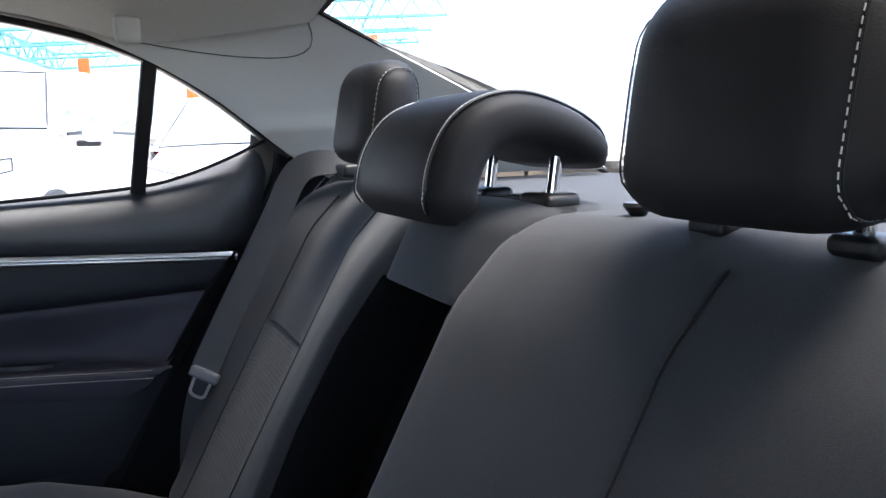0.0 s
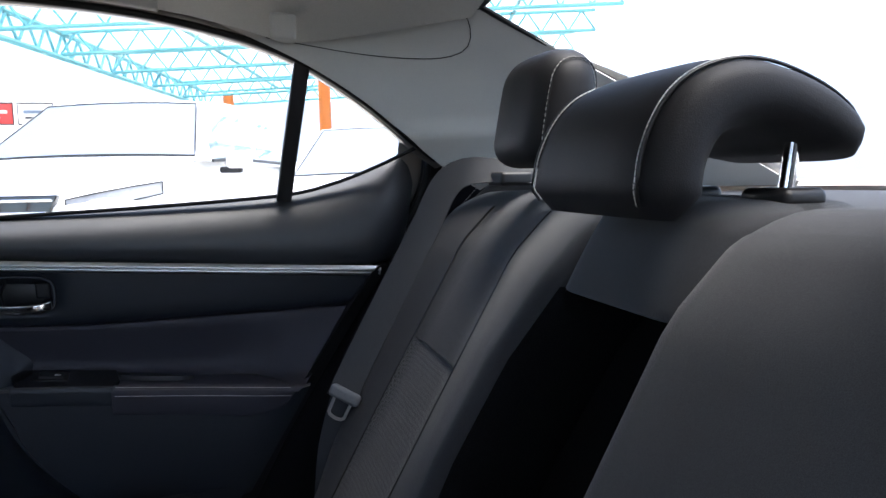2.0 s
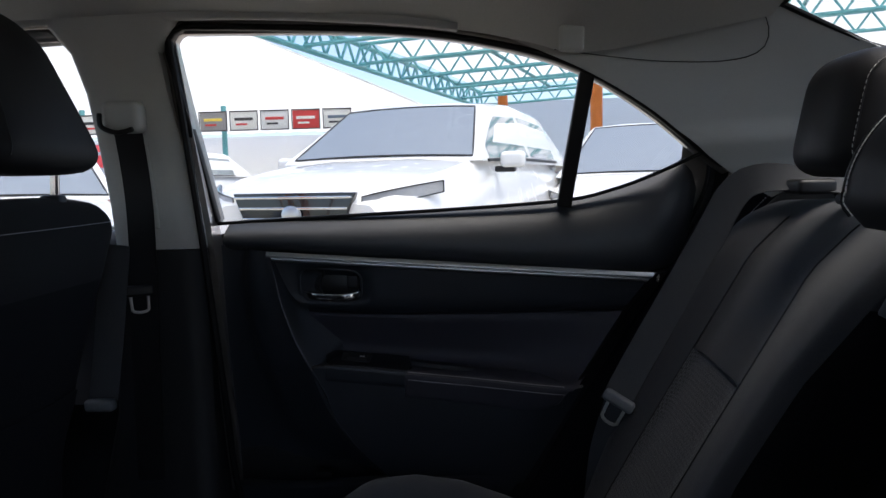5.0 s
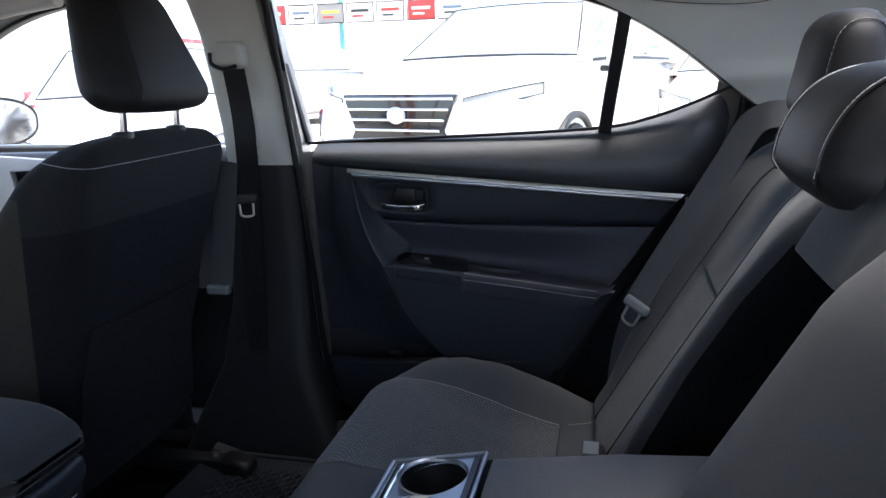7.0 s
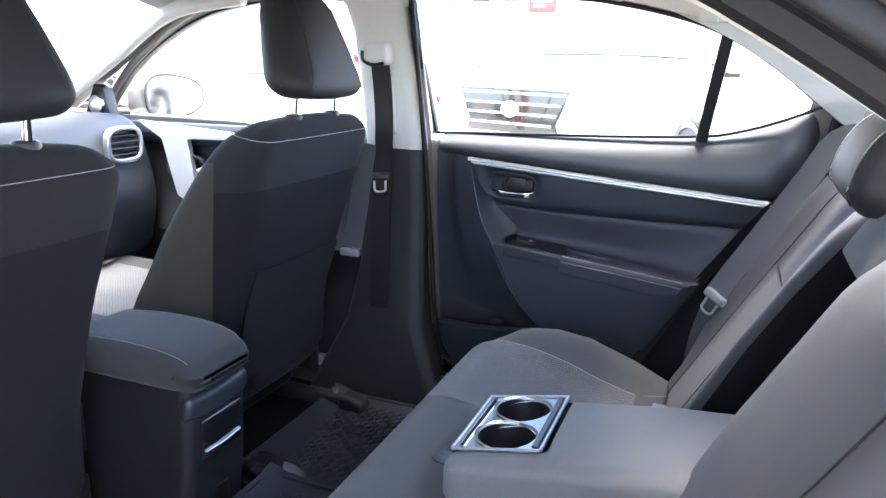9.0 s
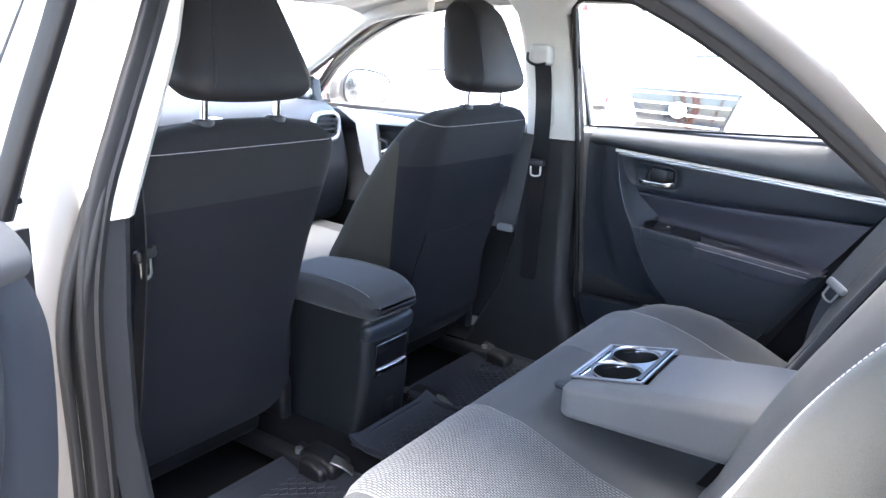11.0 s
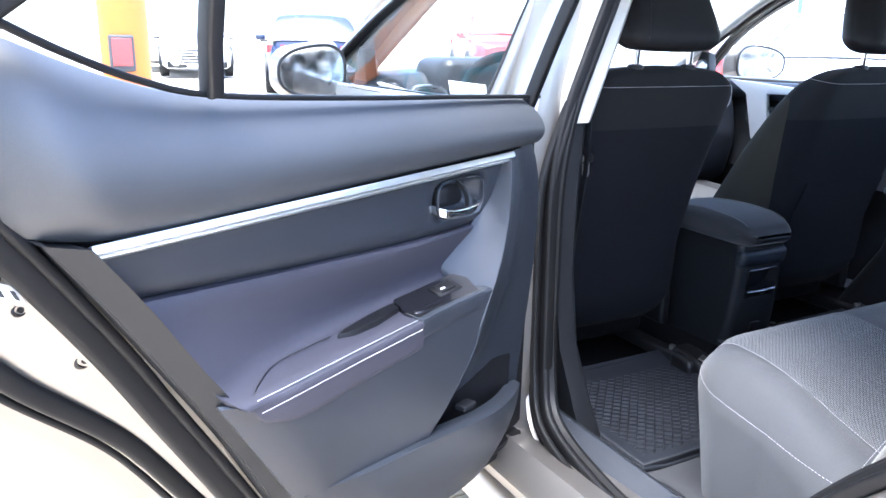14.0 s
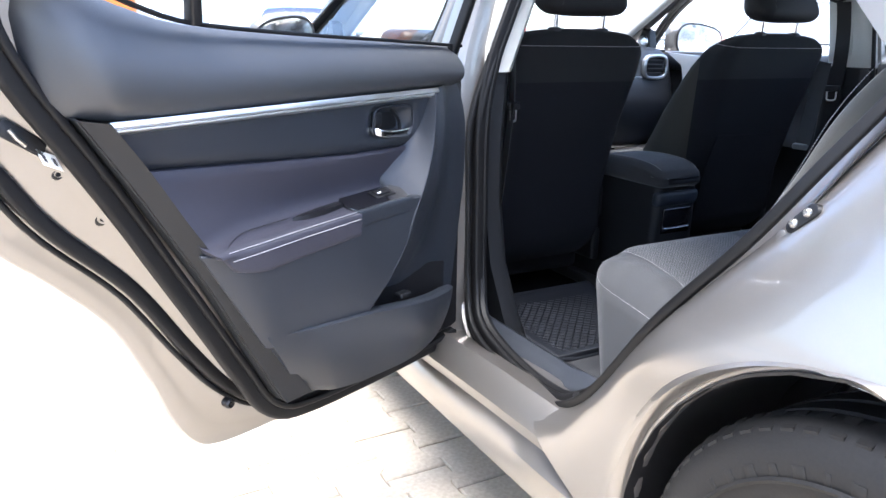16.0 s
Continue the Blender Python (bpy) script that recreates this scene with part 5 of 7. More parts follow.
def front_seat(s):
    cy = 0.362 * s
    seat = thing("bucket_seat", (-0.35, cy, 0.23), "charcoal cloth front seat with a leatherette headrest", "car seat", "front seats")

    def w(q):
        # q.z along the backrest from bottom to top, q.x through it, q.y across
        t = (q.z + 0.32) / 0.64
        wide = interp(t, [0, 0.08, 0.17, 0.35, 0.55, 0.72, 0.82, 0.9, 0.96, 1], [0.88, 0.95, 0.985, 0.95, 0.94, 0.97, 1.0, 1.0, 0.95, 0.86])
        wing = -interp(t, [0, 0.2, 0.4, 0.6, 0.8, 1], [0.11, 0.135, 0.12, 0.08, 0.035, 0.0]) * max(0, (abs(q.y) - 0.06) / 0.16) ** 1.6 * ease((0.05 - q.x) / 0.1)
        hollow = 0.022 * math.exp(-(q.y / 0.12) ** 2) * (1 if q.x < 0 else 0.0)
        back = 0.014 * math.sin(math.pi * t) * (1 - (q.y / 0.23) ** 2) * (1 if q.x > 0 else 0)
        x = interp(t, [0, 0.15, 0.35, 0.65, 0.85, 1], [-0.325, -0.277, -0.267, -0.213, -0.165, -0.125]) + q.x * interp(t, [0, 0.1, 0.7, 1], [0.8, 1, 0.95, 0.66]) + wing + hollow + back
        z = 0.335 + 0.645 * t - 0.018 * (abs(q.y) / 0.22) ** 2.5 * max(0, t - 0.8) / 0.2
        return (x, cy + q.y * wide, z)
    pad = rbox((0.14, 0.44, 0.64), 0.05, 12, w)
    bmesh.ops.recalc_face_normals(pad, faces=pad.faces)
    keep = pad.copy()
    back = part("backrest", pad, CLOTH_BACK, seat, "charcoal cloth backrest")
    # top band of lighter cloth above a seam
    def skin(y, t):
        q = V((0.07, y, -0.32 + 0.64 * t))
        edge = max(0, abs(y) - 0.17)
        return V(w(V((0.07 - edge ** 2 * 10, y, q.z)))) + V((0.0026, 0, 0.0005))
    line = section(keep, (-0.1, cy, 0.941), (0.12, 0, 1), lambda p: p.x > -0.2, 0.0012)
    part("stitching", stitches(line, 170, 0.0042, 0.0005, (0, 0, 1)), THREAD_DOOR, back, "pale seam thread")
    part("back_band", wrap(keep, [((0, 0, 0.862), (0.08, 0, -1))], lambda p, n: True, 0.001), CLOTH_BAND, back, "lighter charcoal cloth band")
    pocket = [[skin(y, t) + V((0.002 + 0.005 * (t > 0.5), 0, 0)) for y in [lerp(-0.165, 0.165, k / 12) for k in range(13)]] for t in (0.12, 0.25, 0.4, 0.52, 0.545)]
    if s > 0:
        part("back_pocket", sheet(pocket, (-0.003, 0, 0)), CLOTH_BACK, back, "cloth map pocket")
    # grey side bolsters, cut from the same padding
    for e in (-1, 1):
        b = wrap(keep, [((-0.2, cy + e * 0.207, 0.86), (1, -e, -0.05)), ((0, 0, 0.9), (0, 0, 1))], lambda p, n: n.y * e > -0.3, 0.0012)
        part("bolster", b, SEAT_SIDE, seat, "olive grey cloth side bolster")
    headrest_front(-0.1, cy, seat)
    for dy in (-0.072, 0.072):
        part("headrest_post", tube([(-0.113, cy + dy, 0.94), (-0.108, cy + dy, 1.02)], 0.0062, 12), CHROME, seat, "chrome post")
        part("post_sleeve", moved(lathe([(0.006, 0.006), (0.01, 0.006), (0.0145, 0.004), (0.016, 0.0), (0.016, -0.02)], 20, "z"), Matrix.Translation((-0.113, cy + dy, 0.978)) @ Matrix.Diagonal((1, 1.15, 1, 1))), BLACK, seat, "round black post collar")

    def c(q):
        t = (q.x + 0.26) / 0.52
        return (-0.6 + q.x, cy + q.y * (0.94 + 0.06 * math.sin(math.pi * t)), 0.445 + q.z + 0.03 * (1 - t) * (q.z > 0) + 0.03 * (abs(q.y) / 0.24) ** 3 * (q.z > 0))
    cu = part("cushion", rbox((0.52, 0.47, 0.14), 0.05, 8, c), CLOTH, seat, "charcoal cloth seat cushion")
    rows = [[V(c(V((x, y, 0.07)))) + V((0, 0, 0.002)) for y in [lerp(-0.15, 0.15, k / 8) for k in range(9)]] for x in [lerp(-0.2, 0.24, k / 10) for k in range(11)]]
    b = sheet(rows)
    cloth_uv(b, rows)
    part("seat_insert", b, WEAVE, seat, "pale grey woven cloth insert")
    # base, rails, recliner cover
    part("seat_frame", rbox((0.44, 0.4, 0.09), 0.02, 3, at=(-0.52, cy, 0.335)), BLACK, seat)
    for dy in (-0.18, 0.18):
        rl = part("seat_rail", rbox((0.56, 0.036, 0.03), 0.006, 2, at=(-0.4, cy + dy, 0.275)), DARK_STEEL, seat, "steel seat rail")
        part("rail_cover", rbox((0.07, 0.05, 0.05), 0.012, 2, lambda q: (q.x - 0.12, cy + dy + q.y, 0.272 + q.z - 0.3 * max(0, q.x))), BLACK, rl)
        part("rail_bolt", moved(lathe([(0, 0.012), (0.008, 0.01), (0.009, 0)], 8, "z"), Matrix.Translation((-0.17, cy + dy, 0.292))), STEEL, rl)
        part("side_cover", rbox((0.4, 0.03, 0.1), 0.012, 3, lambda q: (q.x - 0.45, cy + (dy * 1.26) + q.y, 0.37 + q.z)), BLACK, seat)
    return seat


front_seat(-1)
front_seat(1)


# ---- rear bench ----
def face_x(z):
    return 0.632 + 0.58 * (z - 0.5)


def cush_z(x, y):
    """Top of the rear cushion: hollowed inserts that dip towards the back, raised outer bolsters."""
    ay = abs(y)
    insert = interp(x, [0.17, 0.21, 0.26, 0.32, 0.38, 0.45, 0.52, 0.7], [0.505, 0.522, 0.529, 0.516, 0.494, 0.468, 0.452, 0.44])
    bolster = interp(x, [0.17, 0.24, 0.3, 0.36, 0.43, 0.53, 0.62, 0.7], [0.475, 0.513, 0.53, 0.537, 0.528, 0.487, 0.44, 0.42])
    z = lerp(insert + 0.014 * ease((0.2 - ay) / 0.05) * ease((x - 0.25) / 0.1), bolster, ease((ay - 0.44) / 0.1))
    z -= 0.004 * math.exp(-((ay - 0.48) / 0.008) ** 2) + 0.003 * math.exp(-((ay - 0.17) / 0.008) ** 2)
    return z - 0.03 * ease((ay - 0.55) / 0.08) ** 2


bench = thing("rear_bench_seat", (0.45, 0, 0.22), "dark grey cloth rear bench with woven grey inserts", "car seat")


def bench_warp(q):
    x, y = q.x + 0.44, q.y
    ay = abs(y)
    # front corners are rounded in plan
    x2 = x + 0.12 * max(0, (ay - 0.4) / 0.22) ** 2.5 * max(0, (0.5 - x) / 0.3)
    t = (q.z + 0.13) / 0.26
    z = lerp(0.235, cush_z(x2, y), t)
    x2 += 0.06 * max(0, (0.3 - x) / 0.12) * (1 - t)
    return (x2, y * (1 + 0.05 * max(0, (x - 0.4) / 0.3)), z)


pad = rbox((0.5, 1.22, 0.26), 0.05, 44, bench_warp)
bmesh.ops.recalc_face_normals(pad, faces=pad.faces)
for s in (-1, 1):
    b = wrap(pad, [((0, 0.17 * s, 0), (0, -s, 0)), ((0, 0.48 * s, 0), (0, s, 0)), ((0.545, 0, 0), (1, 0, 0)), ((0, 0, 0.43), (0, 0, -1))], lambda p, n: n.z > -0.3)
    part("woven_insert", b, WEAVE, bench, "grey woven cloth insert")
    for y, mat in ((0.48, THREAD_DOOR), (0.17, THREAD_GREY)):
        ln = section(pad, (0, y * s, 0), (0, 1, 0), lambda p: p.z > 0.43 and p.x < 0.545, 0.0014)
        part("stitching", stitches(ln, 80, 0.0036, 0.00055), mat, bench, "pale stitched seam")
    ln = [p for p in section(pad, (0.545, 0, 0), (1, 0, 0), lambda p: p.z > 0.4 and 0.17 < p.y * s < 0.48, 0.0005)]
    if len(ln) > 2:
        part("seam", tube(ln, 0.0011, 6), BLACK, bench)
    ln = section(pad, (0.5, 0, 0.462), (0.14, 0, 1), lambda p: p.y * s > 0.485 and p.x < 0.62, 0.0008)
    if len(ln) > 2:
        part("stitching", stitches(ln, 100, 0.003, 0.00045), THREAD_DOOR, bench, "white stitched edge seam")
part("cushion", pad, CUSHION, bench, "mid grey cloth cushion")


def swell(y):
    """How far the backrest's bolsters stand before its hollow middle."""
    return interp(abs(y), [0.05, 0.13, 0.2, 0.29, 0.33, 0.48, 0.515, 0.56, 0.6, 0.64], [-0.045, -0.046, -0.034, -0.01, 0, 0, -0.014, -0.044, -0.044, -0.01])


def back_piece(name, y0, y1, dx, z0, z1, mat, label, thick=0.12, bolsters=True):
    cy, wdt = (y0 + y1) / 2, y1 - y0

    def w(q):
        t = (q.z + 0.25) / 0.5
        z = lerp(z0, z1, t)
        ux = q.y / (wdt / 2)
        x = face_x(z) + dx + thick / 2 + q.x + 0.03 * max(0, t - 0.86) / 0.14 * (q.x < 0)
        if bolsters:
            x += swell(cy + q.y) * (1 if q.x < 0 else 0.2) * interp(z, [0.5, 0.6, 0.7, 0.87, 0.93, 0.96], [0.1, 0.6, 0.85, 1, 1, 0.8])
        else:
            x -= 0.008 * math.sin(math.pi * t) * (1 - ux * ux)
        y = cy + q.y
        if bolsters and y > 0:
            y += interp(z, [0.5, 0.7, 0.8, 0.88], [0.05, 0.046, 0.036, 0]) * max(0, 1 - (y - y0) / 0.195)
        return (x, y, z - 0.006 * (abs(ux) ** 4) * t)
    pad = rbox((thick, wdt, 0.5), 0.03, 26 if bolsters else 10, w)
    bmesh.ops.recalc_face_normals(pad, faces=pad.faces)
    keep = pad.copy()
    return part(name, pad, mat, bench, label), w, keep


for y0, y1, dx in ((0.112, 0.6, -0.006), (-0.6, -0.068, -0.01)):
    th, w, pad = back_piece("backrest", y0, y1, dx, 0.44, 0.955, CLOTH, "dark grey cloth backrest")
    s = 1 if y0 > 0 else -1
    ya, yb = 0.305 * s, 0.5 * s
    front = lambda p, n: n.x < -0.3
    b2 = wrap(pad, [((0, ya, 0), (0, -s, 0)), ((0, yb, 0), (0, s, 0)), ((0, 0, 0.748), (0, 0, 1)), ((0, 0, 0.47), (0, 0, -1))], front, 0.0012)
    part("woven_insert", b2, WEAVE_DARK, th, "dark woven cloth insert")
    b3 = wrap(pad, [((0, ya, 0), (0, s, 0)), ((0, 0, 0.94), (0, 0, 1))], lambda p, n: n.x < -0.45, 0.001)
    part("inner_bolster", b3, CLOTH, th, "smooth dark grey inner bolster")
    # backrest side blackened below the pad: the recess's shade as colour
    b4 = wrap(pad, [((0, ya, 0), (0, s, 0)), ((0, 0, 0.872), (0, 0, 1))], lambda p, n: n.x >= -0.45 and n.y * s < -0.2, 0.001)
    part("hollow_side_shade", b4, CARPET, th, "side of the armrest hollow, blackened for its shade")
    # seams framing the insert
    for yy in (ya, yb):
        ln = section(pad, (0, yy, 0.45), (0, 1, 0), lambda p: p.x < face_x(p.z) + dx + 0.03 and 0.46 < p.z < 0.938, 0.0014)
        part("seam", tube(ln, 0.0014, 6), BLACK, th)
    ln = section(pad, (0, 0, 0.748), (0, 0, 1), lambda p: p.x < face_x(0.748) + dx + 0.03 and 0.305 < p.y * s < 0.5, 0.0012)
    if len(ln) > 2:
        part("seam", tube(ln, 0.0014, 6), BLACK, th)

# middle part with the folded-down armrest
th, w, pad = back_piece("centre_backrest", -0.08, 0.122, -0.037, 0.868, 0.957, CLOTH, "grey cloth middle backrest pad", bolsters=False)
# hollow lined in black, which carries its deep shade
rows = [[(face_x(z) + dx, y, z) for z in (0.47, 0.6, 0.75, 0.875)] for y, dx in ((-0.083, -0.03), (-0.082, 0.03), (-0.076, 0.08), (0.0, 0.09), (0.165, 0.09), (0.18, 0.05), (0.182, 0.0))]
part("armrest_hollow", sheet(rows, (0.004, 0, 0)), CARPET, bench, "hollow behind the lowered armrest, blackened for its shade")

arm = thing("folding_armrest", (0.65, -0.02, 0.5), "lowered grey centre armrest with chrome framed cup holders", "armrest")


def arm_top(x):
    return interp(x, [0.35, 0.367, 0.5, 0.64, 0.78], [0.579, 0.584, 0.61, 0.63, 0.64])


def arm_warp(q):
    x = 0.567 + q.x
    t = (q.x + 0.205) / 0.41
    bottom = interp(x, [0.36, 0.63, 0.78], [0.526, 0.534, 0.54])
    return (x, -0.019 + q.y * (1 + 0.03 * t), lerp(bottom, arm_top(x) + 0.003 * (1 - (q.y / 0.11) ** 2), (q.z + 0.0525) / 0.105))


def plate_z(x):
    return arm_top(x) + 0.0035


px0, px1, py0, py1 = 0.367, 0.485, -0.09, 0.083
cups = [((px0 + px1) / 2 + 0.003, -0.046), ((px0 + px1) / 2 + 0.003, 0.04)]
pad = rbox((0.41, 0.215, 0.105), 0.022, 20, arm_warp)
bmesh.ops.recalc_face_normals(pad, faces=pad.faces)
gone = [f for f in pad.faces if f.normal.z > 0.6 and px0 - 0.002 < f.calc_center_median().x < px1 + 0.002 and py0 < f.calc_center_median().y < py1]
bmesh.ops.delete(pad, geom=gone, context="FACES")
part("armrest_pad", pad, ARM_PAD, arm, "grey leatherette armrest pad")
bm = bmesh.new()
N = 48
# plate with two round openings, as two halves round each cup
for cx, cy in cups:
    lo, hi = (py0, (py0 + py1) / 2) if cy < (py0 + py1) / 2 else ((py0 + py1) / 2, py1)
    inner, outer = [], []
    for i in range(N):
        a = 2 * math.pi * i / N
        ca, sa = math.cos(a), math.sin(a)
        k = min(((px1 - cx) / ca if ca > 0 else (px0 - cx) / ca) if abs(ca) > 1e-6 else 9, ((hi - cy) / sa if sa > 0 else (lo - cy) / sa) if abs(sa) > 1e-6 else 9)
        outer.append(bm.verts.new((cx + ca * k, cy + sa * k, plate_z(cx + ca * k))))
        x, y = cx + 0.041 * ca, cy + 0.041 * sa
        inner.append((bm.verts.new((x, y, plate_z(x))), bm.verts.new((cx + 0.039 * ca, cy + 0.039 * sa, plate_z(x) - 0.005))))
    for i in range(N):
        j = (i + 1) % N
        bm.faces.new((outer[i], outer[j], inner[j][0], inner[i][0]))
        bm.faces.new((inner[i][0], inner[j][0], inner[j][1], inner[i][1]))
plate = part("cup_plate", bm, CUP_PLATE, arm, "satin silver cup holder plate")
rimp = [(px0, py0), (px1, py0), (px1, py1), (px0, py1)]
for (a, b), wd in zip(zip(rimp, rimp[1:] + rimp[:1]), (0.005, 0.005, 0.005, 0.006)):
    off = V((0, 0, 0))
    part("chrome_frame", sweep([V((a[0], a[1], plate_z(a[0]) + 0.0015)) + off, V((b[0], b[1], plate_z(b[0]) + 0.0015)) + off], rect(wd, 0.005, 0.002), (0, 0, 1)), CUP_PLATE, plate, "satin metal frame")
part("bright_bar", sweep([(px0 + 0.0105, py0 + 0.008, plate_z(px0) + 0.0012), (px0 + 0.0105, py1 - 0.008, plate_z(px0) + 0.0012)], rect(0.011, 0.004, 0.0015), (-0.25, 0, 1)), CHROME, plate)
part("dark_bar", sweep([(px1 - 0.009, py0 + 0.008, plate_z(px1) + 0.0008), (px1 - 0.009, py1 - 0.008, plate_z(px1) + 0.0008)], rect(0.008, 0.003, 0.001), (0, 0, 1)), BLACK, plate)
for cx, cy in cups:
    part("cup_well", moved(lathe([(0.0395, 0.0), (0.037, -0.05), (0.033, -0.056), (0, -0.056)], 36, "z"), Matrix.Translation((cx, cy, plate_z(cx) - 0.003))), BLACK, plate, "black round cup well")
    part("cup_ring", moved(lathe([(0.04, -0.001), (0.042, 0.0015), (0.0445, 0.0)], 40, "z"), Matrix.Translation((cx, cy, plate_z(cx)))), SATIN, plate)
part("pull_loop", sweep(curve_at([(0.368, -0.06, 0.551), (0.342, -0.065, 0.553), (0.336, -0.05, 0.551), (0.366, -0.04, 0.548)], 14), rect(0.02, 0.003, 0.001), (0, 0, 1)), BLACK, arm, "black cloth pull loop")


# headrests of the rear bench
def outer_headrest(s):
    cy, wide = (0.335, 1.0) if s > 0 else (-0.315, 1.13)

    def w(q):
        k = wide - 0.12 * max(0, q.z / 0.08) ** 2
        return (0.9 + q.x * (1.0 - 0.3 * (q.z + 0.08) / 0.16) + 0.08 * q.z - 0.012 * (1 - (q.y / 0.09) ** 2) * (q.x < 0), cy + q.y * k, 1.0545 + 0.86 * q.z if s > 0 else 1.0395 + 0.95 * q.z)
    pad = rbox((0.086, 0.172, 0.16), 0.04, 8, w)
    bmesh.ops.recalc_face_normals(pad, faces=pad.faces)
    pad, skin = pad.copy(), pad
    th = part("headrest", skin, LEATHER, bench, "charcoal leatherette headrest with white stitching")
    for e in (-1, 1):
        ln = section(pad, (0, cy + e * 0.072 * wide, 0), (0, 1, 0), lambda p: p.z > (0.992 if s > 0 else 0.968) and p.x < 0.925 + (p.z - 1.0) * 0.5, 0.0007)
        part("stitching", stitches(ln, 48, 0.0038, 0.0005, (0, e, 0)), THREAD, th, "white stitching")
        part("seam", tube([p + V((0, 0.0022 * e, 0)) for p in ln], 0.0008, 6), BLACK, th)
        part("headrest_post", tube([(0.925, cy + e * 0.055, 0.93), (0.918, cy + e * 0.055, 1.0)], 0.0062, 12), CHROME, th, "chrome post")
        part("post_sleeve", rbox((0.03, 0.045 if s > 0 else 0.034, 0.014), 0.006, 2, at=(0.924, cy + e * 0.055, 0.958 if s > 0 else 0.954)), BLACK, th)


outer_headrest(-1)
outer_headrest(1)
HOOK = [(0.81, 0.945), (0.816, 0.99), (0.84, 1.024), (0.885, 1.036), (0.945, 1.02), (0.985, 0.99)]


def hook_ring(i, n, y, grow):
    pts = curve_at([(a, 0, b) for a, b in HOOK], n)
    p = pts[i]
    d = (pts[min(i + 1, n - 1)] - pts[max(i - 1, 0)]).normalized()
    nrm = V((-d.z, 0, d.x))
    return p, nrm


rings = []
n = 26
for i in range(n):
    p, nrm = hook_ring(i, n, 0, 0)
    t = i / (n - 1)
    th_k = 0.03 * (1 - 0.32 * max(0, t - 0.35) / 0.65) * min(1, 0.35 + math.sin(math.pi * min(1, max(0.0, t) * 6 + 0.03) / 2)) * min(1, 0.35 + 6 * (1 - t))
    half = 0.108 * min(1, 0.86 + 2 * t) * (1 - 0.12 * t) * min(1, 0.8 + 3 * (1 - t))
    ring = []
    for k in range(28):
        a = 2 * math.pi * k / 28
        u = math.copysign(abs(math.cos(a)) ** 0.45, math.cos(a))
        v = math.copysign(abs(math.sin(a)) ** 0.7, math.sin(a))
        q = p + nrm * (v * th_k)
        ring.append((q.x, 0.022 + u * half, q.z))
    rings.append(ring)
th = part("headrest", loft(rings), LEATHER, bench, "hook-shaped charcoal leatherette headrest with white stitching")
for e, idx in ((1, 4), (-1, 10)):
    ln = [V(rings[i][idx]) for i in range(1, n, 1)]
    ctr = [hook_ring(i, n, 0, 0) for i in range(1, n, 1)]
    ln = [p + c[1] * 0.0016 for p, c in zip(ln, ctr)]
    part("stitching", stitches(ln, 64, 0.004, 0.0006, (0, 0, 1)), THREAD, th, "white stitching")
    part("seam", tube(curve_at([p + V((0, 0.0035 * e, -0.001)) for p in ln], 40), 0.0016, 6), BLACK, th)
for y in (-0.037, 0.087):
    part("headrest_post", tube([(0.93, y, 0.93), (0.945, y, 1.03)], 0.0065, 12), CHROME, th, "chrome post")
    part("post_sleeve", rbox((0.04, 0.055, 0.016), 0.007, 2, at=(0.932, y, 0.957)), BLACK, th)
plug = thing("seat_release_knob", (0.925, -0.174, 0.945), "black plastic release knob on top of the backrest", "knob")
part("knob", moved(lathe([(0.0, 0.02), (0.011, 0.02), (0.012, 0.017), (0.006, 0.009), (0.005, -0.004)], 16, "z"), Matrix.Translation((0.925, -0.174, 0.945))), BLACK, plug)
# dark pads of the backrest top
solid("trim", rbox((0.1, 1.16, 0.02), 0.008, 6, at=(1.0, 0, 0.94)), CLOTH, "dark cloth ledge behind the rear backrests", "trim", kind="structure")


# ---- side bolsters beside the rear backrests ----
for s in (-1, 1):
    ln = [(face_x(z) + dx, (y + 0.005) * s, z) for z, dx, y in ((0.45, 0.02, 0.6), (0.55, 0.005, 0.6), (0.65, -0.005, 0.598), (0.75, -0.008, 0.595), (0.85, -0.005, 0.59), (0.92, 0.008, 0.585), (0.965, 0.03, 0.58))]
    if s > 0:
        ln = [(x + 0.05, y + 0.03, z) for x, y, z in ln]
    else:
        ln = [(x - 0.008 - 0.02 * ease((z - 0.75) / 0.15), y, z) for x, y, z in ln]
    # near bolster coloured as lit by the doorway, far one as shaded
    th = solid("side_bolster", sweep(curve_at(ln, 30), rect(0.085, 0.09, 0.035), (-1, -0.25 * s, 0.5), scale=lambda t: 0.9 + 0.15 * math.sin(math.pi * t) - 0.25 * t ** 4), BOLSTER_LIT if s < 0 else CLOTH_BAND, "grey cloth side bolster with a stitched edge beside the backrest", "car seat", "side bolsters")
    part("stitching", stitches([V(q) + V((-0.041, 0.021 * s, 0.018)) for q in curve_at(ln, 16)[1:-1]], 110, 0.003, 0.0005, (-1, 0, 0.4)), THREAD_DOOR, th, "white stitching")

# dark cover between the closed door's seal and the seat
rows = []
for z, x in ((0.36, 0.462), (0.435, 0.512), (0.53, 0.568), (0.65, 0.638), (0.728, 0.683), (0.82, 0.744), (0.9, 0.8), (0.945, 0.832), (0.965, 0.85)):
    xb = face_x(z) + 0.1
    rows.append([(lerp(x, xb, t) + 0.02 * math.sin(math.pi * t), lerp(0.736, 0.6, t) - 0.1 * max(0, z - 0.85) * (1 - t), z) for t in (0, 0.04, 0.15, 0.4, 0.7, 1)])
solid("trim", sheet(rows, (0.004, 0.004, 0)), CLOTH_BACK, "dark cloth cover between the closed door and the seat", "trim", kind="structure")

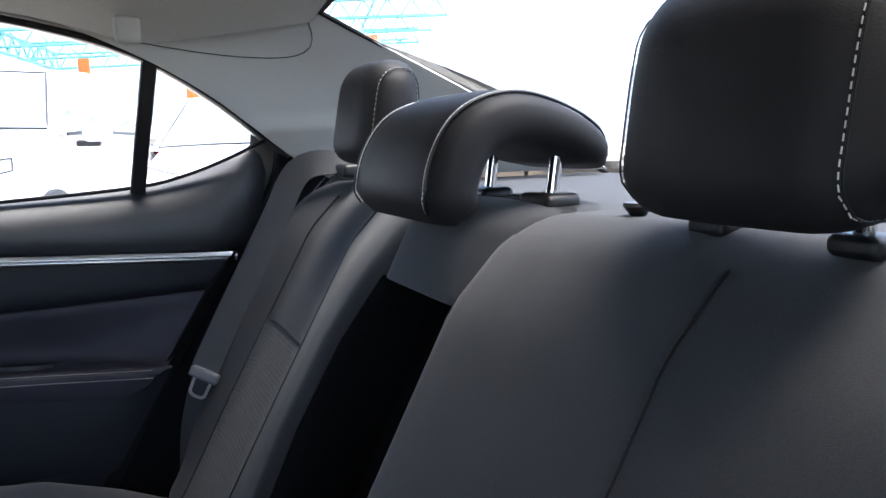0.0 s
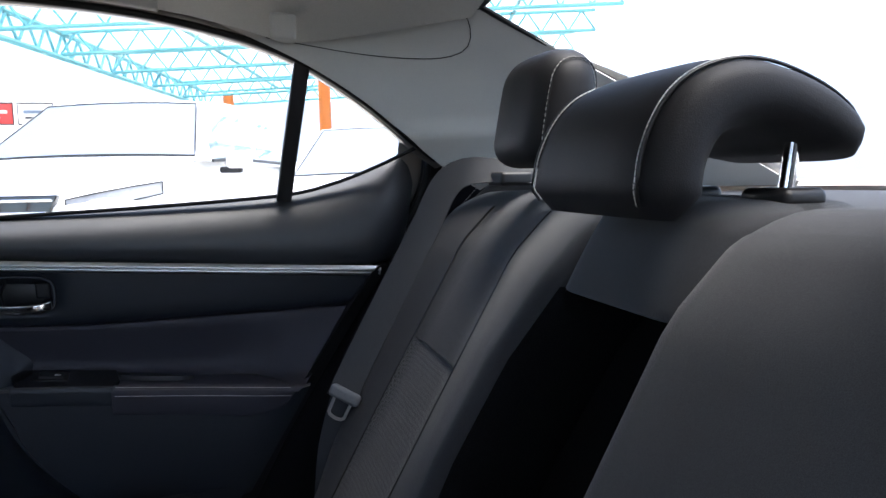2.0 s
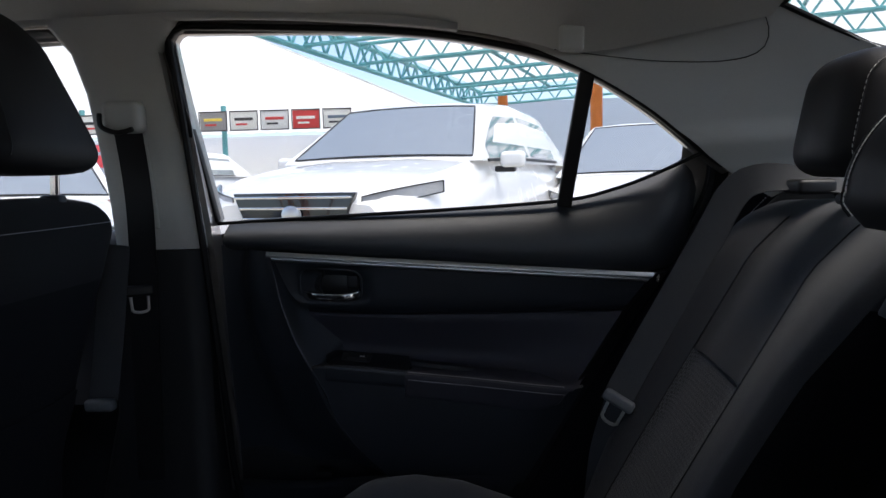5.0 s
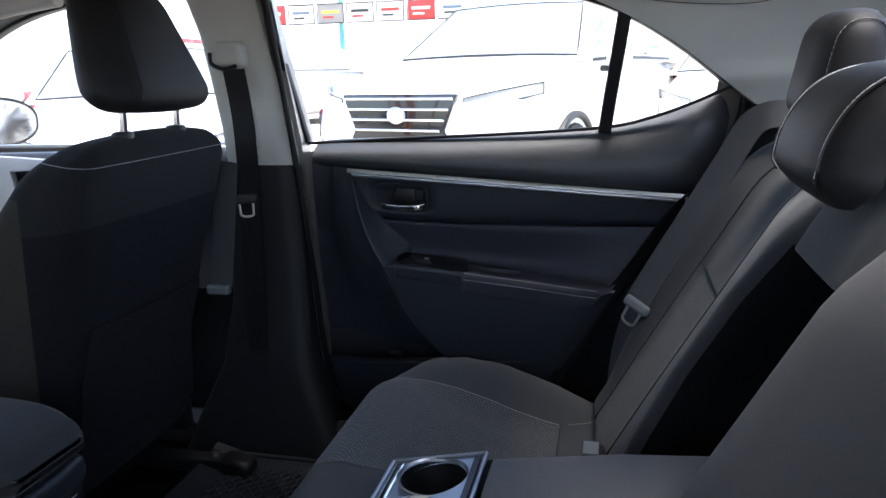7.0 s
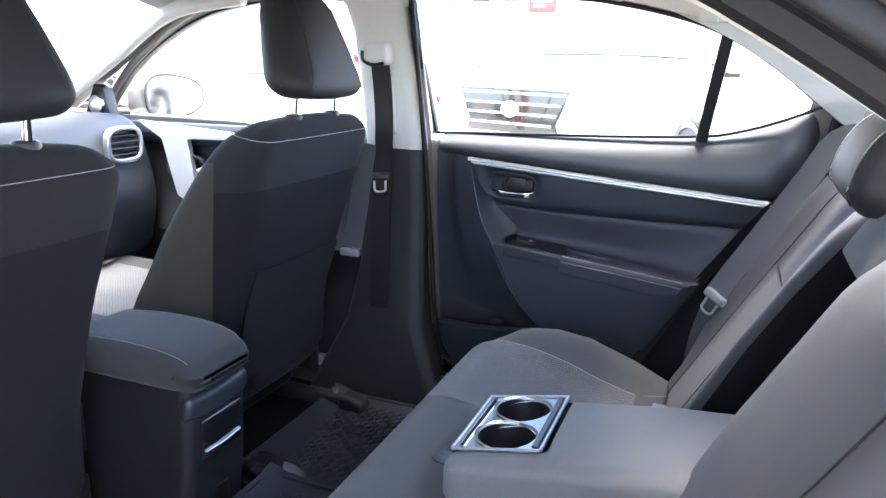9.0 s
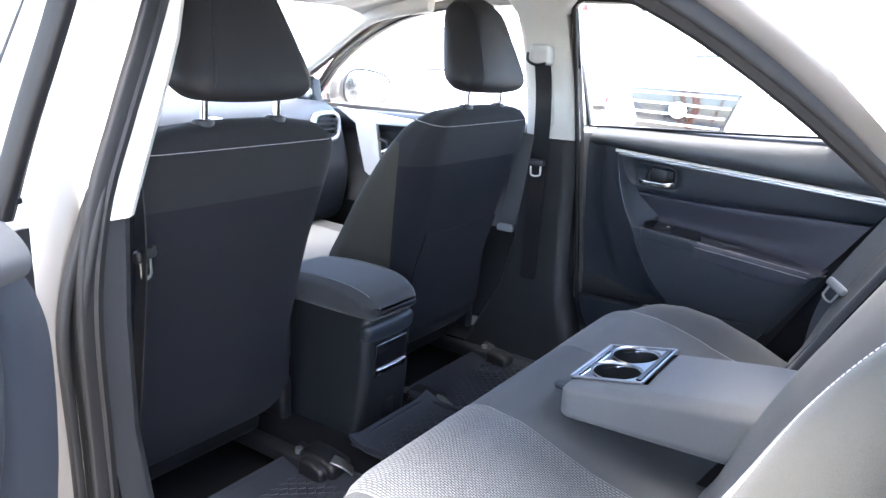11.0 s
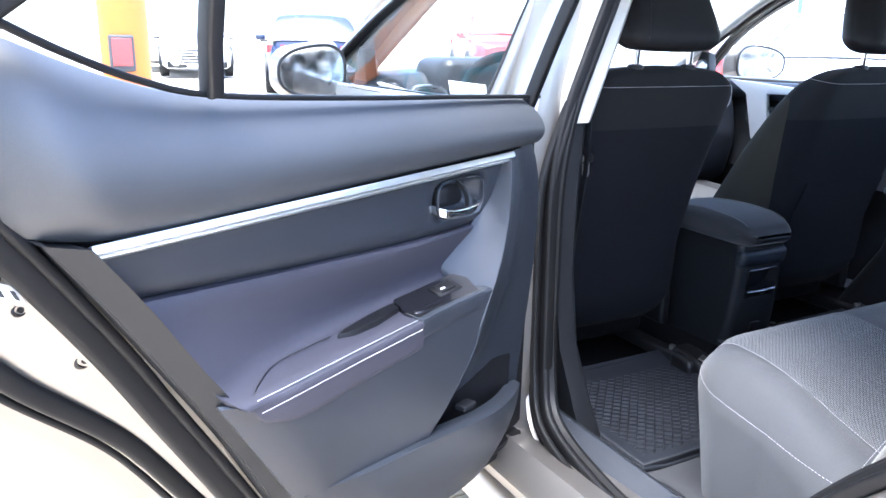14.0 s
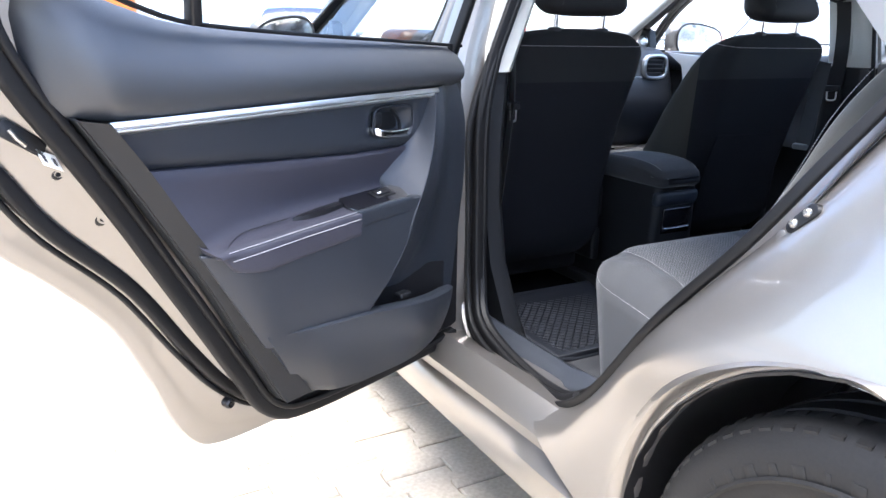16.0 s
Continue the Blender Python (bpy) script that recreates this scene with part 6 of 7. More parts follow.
# ---- belts ----
def strap(path, facing, w=0.046, n=40):
    pts = curve_at(path, n)
    return sweep(pts, rect(w, 0.0016, 0.0), [V(facing)] * n if not isinstance(facing, list) else facing)


def tongue(at, axis, name_parent, facing, mat=None):
    """Grip with its steel tongue hanging on a strap; axis: the way down, facing: the way its flat side looks."""
    z = -V(axis).normalized()
    y = V(facing)
    y = (y - z * y.dot(z)).normalized()
    x = y.cross(z)
    m = Matrix((x, y, z)).transposed().to_4x4()
    m.translation = V(at)
    grip = part("tongue_grip", moved(rbox((0.05, 0.014, 0.019), 0.006, 3), m), mat or SATIN_GREY, name_parent, "grey plastic grip")
    loop = [(-0.014, 0, -0.006), (-0.013, 0, -0.034), (0.0, 0, -0.037), (0.013, 0, -0.034), (0.014, 0, -0.006)]
    part("tongue_plate", moved(sweep(curve_at(loop, 14, False), rect(0.005, 0.0025, 0.0008), (0, 1, 0)), m), STEEL, grip, "steel tongue")


SATIN_GREY = material("grey_belt_grip_plastic", (0.15, 0.16, 0.17), 0.5, grain=0.2, vary=0.1)
for s in (1,):
    belt = thing("seat_belt", (0.7, 0.5 * s, 0.6), "grey rear seat belt hanging over the backrest edge", "seat belt")
    part("strap", strap([(0.97, 0.47 * s, 0.966), (0.9, 0.515 * s, 0.984), (0.842, 0.553 * s, 0.974), (0.8, 0.562 * s, 0.9), (0.765, 0.563 * s, 0.836), (0.7, 0.56 * s, 0.72), (0.662, 0.556 * s, 0.65)], [V((-0.25, -0.1 * s, 1)).lerp(V((-0.5, -0.85 * s, 0.25)), min(1, k / 12)) for k in range(40)]), BELT, belt, "dark grey webbing")
    part("strap", strap([(0.672, 0.562 * s, 0.655), (0.65, 0.572 * s, 0.57), (0.64, 0.58 * s, 0.47)], (-0.5, -0.85 * s, 0.2)), BELT, belt)
    tongue((0.669, 0.551 * s, 0.658), (-0.4, -0.0 * s, -0.8), belt, (-0.5, -0.85 * s, 0.25))
    part("belt_guide", rbox((0.05, 0.06, 0.02), 0.006, 2, at=(0.915, 0.5 * s, 0.972)), BLACK, belt, "black belt guide")
for s in (1, -1):
    # front belt on the door pillar
    fb = thing("seat_belt", (-0.1, 0.63 * s, 0.9), "black front seat belt with a pale height adjuster", "seat belt", "front seat belts")
    slack = [(-0.088, 0.6, 1.1), (-0.09, 0.57, 0.97), (-0.092, 0.562, 0.82), (-0.1, 0.572, 0.65), (-0.11, 0.6, 0.36)]
    part("strap", strap([(p[0], p[1] * s, p[2]) for p in slack], (0.3, -s, 0)) if s < 0 else strap([(-0.088, 0.6 * s, 1.1), (-0.09, 0.628 * s, 1.0), (-0.093, 0.64 * s, 0.9), (-0.1, 0.645 * s, 0.7), (-0.105, 0.645 * s, 0.5), (-0.11, 0.64 * s, 0.36)], (0, -s, 0)), BLACK, fb, "black webbing")
    if s > 0:
        part("strap", strap([(-0.118, 0.6, 0.9), (-0.135, 0.612, 0.82), (-0.15, 0.62, 0.74), (-0.172, 0.628, 0.63)], (0.2, -1, 0)), BELT, fb, "pale grey back of the webbing")
        part("anchor_cover", rbox((0.05, 0.02, 0.02), 0.006, 2, at=(-0.172, 0.62, 0.63)), SATIN_GREY, fb)
    part("height_adjuster", rbox((0.062, 0.035, 0.05), 0.012, 3, lambda q: (-0.088 + q.x, (0.598 + q.y) * s - 0.1 * s * q.z, 1.1 + q.z)), TRIM, fb, "light grey belt height adjuster")
    part("guide_ring", tube(curve_at([(-0.118, 0.578 * s, 1.105), (-0.115, 0.575 * s, 1.085), (-0.09, 0.574 * s, 1.075), (-0.065, 0.576 * s, 1.08)], 14), 0.004), BLACK, fb)
    part("adjuster_track", rbox((0.05, 0.012, 0.22), 0.005, 2, lambda q: (-0.088 + q.x, (0.63 + q.y - 0.18 * q.z) * s, 1.03 + q.z)), TRIM, fb)
    tongue((-0.1, (0.632 if s > 0 else 0.552) * s, 0.82 if s > 0 else 0.8), (0.05, 0, -1), fb, (0.25, -1, 0) if s > 0 else (0.85, 0.45, 0), BLACK)
# rear buckles in the cushion gap
for y in (0.16, -0.47, 0.24):
    bk = thing("belt_buckle", (0.6, y, 0.5), "black belt buckle standing in the seat gap", "buckle", "rear buckles")
    part("buckle", rbox((0.03, 0.05, 0.06), 0.008, 2, lambda q: (0.615 + q.x - 0.35 * q.z, y + q.y, 0.515 + q.z)), BLACK, bk)
    part("buckle_top", rbox((0.022, 0.036, 0.004), 0.0015, 1, lambda q: (0.604 + q.x, y + q.y, 0.546 + q.z), k=1), SATIN_GREY, bk)

# ---- centre console ----
con = thing("centre_console", (-0.3, 0.02, 0.25), "dark plastic centre console with a padded lid and rear vents", "console")


def con_w(q):
    t = (q.z + 0.17) / 0.34
    return (-0.34 + q.x + 0.03 * (1 - t) * (q.x > 0) * -1 + 0.012 * math.sin(math.pi * t) * (q.x > 0), 0.02 + q.y * (1 + 0.18 * (1 - t) ** 2), 0.405 + q.z)


part("console_body", rbox((0.48, 0.155, 0.34), 0.022, 10, con_w), HARD, con, "dark blue-grey console body")


def lid_w(q):
    t = (q.x + 0.15) / 0.3
    back = max(0, (t - 0.72) / 0.28)
    return (-0.222 + q.x, 0.008 + q.y * (0.95 - 0.12 * back ** 2.5), 0.59 + q.z + 0.012 * math.sin(math.pi * t) * (q.z > 0) - 0.018 * back ** 2 * (q.z > 0))


lid = part("lid", rbox((0.3, 0.176, 0.058), 0.022, 12, lid_w), CLOTH, con, "padded charcoal console lid")
for e in (-1, 1):
    part("stitching", stitches([V(lid_w(V((x, e * 0.074, 0.0285)))) + V((0, 0, 0.0008)) for x in [lerp(-0.13, 0.12, k / 8) for k in range(9)]] + [V(lid_w(V((0.139, e * 0.072, 0.017)))) + V((0.001, 0, 0.001)), V(lid_w(V((0.148, e * 0.07, 0.0)))) + V((0.0015, 0, 0))], 60, 0.0042, 0.001), THREAD_GREY, lid, "pale stitching")
part("lid_latch", rbox((0.006, 0.1, 0.012), 0.003, 2, at=(-0.074, 0.02, 0.578)), BLACK, con)
part("vent_panel", rbox((0.01, 0.105, 0.075), 0.004, 2, lambda q: (-0.1 + q.x + 0.05 * q.z, 0.02 + q.y, 0.462 + q.z)), GLOSS, con, "gloss black rear vent panel")
part("chrome_line", sweep([(-0.0945, -0.028, 0.442), (-0.0935, 0.02, 0.44), (-0.0945, 0.068, 0.442)], rect(0.004, 0.003, 0.001), (0, 0, 1)), CHROME, con, "chrome line")
part("console_brow", rbox((0.03, 0.158, 0.045), 0.013, 5, lambda q: (-0.102 + q.x - 0.25 * max(0, -q.z) - 0.4 * (q.y / 0.08) ** 2 * 0.02, 0.02 + q.y, 0.526 + q.z)), SOFT, con, "smooth brow over the rear vents")
part("socket_cover", rbox((0.008, 0.035, 0.045), 0.003, 2, at=(-0.112, 0.03, 0.33)), BLACK, con)
part("gear_panel", rbox((0.45, 0.15, 0.12), 0.03, 4, at=(-0.8, 0.02, 0.47)), SOFT, con)
part("hand_brake", sweep(curve_at([(-0.55, -0.06, 0.56), (-0.45, -0.062, 0.6), (-0.36, -0.062, 0.62)], 12), circle(0.014, 10), (0, 0, 1)), BLACK, con)

# grey carpet between the mats and the foot of the bench
for s in (-1, 1):
    rows = [[(x, y * s, 0.258 + 0.03 * ease((x - 0.19) / 0.12) + 0.03 * ease((y - 0.6) / 0.05)) for y in [lerp(0.16, 0.65, k / 14) for k in range(15)]] for x in [lerp(0.15, 0.34, k / 10) for k in range(11)]]
    solid("floor_carpet", sheet(rows, (0, 0, -0.006)), FLOOR_CARPET, "grey carpet on the floor before the rear bench", "carpet", kind="structure")

# ---- floor mats ----
def floor_mat(name, x0, x1, y0, y1, z):
    th = thing(name, ((x0 + x1) / 2, (y0 + y1) / 2, z), "black rubber floor mat with raised wavy tread", "floor mat", "floor mats")
    part("mat_sheet", rbox((x1 - x0, y1 - y0, 0.01), 0.004, 8, lambda q: (q.x + (x0 + x1) / 2, q.y + (y0 + y1) / 2, q.z + z + 0.012 * max(0, (abs(q.y) / ((y1 - y0) / 2)) ** 12) + 0.02 * max(0, (-q.x / ((x1 - x0) / 2))) ** 10)), MAT_RUBBER, th)
    part("mat_rim", sweep([(x0 + 0.01, y0 + 0.01, z + 0.012), (x1 - 0.01, y0 + 0.01, z + 0.01), (x1 - 0.01, y1 - 0.01, z + 0.01), (x0 + 0.01, y1 - 0.01, z + 0.012)], rect(0.014, 0.014, 0.004), (0, 0, 1), closed=True), MAT_RUBBER, th)
    ribs = bmesh.new()
    nx = int((x1 - x0 - 0.06) / 0.013)
    for i in range(nx):
        x = x0 + 0.03 + i * 0.013
        prev = None
        m = int((y1 - y0 - 0.06) / 0.012)
        for k in range(m + 1):
            y = y0 + 0.03 + k * 0.012
            xx = x + (0.005 if (k + i) % 2 else -0.003)
            top = z + 0.0066 + 0.0024 * ease((abs(y) - 0.38) / 0.08)
            ring = [ribs.verts.new((xx - 0.0028, y, z + 0.004)), ribs.verts.new((xx, y, top)), ribs.verts.new((xx + 0.0028, y, z + 0.004))]
            if prev:
                for a, b in ((0, 1), (1, 2)):
                    ribs.faces.new((prev[a], prev[b], ring[b], ring[a]))
            prev = ring
    ob = part("mat_tread", ribs, MAT_RUBBER, th, "raised zigzag tread")
    ob["kind"] = "stuff"
    return th


floor_mat("floor_mat", -0.2, 0.19, -0.6, -0.14, 0.258)
floor_mat("floor_mat", -0.2, 0.27, 0.14, 0.6, 0.258)
floor_mat("floor_mat", -0.08, 0.24, -0.135, 0.135, 0.312)
for y in (-0.16, 0.2):
    clip = thing("rail_end_cover", (-0.12, y, 0.27), "black plastic seat rail end cover with a steel clip", "cover", "rail covers")
    part("cover", rbox((0.1, 0.06, 0.035), 0.012, 3, lambda q: (q.x - 0.12, y + q.y, 0.285 + q.z - 0.2 * max(0, q.x))), BLACK, clip)
    part("clip", sweep(curve_at([(-0.09, y - 0.01, 0.3), (-0.07, y, 0.292), (-0.055, y + 0.012, 0.275)], 10), rect(0.03, 0.004, 0.001), (0, 0, 1)), STEEL, clip)

# ---- dashboard, wheel, visors ----
dash = thing("dashboard", (-0.95, 0, 0.5), "dark dashboard with silver framed air vents", "dashboard")


def dash_w(q):
    t = (q.z + 0.2) / 0.4
    return (-1.035 + q.x * (1 - 0.12 * t) + 0.05 * math.sin(math.pi * t) * (q.x > 0), q.y, 0.74 + q.z - 0.05 * (q.x < -0.05) * t - 0.02 * (abs(q.y) / 0.68) ** 4 * (q.z > 0))


part("dash_body", rbox((0.42, 1.36, 0.4), 0.05, 14, dash_w), SOFT, dash, "dark blue-grey soft dashboard")
for yc in (0.56, -0.56, 0.12, -0.12):
    loop = [(-0.8, yc + 0.055 * math.copysign(abs(math.cos(a)) ** 0.6, math.cos(a)), 0.855 + 0.042 * math.copysign(abs(math.sin(a)) ** 0.6, math.sin(a))) for a in [2 * math.pi * i / 28 for i in range(28)]]
    vt = part("air_vent", sweep(loop, rect(0.012, 0.02, 0.004), (1, 0, 0), closed=True), SATIN, dash, "silver framed air vent")
    part("vent_back", rbox((0.006, 0.1, 0.076), 0.002, 1, at=(-0.813, yc, 0.855)), BLACK, vt)
    for k in range(4):
        part("slat", rbox((0.012, 0.1, 0.004), 0.0015, 1, lambda q: (-0.801 + q.x, yc + q.y, 0.831 + 0.016 * k + q.z - 0.3 * q.x), k=1), BLACK, vt)
part("silver_line", sweep([(-0.807, y, 0.815) for y in (-0.5, -0.2, 0.2, 0.5)], rect(0.008, 0.012, 0.002), (1, 0, 0)), SATIN, dash)
part("screen", rbox((0.02, 0.22, 0.12), 0.006, 2, at=(-0.785, 0.0, 0.8)), GLOSS, dash, "gloss black centre display")
part("instrument_hood", rbox((0.2, 0.34, 0.09), 0.04, 5, at=(-0.86, -0.365, 0.93)), SOFT, dash)
wheel = thing("steering_wheel", (-0.6, -0.365, 0.8), "black three-spoke steering wheel", "steering wheel")
M = Matrix.Translation((-0.62, -0.365, 0.815)) @ Matrix.Rotation(radians(-24), 4, "Y")
part("wheel_rim", moved(sweep([(0, 0.185 * math.cos(a), 0.185 * math.sin(a)) for a in [2 * math.pi * i / 48 for i in range(48)]], circle(0.015, 10), (1, 0, 0), closed=True), M), LEATHER, wheel, "black leather rim")
hub = part("hub", moved(rbox((0.05, 0.15, 0.12), 0.025, 4), M), BLACK, wheel)
for a in (0, 180, 270):
    c, s = math.cos(radians(a)), math.sin(radians(a))
    part("spoke", moved(sweep([(0.0, 0.05 * c, 0.05 * s), (0, 0.18 * c, 0.18 * s)], rect(0.02, 0.035, 0.006), (1, 0, 0)), M), SATIN if a != 270 else BLACK, wheel)
for yc in (-0.3, 0.3):
    vz = thing("sun_visor", (-0.52, yc, 1.24), "light grey folded sun visor with a yellow label", "sun visor", "sun visors")
    part("visor_board", rbox((0.15, 0.36, 0.018), 0.008, 5, lambda q: (-0.55 + q.x, yc + q.y, 1.222 + q.z + 0.16 * q.x)), LINING, vz)
    part("warning_label", rbox((0.05, 0.09, 0.001), 0.0004, 1, lambda q: (-0.56 + q.x, yc + q.y, 1.211 + q.z + 0.16 * (q.x - 0.01)), k=1), WHITE, vz)
    part("label_band", rbox((0.014, 0.088, 0.001), 0.0004, 1, lambda q: (-0.54 + q.x, yc + q.y, 1.2125 + q.z + 0.16 * (q.x + 0.01)), k=1), YELLOW, vz)
lampu = thing("dome_lamp", (-0.42, 0, 1.26), "light grey overhead lamp console", "lamp")
part("housing", rbox((0.16, 0.14, 0.03), 0.012, 4, at=(-0.44, 0, 1.262)), TRIM, lampu)
part("lens", rbox((0.05, 0.09, 0.008), 0.003, 2, at=(-0.43, 0, 1.245)), WHITE, lampu)
rv = thing("rear_view_mirror", (-0.62, 0.0, 1.15), "black inside rear view mirror", "mirror")
part("mirror_shell", rbox((0.03, 0.24, 0.06), 0.014, 4, at=(-0.62, -0.01, 1.165)), BLACK, rv)
part("mirror_stem", tube([(-0.63, 0, 1.18), (-0.67, 0, 1.225)], 0.008), BLACK, rv)
part("mirror_face", rbox((0.004, 0.22, 0.048), 0.001, 1, at=(-0.604, -0.01, 1.165), k=1), MIRROR, rv)
for s in (1, -1):
    gh = thing("grab_handle", (0.35, 0.53 * s, 1.22), "light grey folded grab handle under the roof edge", "grab handle", "grab handles")
    part("grip", sweep(curve_at([(0.2, 0.505 * s, 1.258), (0.23, 0.485 * s, 1.248), (0.31, 0.48 * s, 1.246), (0.39, 0.485 * s, 1.242), (0.42, 0.502 * s, 1.248)], 20), rect(0.022, 0.014, 0.005), (0, 0, 1)), TRIM, gh)
    for x in (0.2, 0.42):
        part("foot", rbox((0.04, 0.03, 0.022), 0.006, 2, at=(x, 0.505 * s, 1.262)), TRIM, gh)
    ch = thing("coat_hook", (0.6, 0.5 * s, 1.2), "small light grey folding coat hook", "hook", "coat hooks")
    part("hook", rbox((0.035, 0.012, 0.035), 0.005, 2, lambda q: (0.6 + q.x, 0.53 * s + q.y + 0.2 * s * q.z * -1, 1.185 + q.z)), TRIM, ch)
# lower seat side lever of the front passenger seat and buckles
for y in (-0.13, 0.17):
    bk = thing("belt_buckle", (-0.28, y, 0.5), "black front belt buckle beside the console", "buckle", "front buckles")
    part("buckle", rbox((0.05, 0.024, 0.09), 0.008, 2, at=(-0.28, y, 0.5)), BLACK, bk)
    part("button", rbox((0.03, 0.018, 0.006), 0.002, 1, at=(-0.28, y, 0.547), k=1), LAMP_RED, bk)


# ---- parked cars ----
def parked_car(m, paint, label, L=4.4, W=1.8, H=1.5, belt=0.95, hood=0.98, nose=0.78, cab=(0.27, 0.44, 0.86, 0.98), grille=True, tail=1.0, glass=CAR_GLASS):
    """A car whose nose points to -y of the pose m. cab: windscreen foot and head, roof end and rear foot as parts of the length."""
    th = thing("parked_car", (0, 0, 0), label, "car", "parked cars")
    hw = W / 2

    def top(t):
        return interp(t, [0, 0.03, 0.1, cab[0], cab[3], 0.985, 1], [nose - 0.1, nose, nose + 0.08, hood, tail, tail - 0.06, tail - 0.2])

    def wid(t):
        return hw * interp(t, [0, 0.02, 0.06, 0.15, 0.5, 0.9, 0.97, 1], [0.7, 0.82, 0.92, 0.98, 1, 0.97, 0.9, 0.78])
    rings = []
    for i in range(41):
        t = i / 40
        y = -L / 2 + L * t
        a, z1 = wid(t), top(t)
        z0 = 0.2 + 0.1 * max(0, 0.06 - t) / 0.06 + 0.1 * max(0, t - 0.95) / 0.05
        ring = [(-a * 0.85, z0), (-a * 0.97, z0 + 0.08), (-a, lerp(z0, z1, 0.45)), (-a * 1.0, lerp(z0, z1, 0.62)), (-a * 0.95, lerp(z0, z1, 0.86)), (-a * 0.84, z1 - 0.015), (-a * 0.4, z1 + 0.012)]
        ring = ring + [(-p, q) for p, q in reversed(ring)]
        rings.append([(p, y, q) for p, q in ring])
    body = part("body", loft(rings), paint, th)

    def cabin(t):
        """Half width and height of the cabin at a part of the length."""
        z = interp(t, [cab[0], cab[1], (cab[1] + cab[2]) / 2, cab[2], cab[3]], [hood - 0.01, H - 0.06, H, H - 0.05, tail - 0.02])
        return z
    rings = []
    for i in range(33):
        t = lerp(cab[0], cab[3], i / 32)
        y = -L / 2 + L * t
        z1, zb = cabin(t), top(t) - 0.02
        k = (z1 - zb) / (H - belt)
        a0, a1 = hw * 0.94, hw * lerp(0.94, 0.7, min(1, max(0, k)))
        ring = [(-a0, zb), (-lerp(a0, a1, 0.5), lerp(zb, z1, 0.5)), (-a1, lerp(zb, z1, 0.88)), (-a1 * 0.9, lerp(zb, z1, 0.97)), (-a1 * 0.4, z1 + 0.01)]
        ring = ring + [(-p, q) for p, q in reversed(ring)]
        rings.append([(p, y, q) for p, q in ring])
    part("cabin", loft(rings), paint, th)
    # glass: windscreen, rear window, side windows

    def shell(t, u, lift=0.008):
        """A place on the cabin: u 0 at the belt, 1 at the roof edge."""
        z1, zb = cabin(t), top(t) - 0.02
        k = (z1 - zb) / (H - belt)
        a0, a1 = hw * 0.94, hw * lerp(0.94, 0.7, min(1, max(0, k)))
        return V((lerp(a0, a1, u) + lift, -L / 2 + L * t, lerp(zb, z1, u * 0.88)))

    def over(t0, t1, name):
        rows = []
        for i in range(9):
            t = lerp(t0, t1, i / 8)
            z1 = cabin(t)
            a1 = hw * lerp(0.86, 0.6, (z1 - hood) / max(0.01, H - hood))
            rows.append([(a1 * v, -L / 2 + L * t - 0.015, z1 + 0.016 - 0.02 * v * v) for v in (-1, -0.6, -0.2, 0.2, 0.6, 1)])
        gl = part(name, sheet(rows, (0, 0.004, -0.004)), glass, th, "reflecting green-tinted glass")
        rim = [rows[0][k] for k in range(6)] + [r[-1] for r in rows[1:]] + [rows[-1][k] for k in range(4, -1, -1)] + [r[0] for r in rows[-2:0:-1]]
        part("glass_surround", sweep([V(p) + V((0, 0, 0.001)) for p in rim], rect(0.014, 0.01, 0.003), (0, -0.4, 1), closed=True), BLACK, gl, "black glass surround")
    over(cab[0] + 0.012, cab[1] - 0.012, "windscreen")
    over(cab[2] + 0.012, cab[3] - 0.01, "rear_window")
    mid = lerp(cab[1], cab[2], 0.42)
    for s in (-1, 1):
        for a, b in ((cab[0] + 0.05, mid - 0.012), (mid + 0.012, cab[2] - 0.005)):
            rows = []
            for i in range(10):
                t = lerp(a, b, i / 9)
                rows.append([(lambda p: (p.x * s, p.y, p.z))(shell(t, u)) for u in (0.12, 0.35, 0.6, 0.86)])
            part("side_window", sheet(rows, (-0.004 * s, 0, 0)), glass, th, "reflecting green-tinted glass")
        # lamps, mirrors, wheels
        rows = [[(s * hw * lerp(0.52, 0.95, u), -L / 2 + L * (0.008 + 0.085 * u ** 2) - 0.012, nose + lerp(-0.1, 0.0, v) * (1 - 0.25 * u) + 0.09 * u - 0.06) for v in (0, 0.5, 1)] for u in (0, 0.25, 0.5, 0.75, 1)]
        hl = part("headlight", sheet(rows, (0, 0.02, 0)), LAMP, th, "clear headlight")
        part("lamp_surround", sweep([V(p) + V((0, -0.004, 0)) for p in [r[0] for r in rows] + [r[-1] for r in rows[::-1]]], rect(0.008, 0.008, 0.002), (0, 1, 0.2), closed=True), BLACK, hl, "dark lamp edge")
        rows = [[(s * hw * lerp(0.5, 0.96, u), L / 2 - L * (0.006 + 0.05 * u ** 2) + 0.01, tail + lerp(-0.24, -0.1, v)) for v in (0, 0.5, 1)] for u in (0, 0.33, 0.66, 1)]
        part("tail_light", sheet(rows, (0, -0.05, 0)), LAMP_RED, th, "red tail light")
        mr = part("mirror", rbox((0.2, 0.1, 0.13), 0.04, 3, at=(s * (hw + 0.1), -L / 2 + L * (cab[0] + 0.07), belt + 0.07)), paint, th)
        part("mirror_foot", rbox((0.17, 0.07, 0.05), 0.018, 2, at=(s * (hw + 0.03), -L / 2 + L * (cab[0] + 0.075), belt - 0.005)), BLACK, mr, "black mirror foot")
        belt_line = [(lambda p: (p.x * s, p.y, p.z))(shell(lerp(cab[0] + 0.03, cab[2], i / 12), 0.07, 0.012)) for i in range(13)]
        part("belt_moulding", sweep(belt_line, rect(0.025, 0.014, 0.004), (s, 0, 0.2)), BLACK, th)
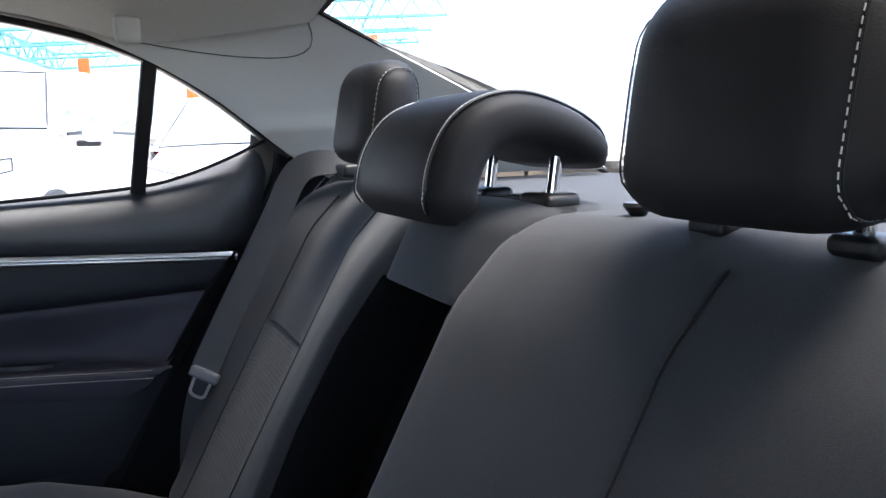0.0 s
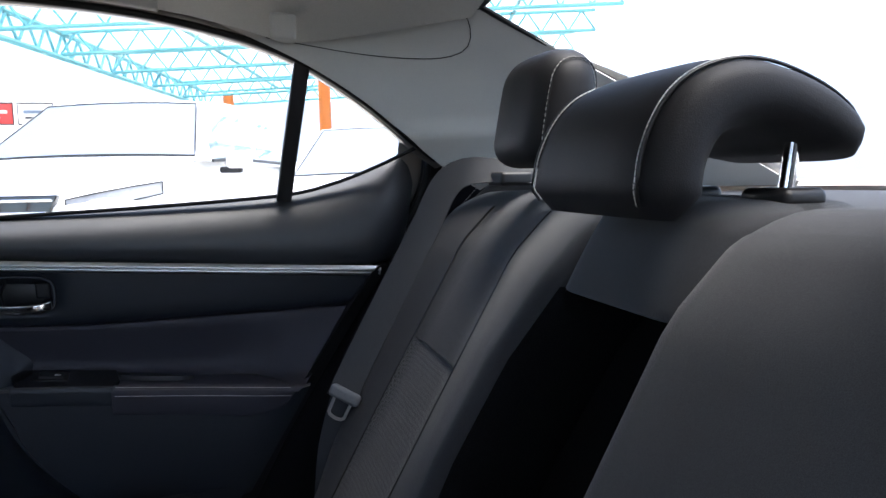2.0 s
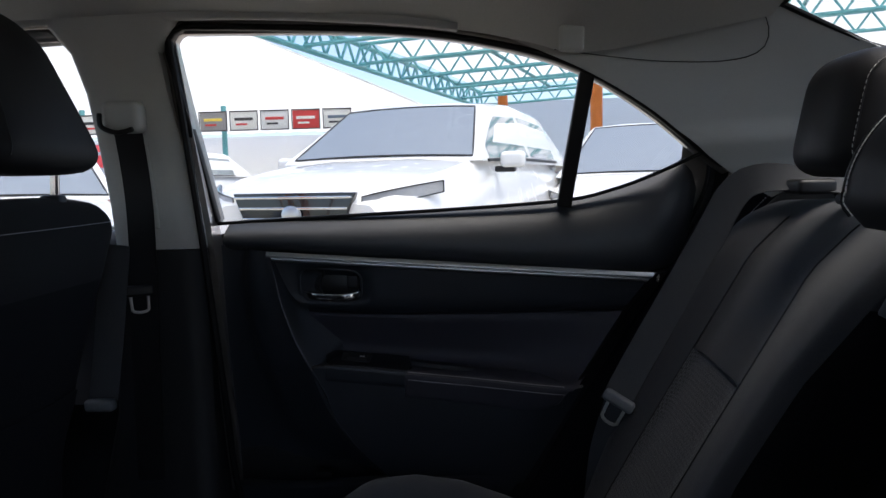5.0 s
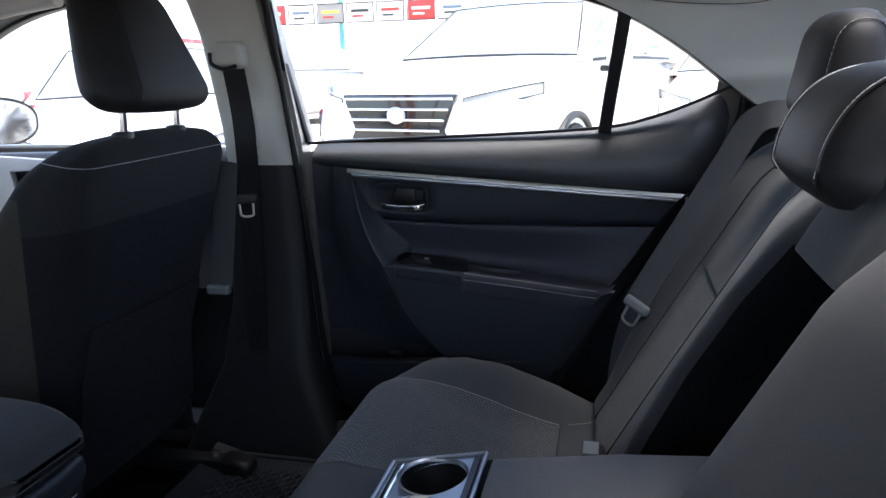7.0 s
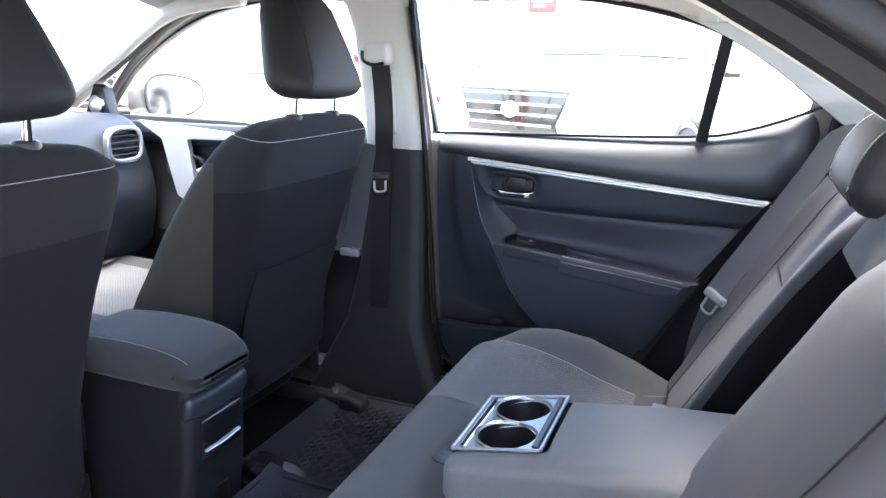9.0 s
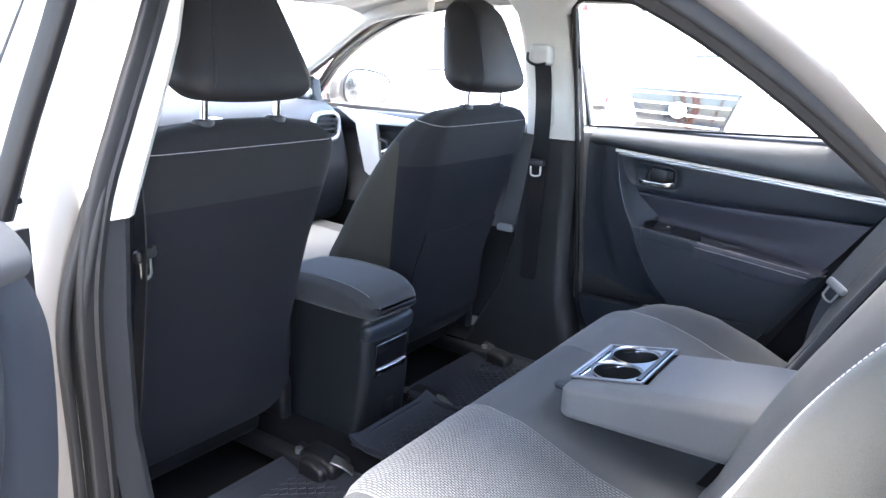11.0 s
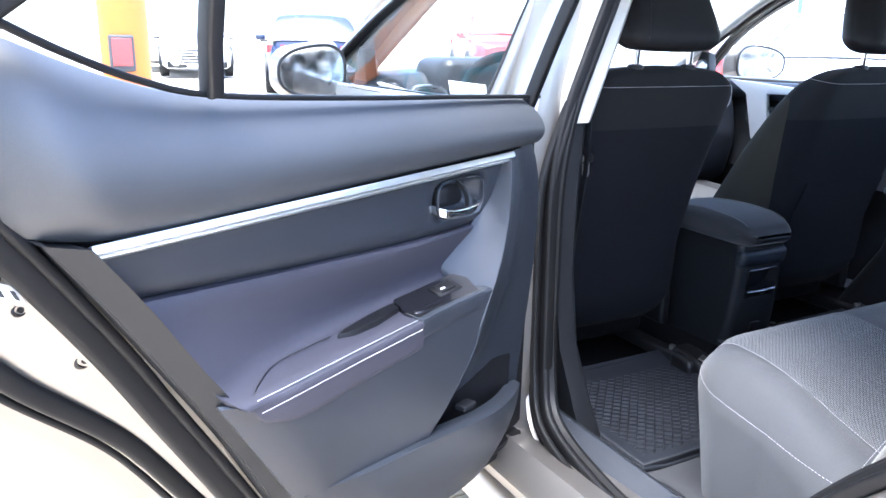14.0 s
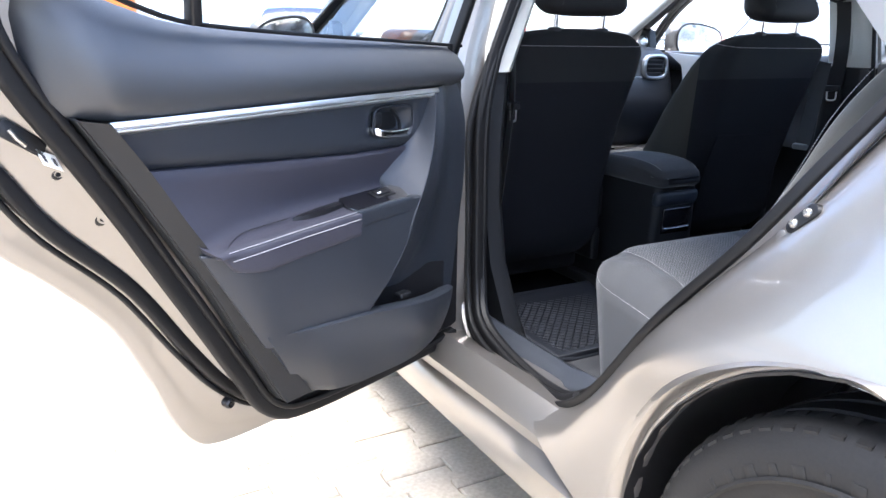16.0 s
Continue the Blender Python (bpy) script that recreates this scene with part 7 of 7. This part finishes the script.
        for t in (0.2, 0.795):
            r = 0.33 if H < 1.58 else 0.36
            c = V((s * (hw - 0.1), -L / 2 + L * t, r))
            wh = part("wheel", moved(lathe([(0.2, -0.11), (r - 0.05, -0.115), (r - 0.01, -0.1), (r, -0.08), (r, 0.08), (r - 0.01, 0.1), (r - 0.05, 0.115), (0.2, 0.11)], 32, "x"), Matrix.Translation(c)), TYRE, th, "black tyre")
            part("rim", moved(lathe([(0.21, 0.105 * s), (0.19, 0.1 * s), (0.17, 0.07 * s), (0.05, 0.08 * s), (0, 0.08 * s)], 24, "x"), Matrix.Translation(c)), SATIN, wh)
            arch = [(c.x + s * 0.092, c.y + (r + 0.06) * math.cos(radians(q)), c.z + (r + 0.06) * math.sin(radians(q))) for q in range(-10, 191, 12)]
            part("wheel_arch", sweep(arch, rect(0.05, 0.05, 0.01), (s, 0, 0)), BLACK, th)
    if grille:
        gr = part("grille", prism([(-0.46, nose - 0.03), (0.46, nose - 0.03), (0.36, nose - 0.27), (0.48, nose - 0.5), (-0.48, nose - 0.5), (-0.36, nose - 0.27)], "y", -L / 2 - 0.02, -L / 2 + 0.04, 0.01), GLOSS, th, "black slatted grille")
        for k in range(6):
            z = nose - 0.06 - 0.07 * k
            half = 0.44 - 0.1 * (1 - abs(k - 3) / 3)
            part("grille_bar", rbox((half * 2, 0.02, 0.018), 0.006, 2, at=(0, -L / 2 - 0.03, z)), CHROME, gr)
        part("badge", moved(lathe([(0.0, -0.02), (0.05, -0.02), (0.07, -0.012), (0.075, 0.0)], 24, "y"), Matrix.Translation((0, -L / 2 - 0.03, nose - 0.17)) @ Matrix.Diagonal((1, 1, 0.8, 1))), SATIN, gr, "plain oval badge")
    part("lower_bumper", rbox((W * 0.8, 0.06, 0.16), 0.03, 4, at=(0, -L / 2 + 0.06, 0.32)), BLACK, th)
    part("plate", rbox((0.5, 0.012, 0.11), 0.003, 1, at=(0, -L / 2 - 0.035 if grille else -L / 2 + 0.02, nose - 0.45)), WHITE, th)
    part("plate", rbox((0.5, 0.012, 0.11), 0.003, 1, at=(0, L / 2 + 0.0, tail - 0.35)), WHITE, th)
    th.matrix_basis = m
    return th


def place(x, y, yaw):
    return pose(x, y, GROUND, 0, 0, yaw)


SUV = dict(L=4.6, W=1.88, H=1.74, belt=1.1, hood=1.18, nose=0.99, cab=(0.275, 0.44, 0.84, 0.985), tail=1.15)
HATCH = dict(L=4.2, W=1.78, H=1.48, belt=0.95, hood=0.97, nose=0.75, cab=(0.2, 0.42, 0.88, 0.985), tail=1.0)
SEDAN = dict(L=4.6, W=1.8, H=1.45, belt=0.93, hood=0.94, nose=0.72, cab=(0.25, 0.42, 0.76, 0.9), tail=0.98)


def ahead(fx, fy, yaw, spec):
    """Pose of a car whose nose is at (fx, fy), nose towards -y turned by yaw."""
    h = spec["L"] / 2
    return place(fx - h * math.sin(radians(yaw)), fy + h * math.cos(radians(yaw)), yaw)


VAN = dict(L=4.5, W=1.84, H=1.66, belt=1.0, hood=1.02, nose=0.85, cab=(0.17, 0.4, 0.9, 0.985), tail=1.1)
suv = parked_car(ahead(-0.83, 4.23, -17, SUV), CAR_WHITE, "white sport utility car with a slatted black grille", **SUV)
hatch = parked_car(ahead(-2.9, 8.6, -40, HATCH), CAR_BLUE, "dark blue hatchback parked in the second row", grille=False, **HATCH)
van = parked_car(ahead(1.75, 6.6, -16, VAN), CAR_WHITE, "white family car parked behind the sport utility car", grille=False, **VAN)
saloon = parked_car(ahead(-2.7, 3.85, 30, SEDAN), CAR_WHITE, "white sedan with an amber signal parked ahead", grille=False, **SEDAN)
solid("turn_signal", moved(rbox((0.16, 0.05, 0.09), 0.02, 3), pose(-3.55, 4.32, 0.72, 0, 0, 30)), AMBER, "amber turn signal on the white sedan", "car lamp")
red = parked_car(ahead(-8.6, 8.6, -35, SUV), CAR_RED, "red sport utility car in a far row", grille=False, **SUV)
back = parked_car(place(-14.2, 3.4, 255), CAR_BLUE, "blue hatchback seen from behind across the yard", grille=False, glass=DARK_GLASS, **HATCH)
far = parked_car(ahead(-18.5, 1.9, 82, HATCH), CAR_WHITE, "white hatchback facing the lane across the yard", **HATCH)
grey = parked_car(place(-11.5, 12.5, -30), CAR_GREY, "grey sedan in a far row", grille=False, **SEDAN)
for src, x, y, yaw in ((saloon, 5.6, 9.0, -16), (suv, -7.0, 15.5, -20), (grey, -4.0, 17.5, -20), (van, -0.5, 16.0, -16), (hatch, 3.0, 17.0, -14), (saloon, 9.0, 15.0, -14), (grey, -19.0, 5.5, 80), (suv, -22.0, -3.5, 95), (red, -17.0, 9.5, 70), (van, -24.0, 2.0, 85), (hatch, -15.0, -6.0, 100), (saloon, 7.5, 1.5, -95), (suv, 8.0, -3.0, -95)):
    copy_thing(src, place(x, y, yaw))

# ---- open steel sheds over the yard ----
shed = thing("canopy", (14, 30, GROUND), "open shed with teal beams, orange columns and corrugated roof", "canopy")


def truss(a, b, depth=0.7, n=14, r=0.06):
    a, b = V(a), V(b)
    bms = [tube([a, b], r, 6), tube([a - V((0, 0, depth)), b - V((0, 0, depth))], r, 6)]
    for i in range(n):
        p, q = a.lerp(b, i / n), a.lerp(b, (i + 1) / n)
        lo = V((0, 0, depth))
        bms.append(tube([p - lo, (p + q) / 2], r * 0.6, 5))
        bms.append(tube([(p + q) / 2, q - lo], r * 0.6, 5))
    return join(*bms)


EDGE_A, EDGE_B = V((-6.5, 19.0, 5.9)), V((-0.2, 42.0, 5.6))
over = V((30, -4.0, 1.5))
part("roof_sheet", sheet([[EDGE_A.lerp(EDGE_B, u) + over * v + V((0, 0, 0.25)) for v in [k / 30 for k in range(31)]] for u in [k / 10 for k in range(11)]], (0, 0, 0.05)), CLEAR_SHEET, shed, "milky corrugated roof")
part("truss", truss(EDGE_A, EDGE_B, 0.8, 22, 0.09), TEAL, shed, "teal lattice beam")
for k in range(7):
    p = EDGE_A.lerp(EDGE_B, k / 6)
    part("truss", truss(p, p + over * 0.6, 0.7, 18, 0.07), TEAL, shed, "teal lattice beam")
for k in range(1, 5):
    part("purlin", tube([EDGE_A + over * (k / 8), EDGE_B + over * (k / 8)], 0.08, 6), TEAL, shed)
for x, y in ((0.9, 40.0), (5.0, 33.5), (12.0, 30.0)):
    part("column", tube([(x, y, GROUND), (x, y, 5.3)], 0.27, 16), ORANGE, shed, "orange round steel column")
part("shed_wall", sheet([[(x, 52 - 0.1 * x, z) for z in (GROUND, 2, 4.2, 4.25, 6)] for x in (-4, 10, 24, 40, 80, 160)], (0, 0.1, 0)), SHED_WALL, shed, "blue-grey far wall")
# pale sheet roof over the neighbouring rows, with boards under its edge
pale = thing("canopy", (-12, 28, GROUND), "pale sheeted shed roof with advertising boards along its edge", "canopy")
rows = [[(x, y, 4.6 - 0.064 * (y - 30) + 0.03 * math.sin(x * 6)) for x in [lerp(-30, -7.4 + 0.274 * (y - 18), k / 90) for k in range(91)]] for y in (18, 24, 30, 36, 43)]
part("roof_sheet", sheet(rows, (0, 0, 0.06)), CLEAR_SHEET, pale, "milky corrugated sheeting")
part("rear_wall", sheet([[(x, 45, z) for z in (GROUND, 1.5, 2.6, 3.7)] for x in (-60, -40, -20, -6)], (0, 0.1, 0)), SHEETING, pale, "pale sheeted rear wall")
for x in (-25, -18, -11.5):
    part("column", tube([(x, 32, GROUND), (x, 32, 4.3)], 0.12, 10), TEAL, pale)
for i in range(9):
    x = -17.0 + 1.35 * i
    bd = thing("sign_board", (x, 31.0, 3.2), "framed advertising board hung under the shed edge", "sign", "sign boards")
    part("board", rbox((1.15, 0.06, 0.75), 0.02, 1, at=(x, 31.0, 3.55), k=1), (WHITE, SHEETING, SIGN_RED, WHITE, ROOFING)[i % 5], bd)
    part("board_frame", sweep([(x - 0.6, 30.96, 3.15), (x + 0.6, 30.96, 3.15), (x + 0.6, 30.96, 3.95), (x - 0.6, 30.96, 3.95)], rect(0.06, 0.06, 0.01), (0, 1, 0), closed=True), INK, bd)
    part("print_bar", rbox((0.8, 0.02, 0.12), 0.005, 1, at=(x, 30.95, 3.62), k=1), (INK, SIGN_RED, WHITE, SIGN_BLUE, YELLOW)[i % 5], bd)
    part("print_bar", rbox((0.5, 0.02, 0.08), 0.005, 1, at=(x - 0.1, 30.95, 3.4), k=1), (SIGN_RED, INK, WHITE, INK, SIGN_RED)[i % 5], bd)
# near columns by the lane ahead of the car
for x, y, r in ((-6.1, -0.85, 0.2), (-10.5, -3.6, 0.22)):
    col = thing("column", (x, y, GROUND), "orange painted steel column by the lane", "column", "lane columns")
    part("shaft", tube([(x, y, GROUND), (x, y, 5.4)], r, 20), ORANGE, col)
    part("foot_plate", rbox((0.6, 0.6, 0.04), 0.01, 2, at=(x, y, GROUND + 0.02)), STEEL, col)
box = thing("extinguisher_box", (-5.86, -0.9, 0.6), "red framed notice box on the orange column", "box")
part("case", rbox((0.06, 0.2, 0.3), 0.02, 3, at=(-5.86, -0.9, 0.85)), INK, box)
part("front", rbox((0.02, 0.15, 0.22), 0.005, 2, at=(-5.825, -0.9, 0.86)), SIGN_RED, box)
left = thing("canopy", (-10, -8, GROUND), "open shed roof with teal beams over the lane", "canopy")
# roof sheet made dense to cut the daylight entering the car
part("roof_sheet", sheet([[(x, y, 5.6 + 0.08 * abs(y + 7)) for y in (-13, -10, -7, -4.5)] for x in (-26, -18, -10, -2, 8, 18)], (0, 0, 0.05)), DENSE_SHEET, left)
for x, y in ((-24, -12.5), (-13.5, -12.5), (-3, -12.5)):
    part("column", tube([(x, y, GROUND), (x, y, 5.9)], 0.18, 12), ORANGE, left, "orange round steel column")
for k in range(7):
    x = -25 + 3.7 * k
    part("truss", truss((x, -13, 5.9), (x, -4.5, 5.65), 0.6, 10, 0.06), TEAL, left, "teal lattice beam")

# ---- block paving beside the car: double-T pavers with open joints ----
TEE = [(-0.097, -0.08), (-0.055, -0.08), (-0.03, -0.055), (0.03, -0.055), (0.055, -0.08), (0.097, -0.08), (0.097, 0.08), (0.055, 0.08), (0.03, 0.055), (-0.03, 0.055), (-0.055, 0.08), (-0.097, 0.08)]


def paver_mesh():
    bm = bmesh.new()
    lo = [bm.verts.new((x, y, -0.03)) for x, y in TEE]
    mi = [bm.verts.new((x, y, -0.004)) for x, y in TEE]
    hi = [bm.verts.new((x * 0.955, y * 0.95, 0)) for x, y in TEE]
    for a, b in ((lo, mi), (mi, hi)):
        for i in range(12):
            j = (i + 1) % 12
            bm.faces.new((a[i], a[j], b[j], b[i]))
    bm.faces.new(hi)
    bmesh.ops.recalc_face_normals(bm, faces=bm.faces)
    me = bpy.data.meshes.new("paver")
    bm.to_mesh(me)
    bm.free()
    me.materials.append(PAVER)
    return me


bed = bmesh.new()
bmesh.ops.create_grid(bed, x_segments=4, y_segments=4, size=1)
moved(bed, Matrix.Translation((-0.5, -1.5, GROUND - 0.009)) @ Matrix.Diagonal((3.6, 2.4, 1, 1)))
pavement = solid("pavement", bed, ASPHALT, "sandy bed of grey-beige interlocking concrete pavers", "paving", kind="structure")
PAVER_MESH = paver_mesh()
rest = bmesh.new()
near = 0
for j in range(-14, 12):
    for i in range(-16, 16):
        x = -0.5 + 0.2 * i + (0.1 if j % 2 else 0)
        y = -1.4 + 0.137 * j
        tilt = pose(x, y, GROUND + random.uniform(-0.0012, 0.0012), random.uniform(-0.5, 0.5), random.uniform(-0.5, 0.5), random.uniform(-0.7, 0.7))
        if -1.0 < x < 1.15 and -2.3 < y < -0.6 and near < 300:
            near += 1
            ob = new("paver", PAVER_MESH)
            ob.parent = pavement
            ob.matrix_basis = tilt
        else:
            k = len(rest.verts)
            rest.from_mesh(PAVER_MESH)
            rest.verts.ensure_lookup_table()
            bmesh.ops.transform(rest, matrix=tilt, verts=rest.verts[k:])
ob = part("pavers", rest, PAVER, pavement, "grey-beige concrete pavers", done=True)
ob["kind"] = "stuff"
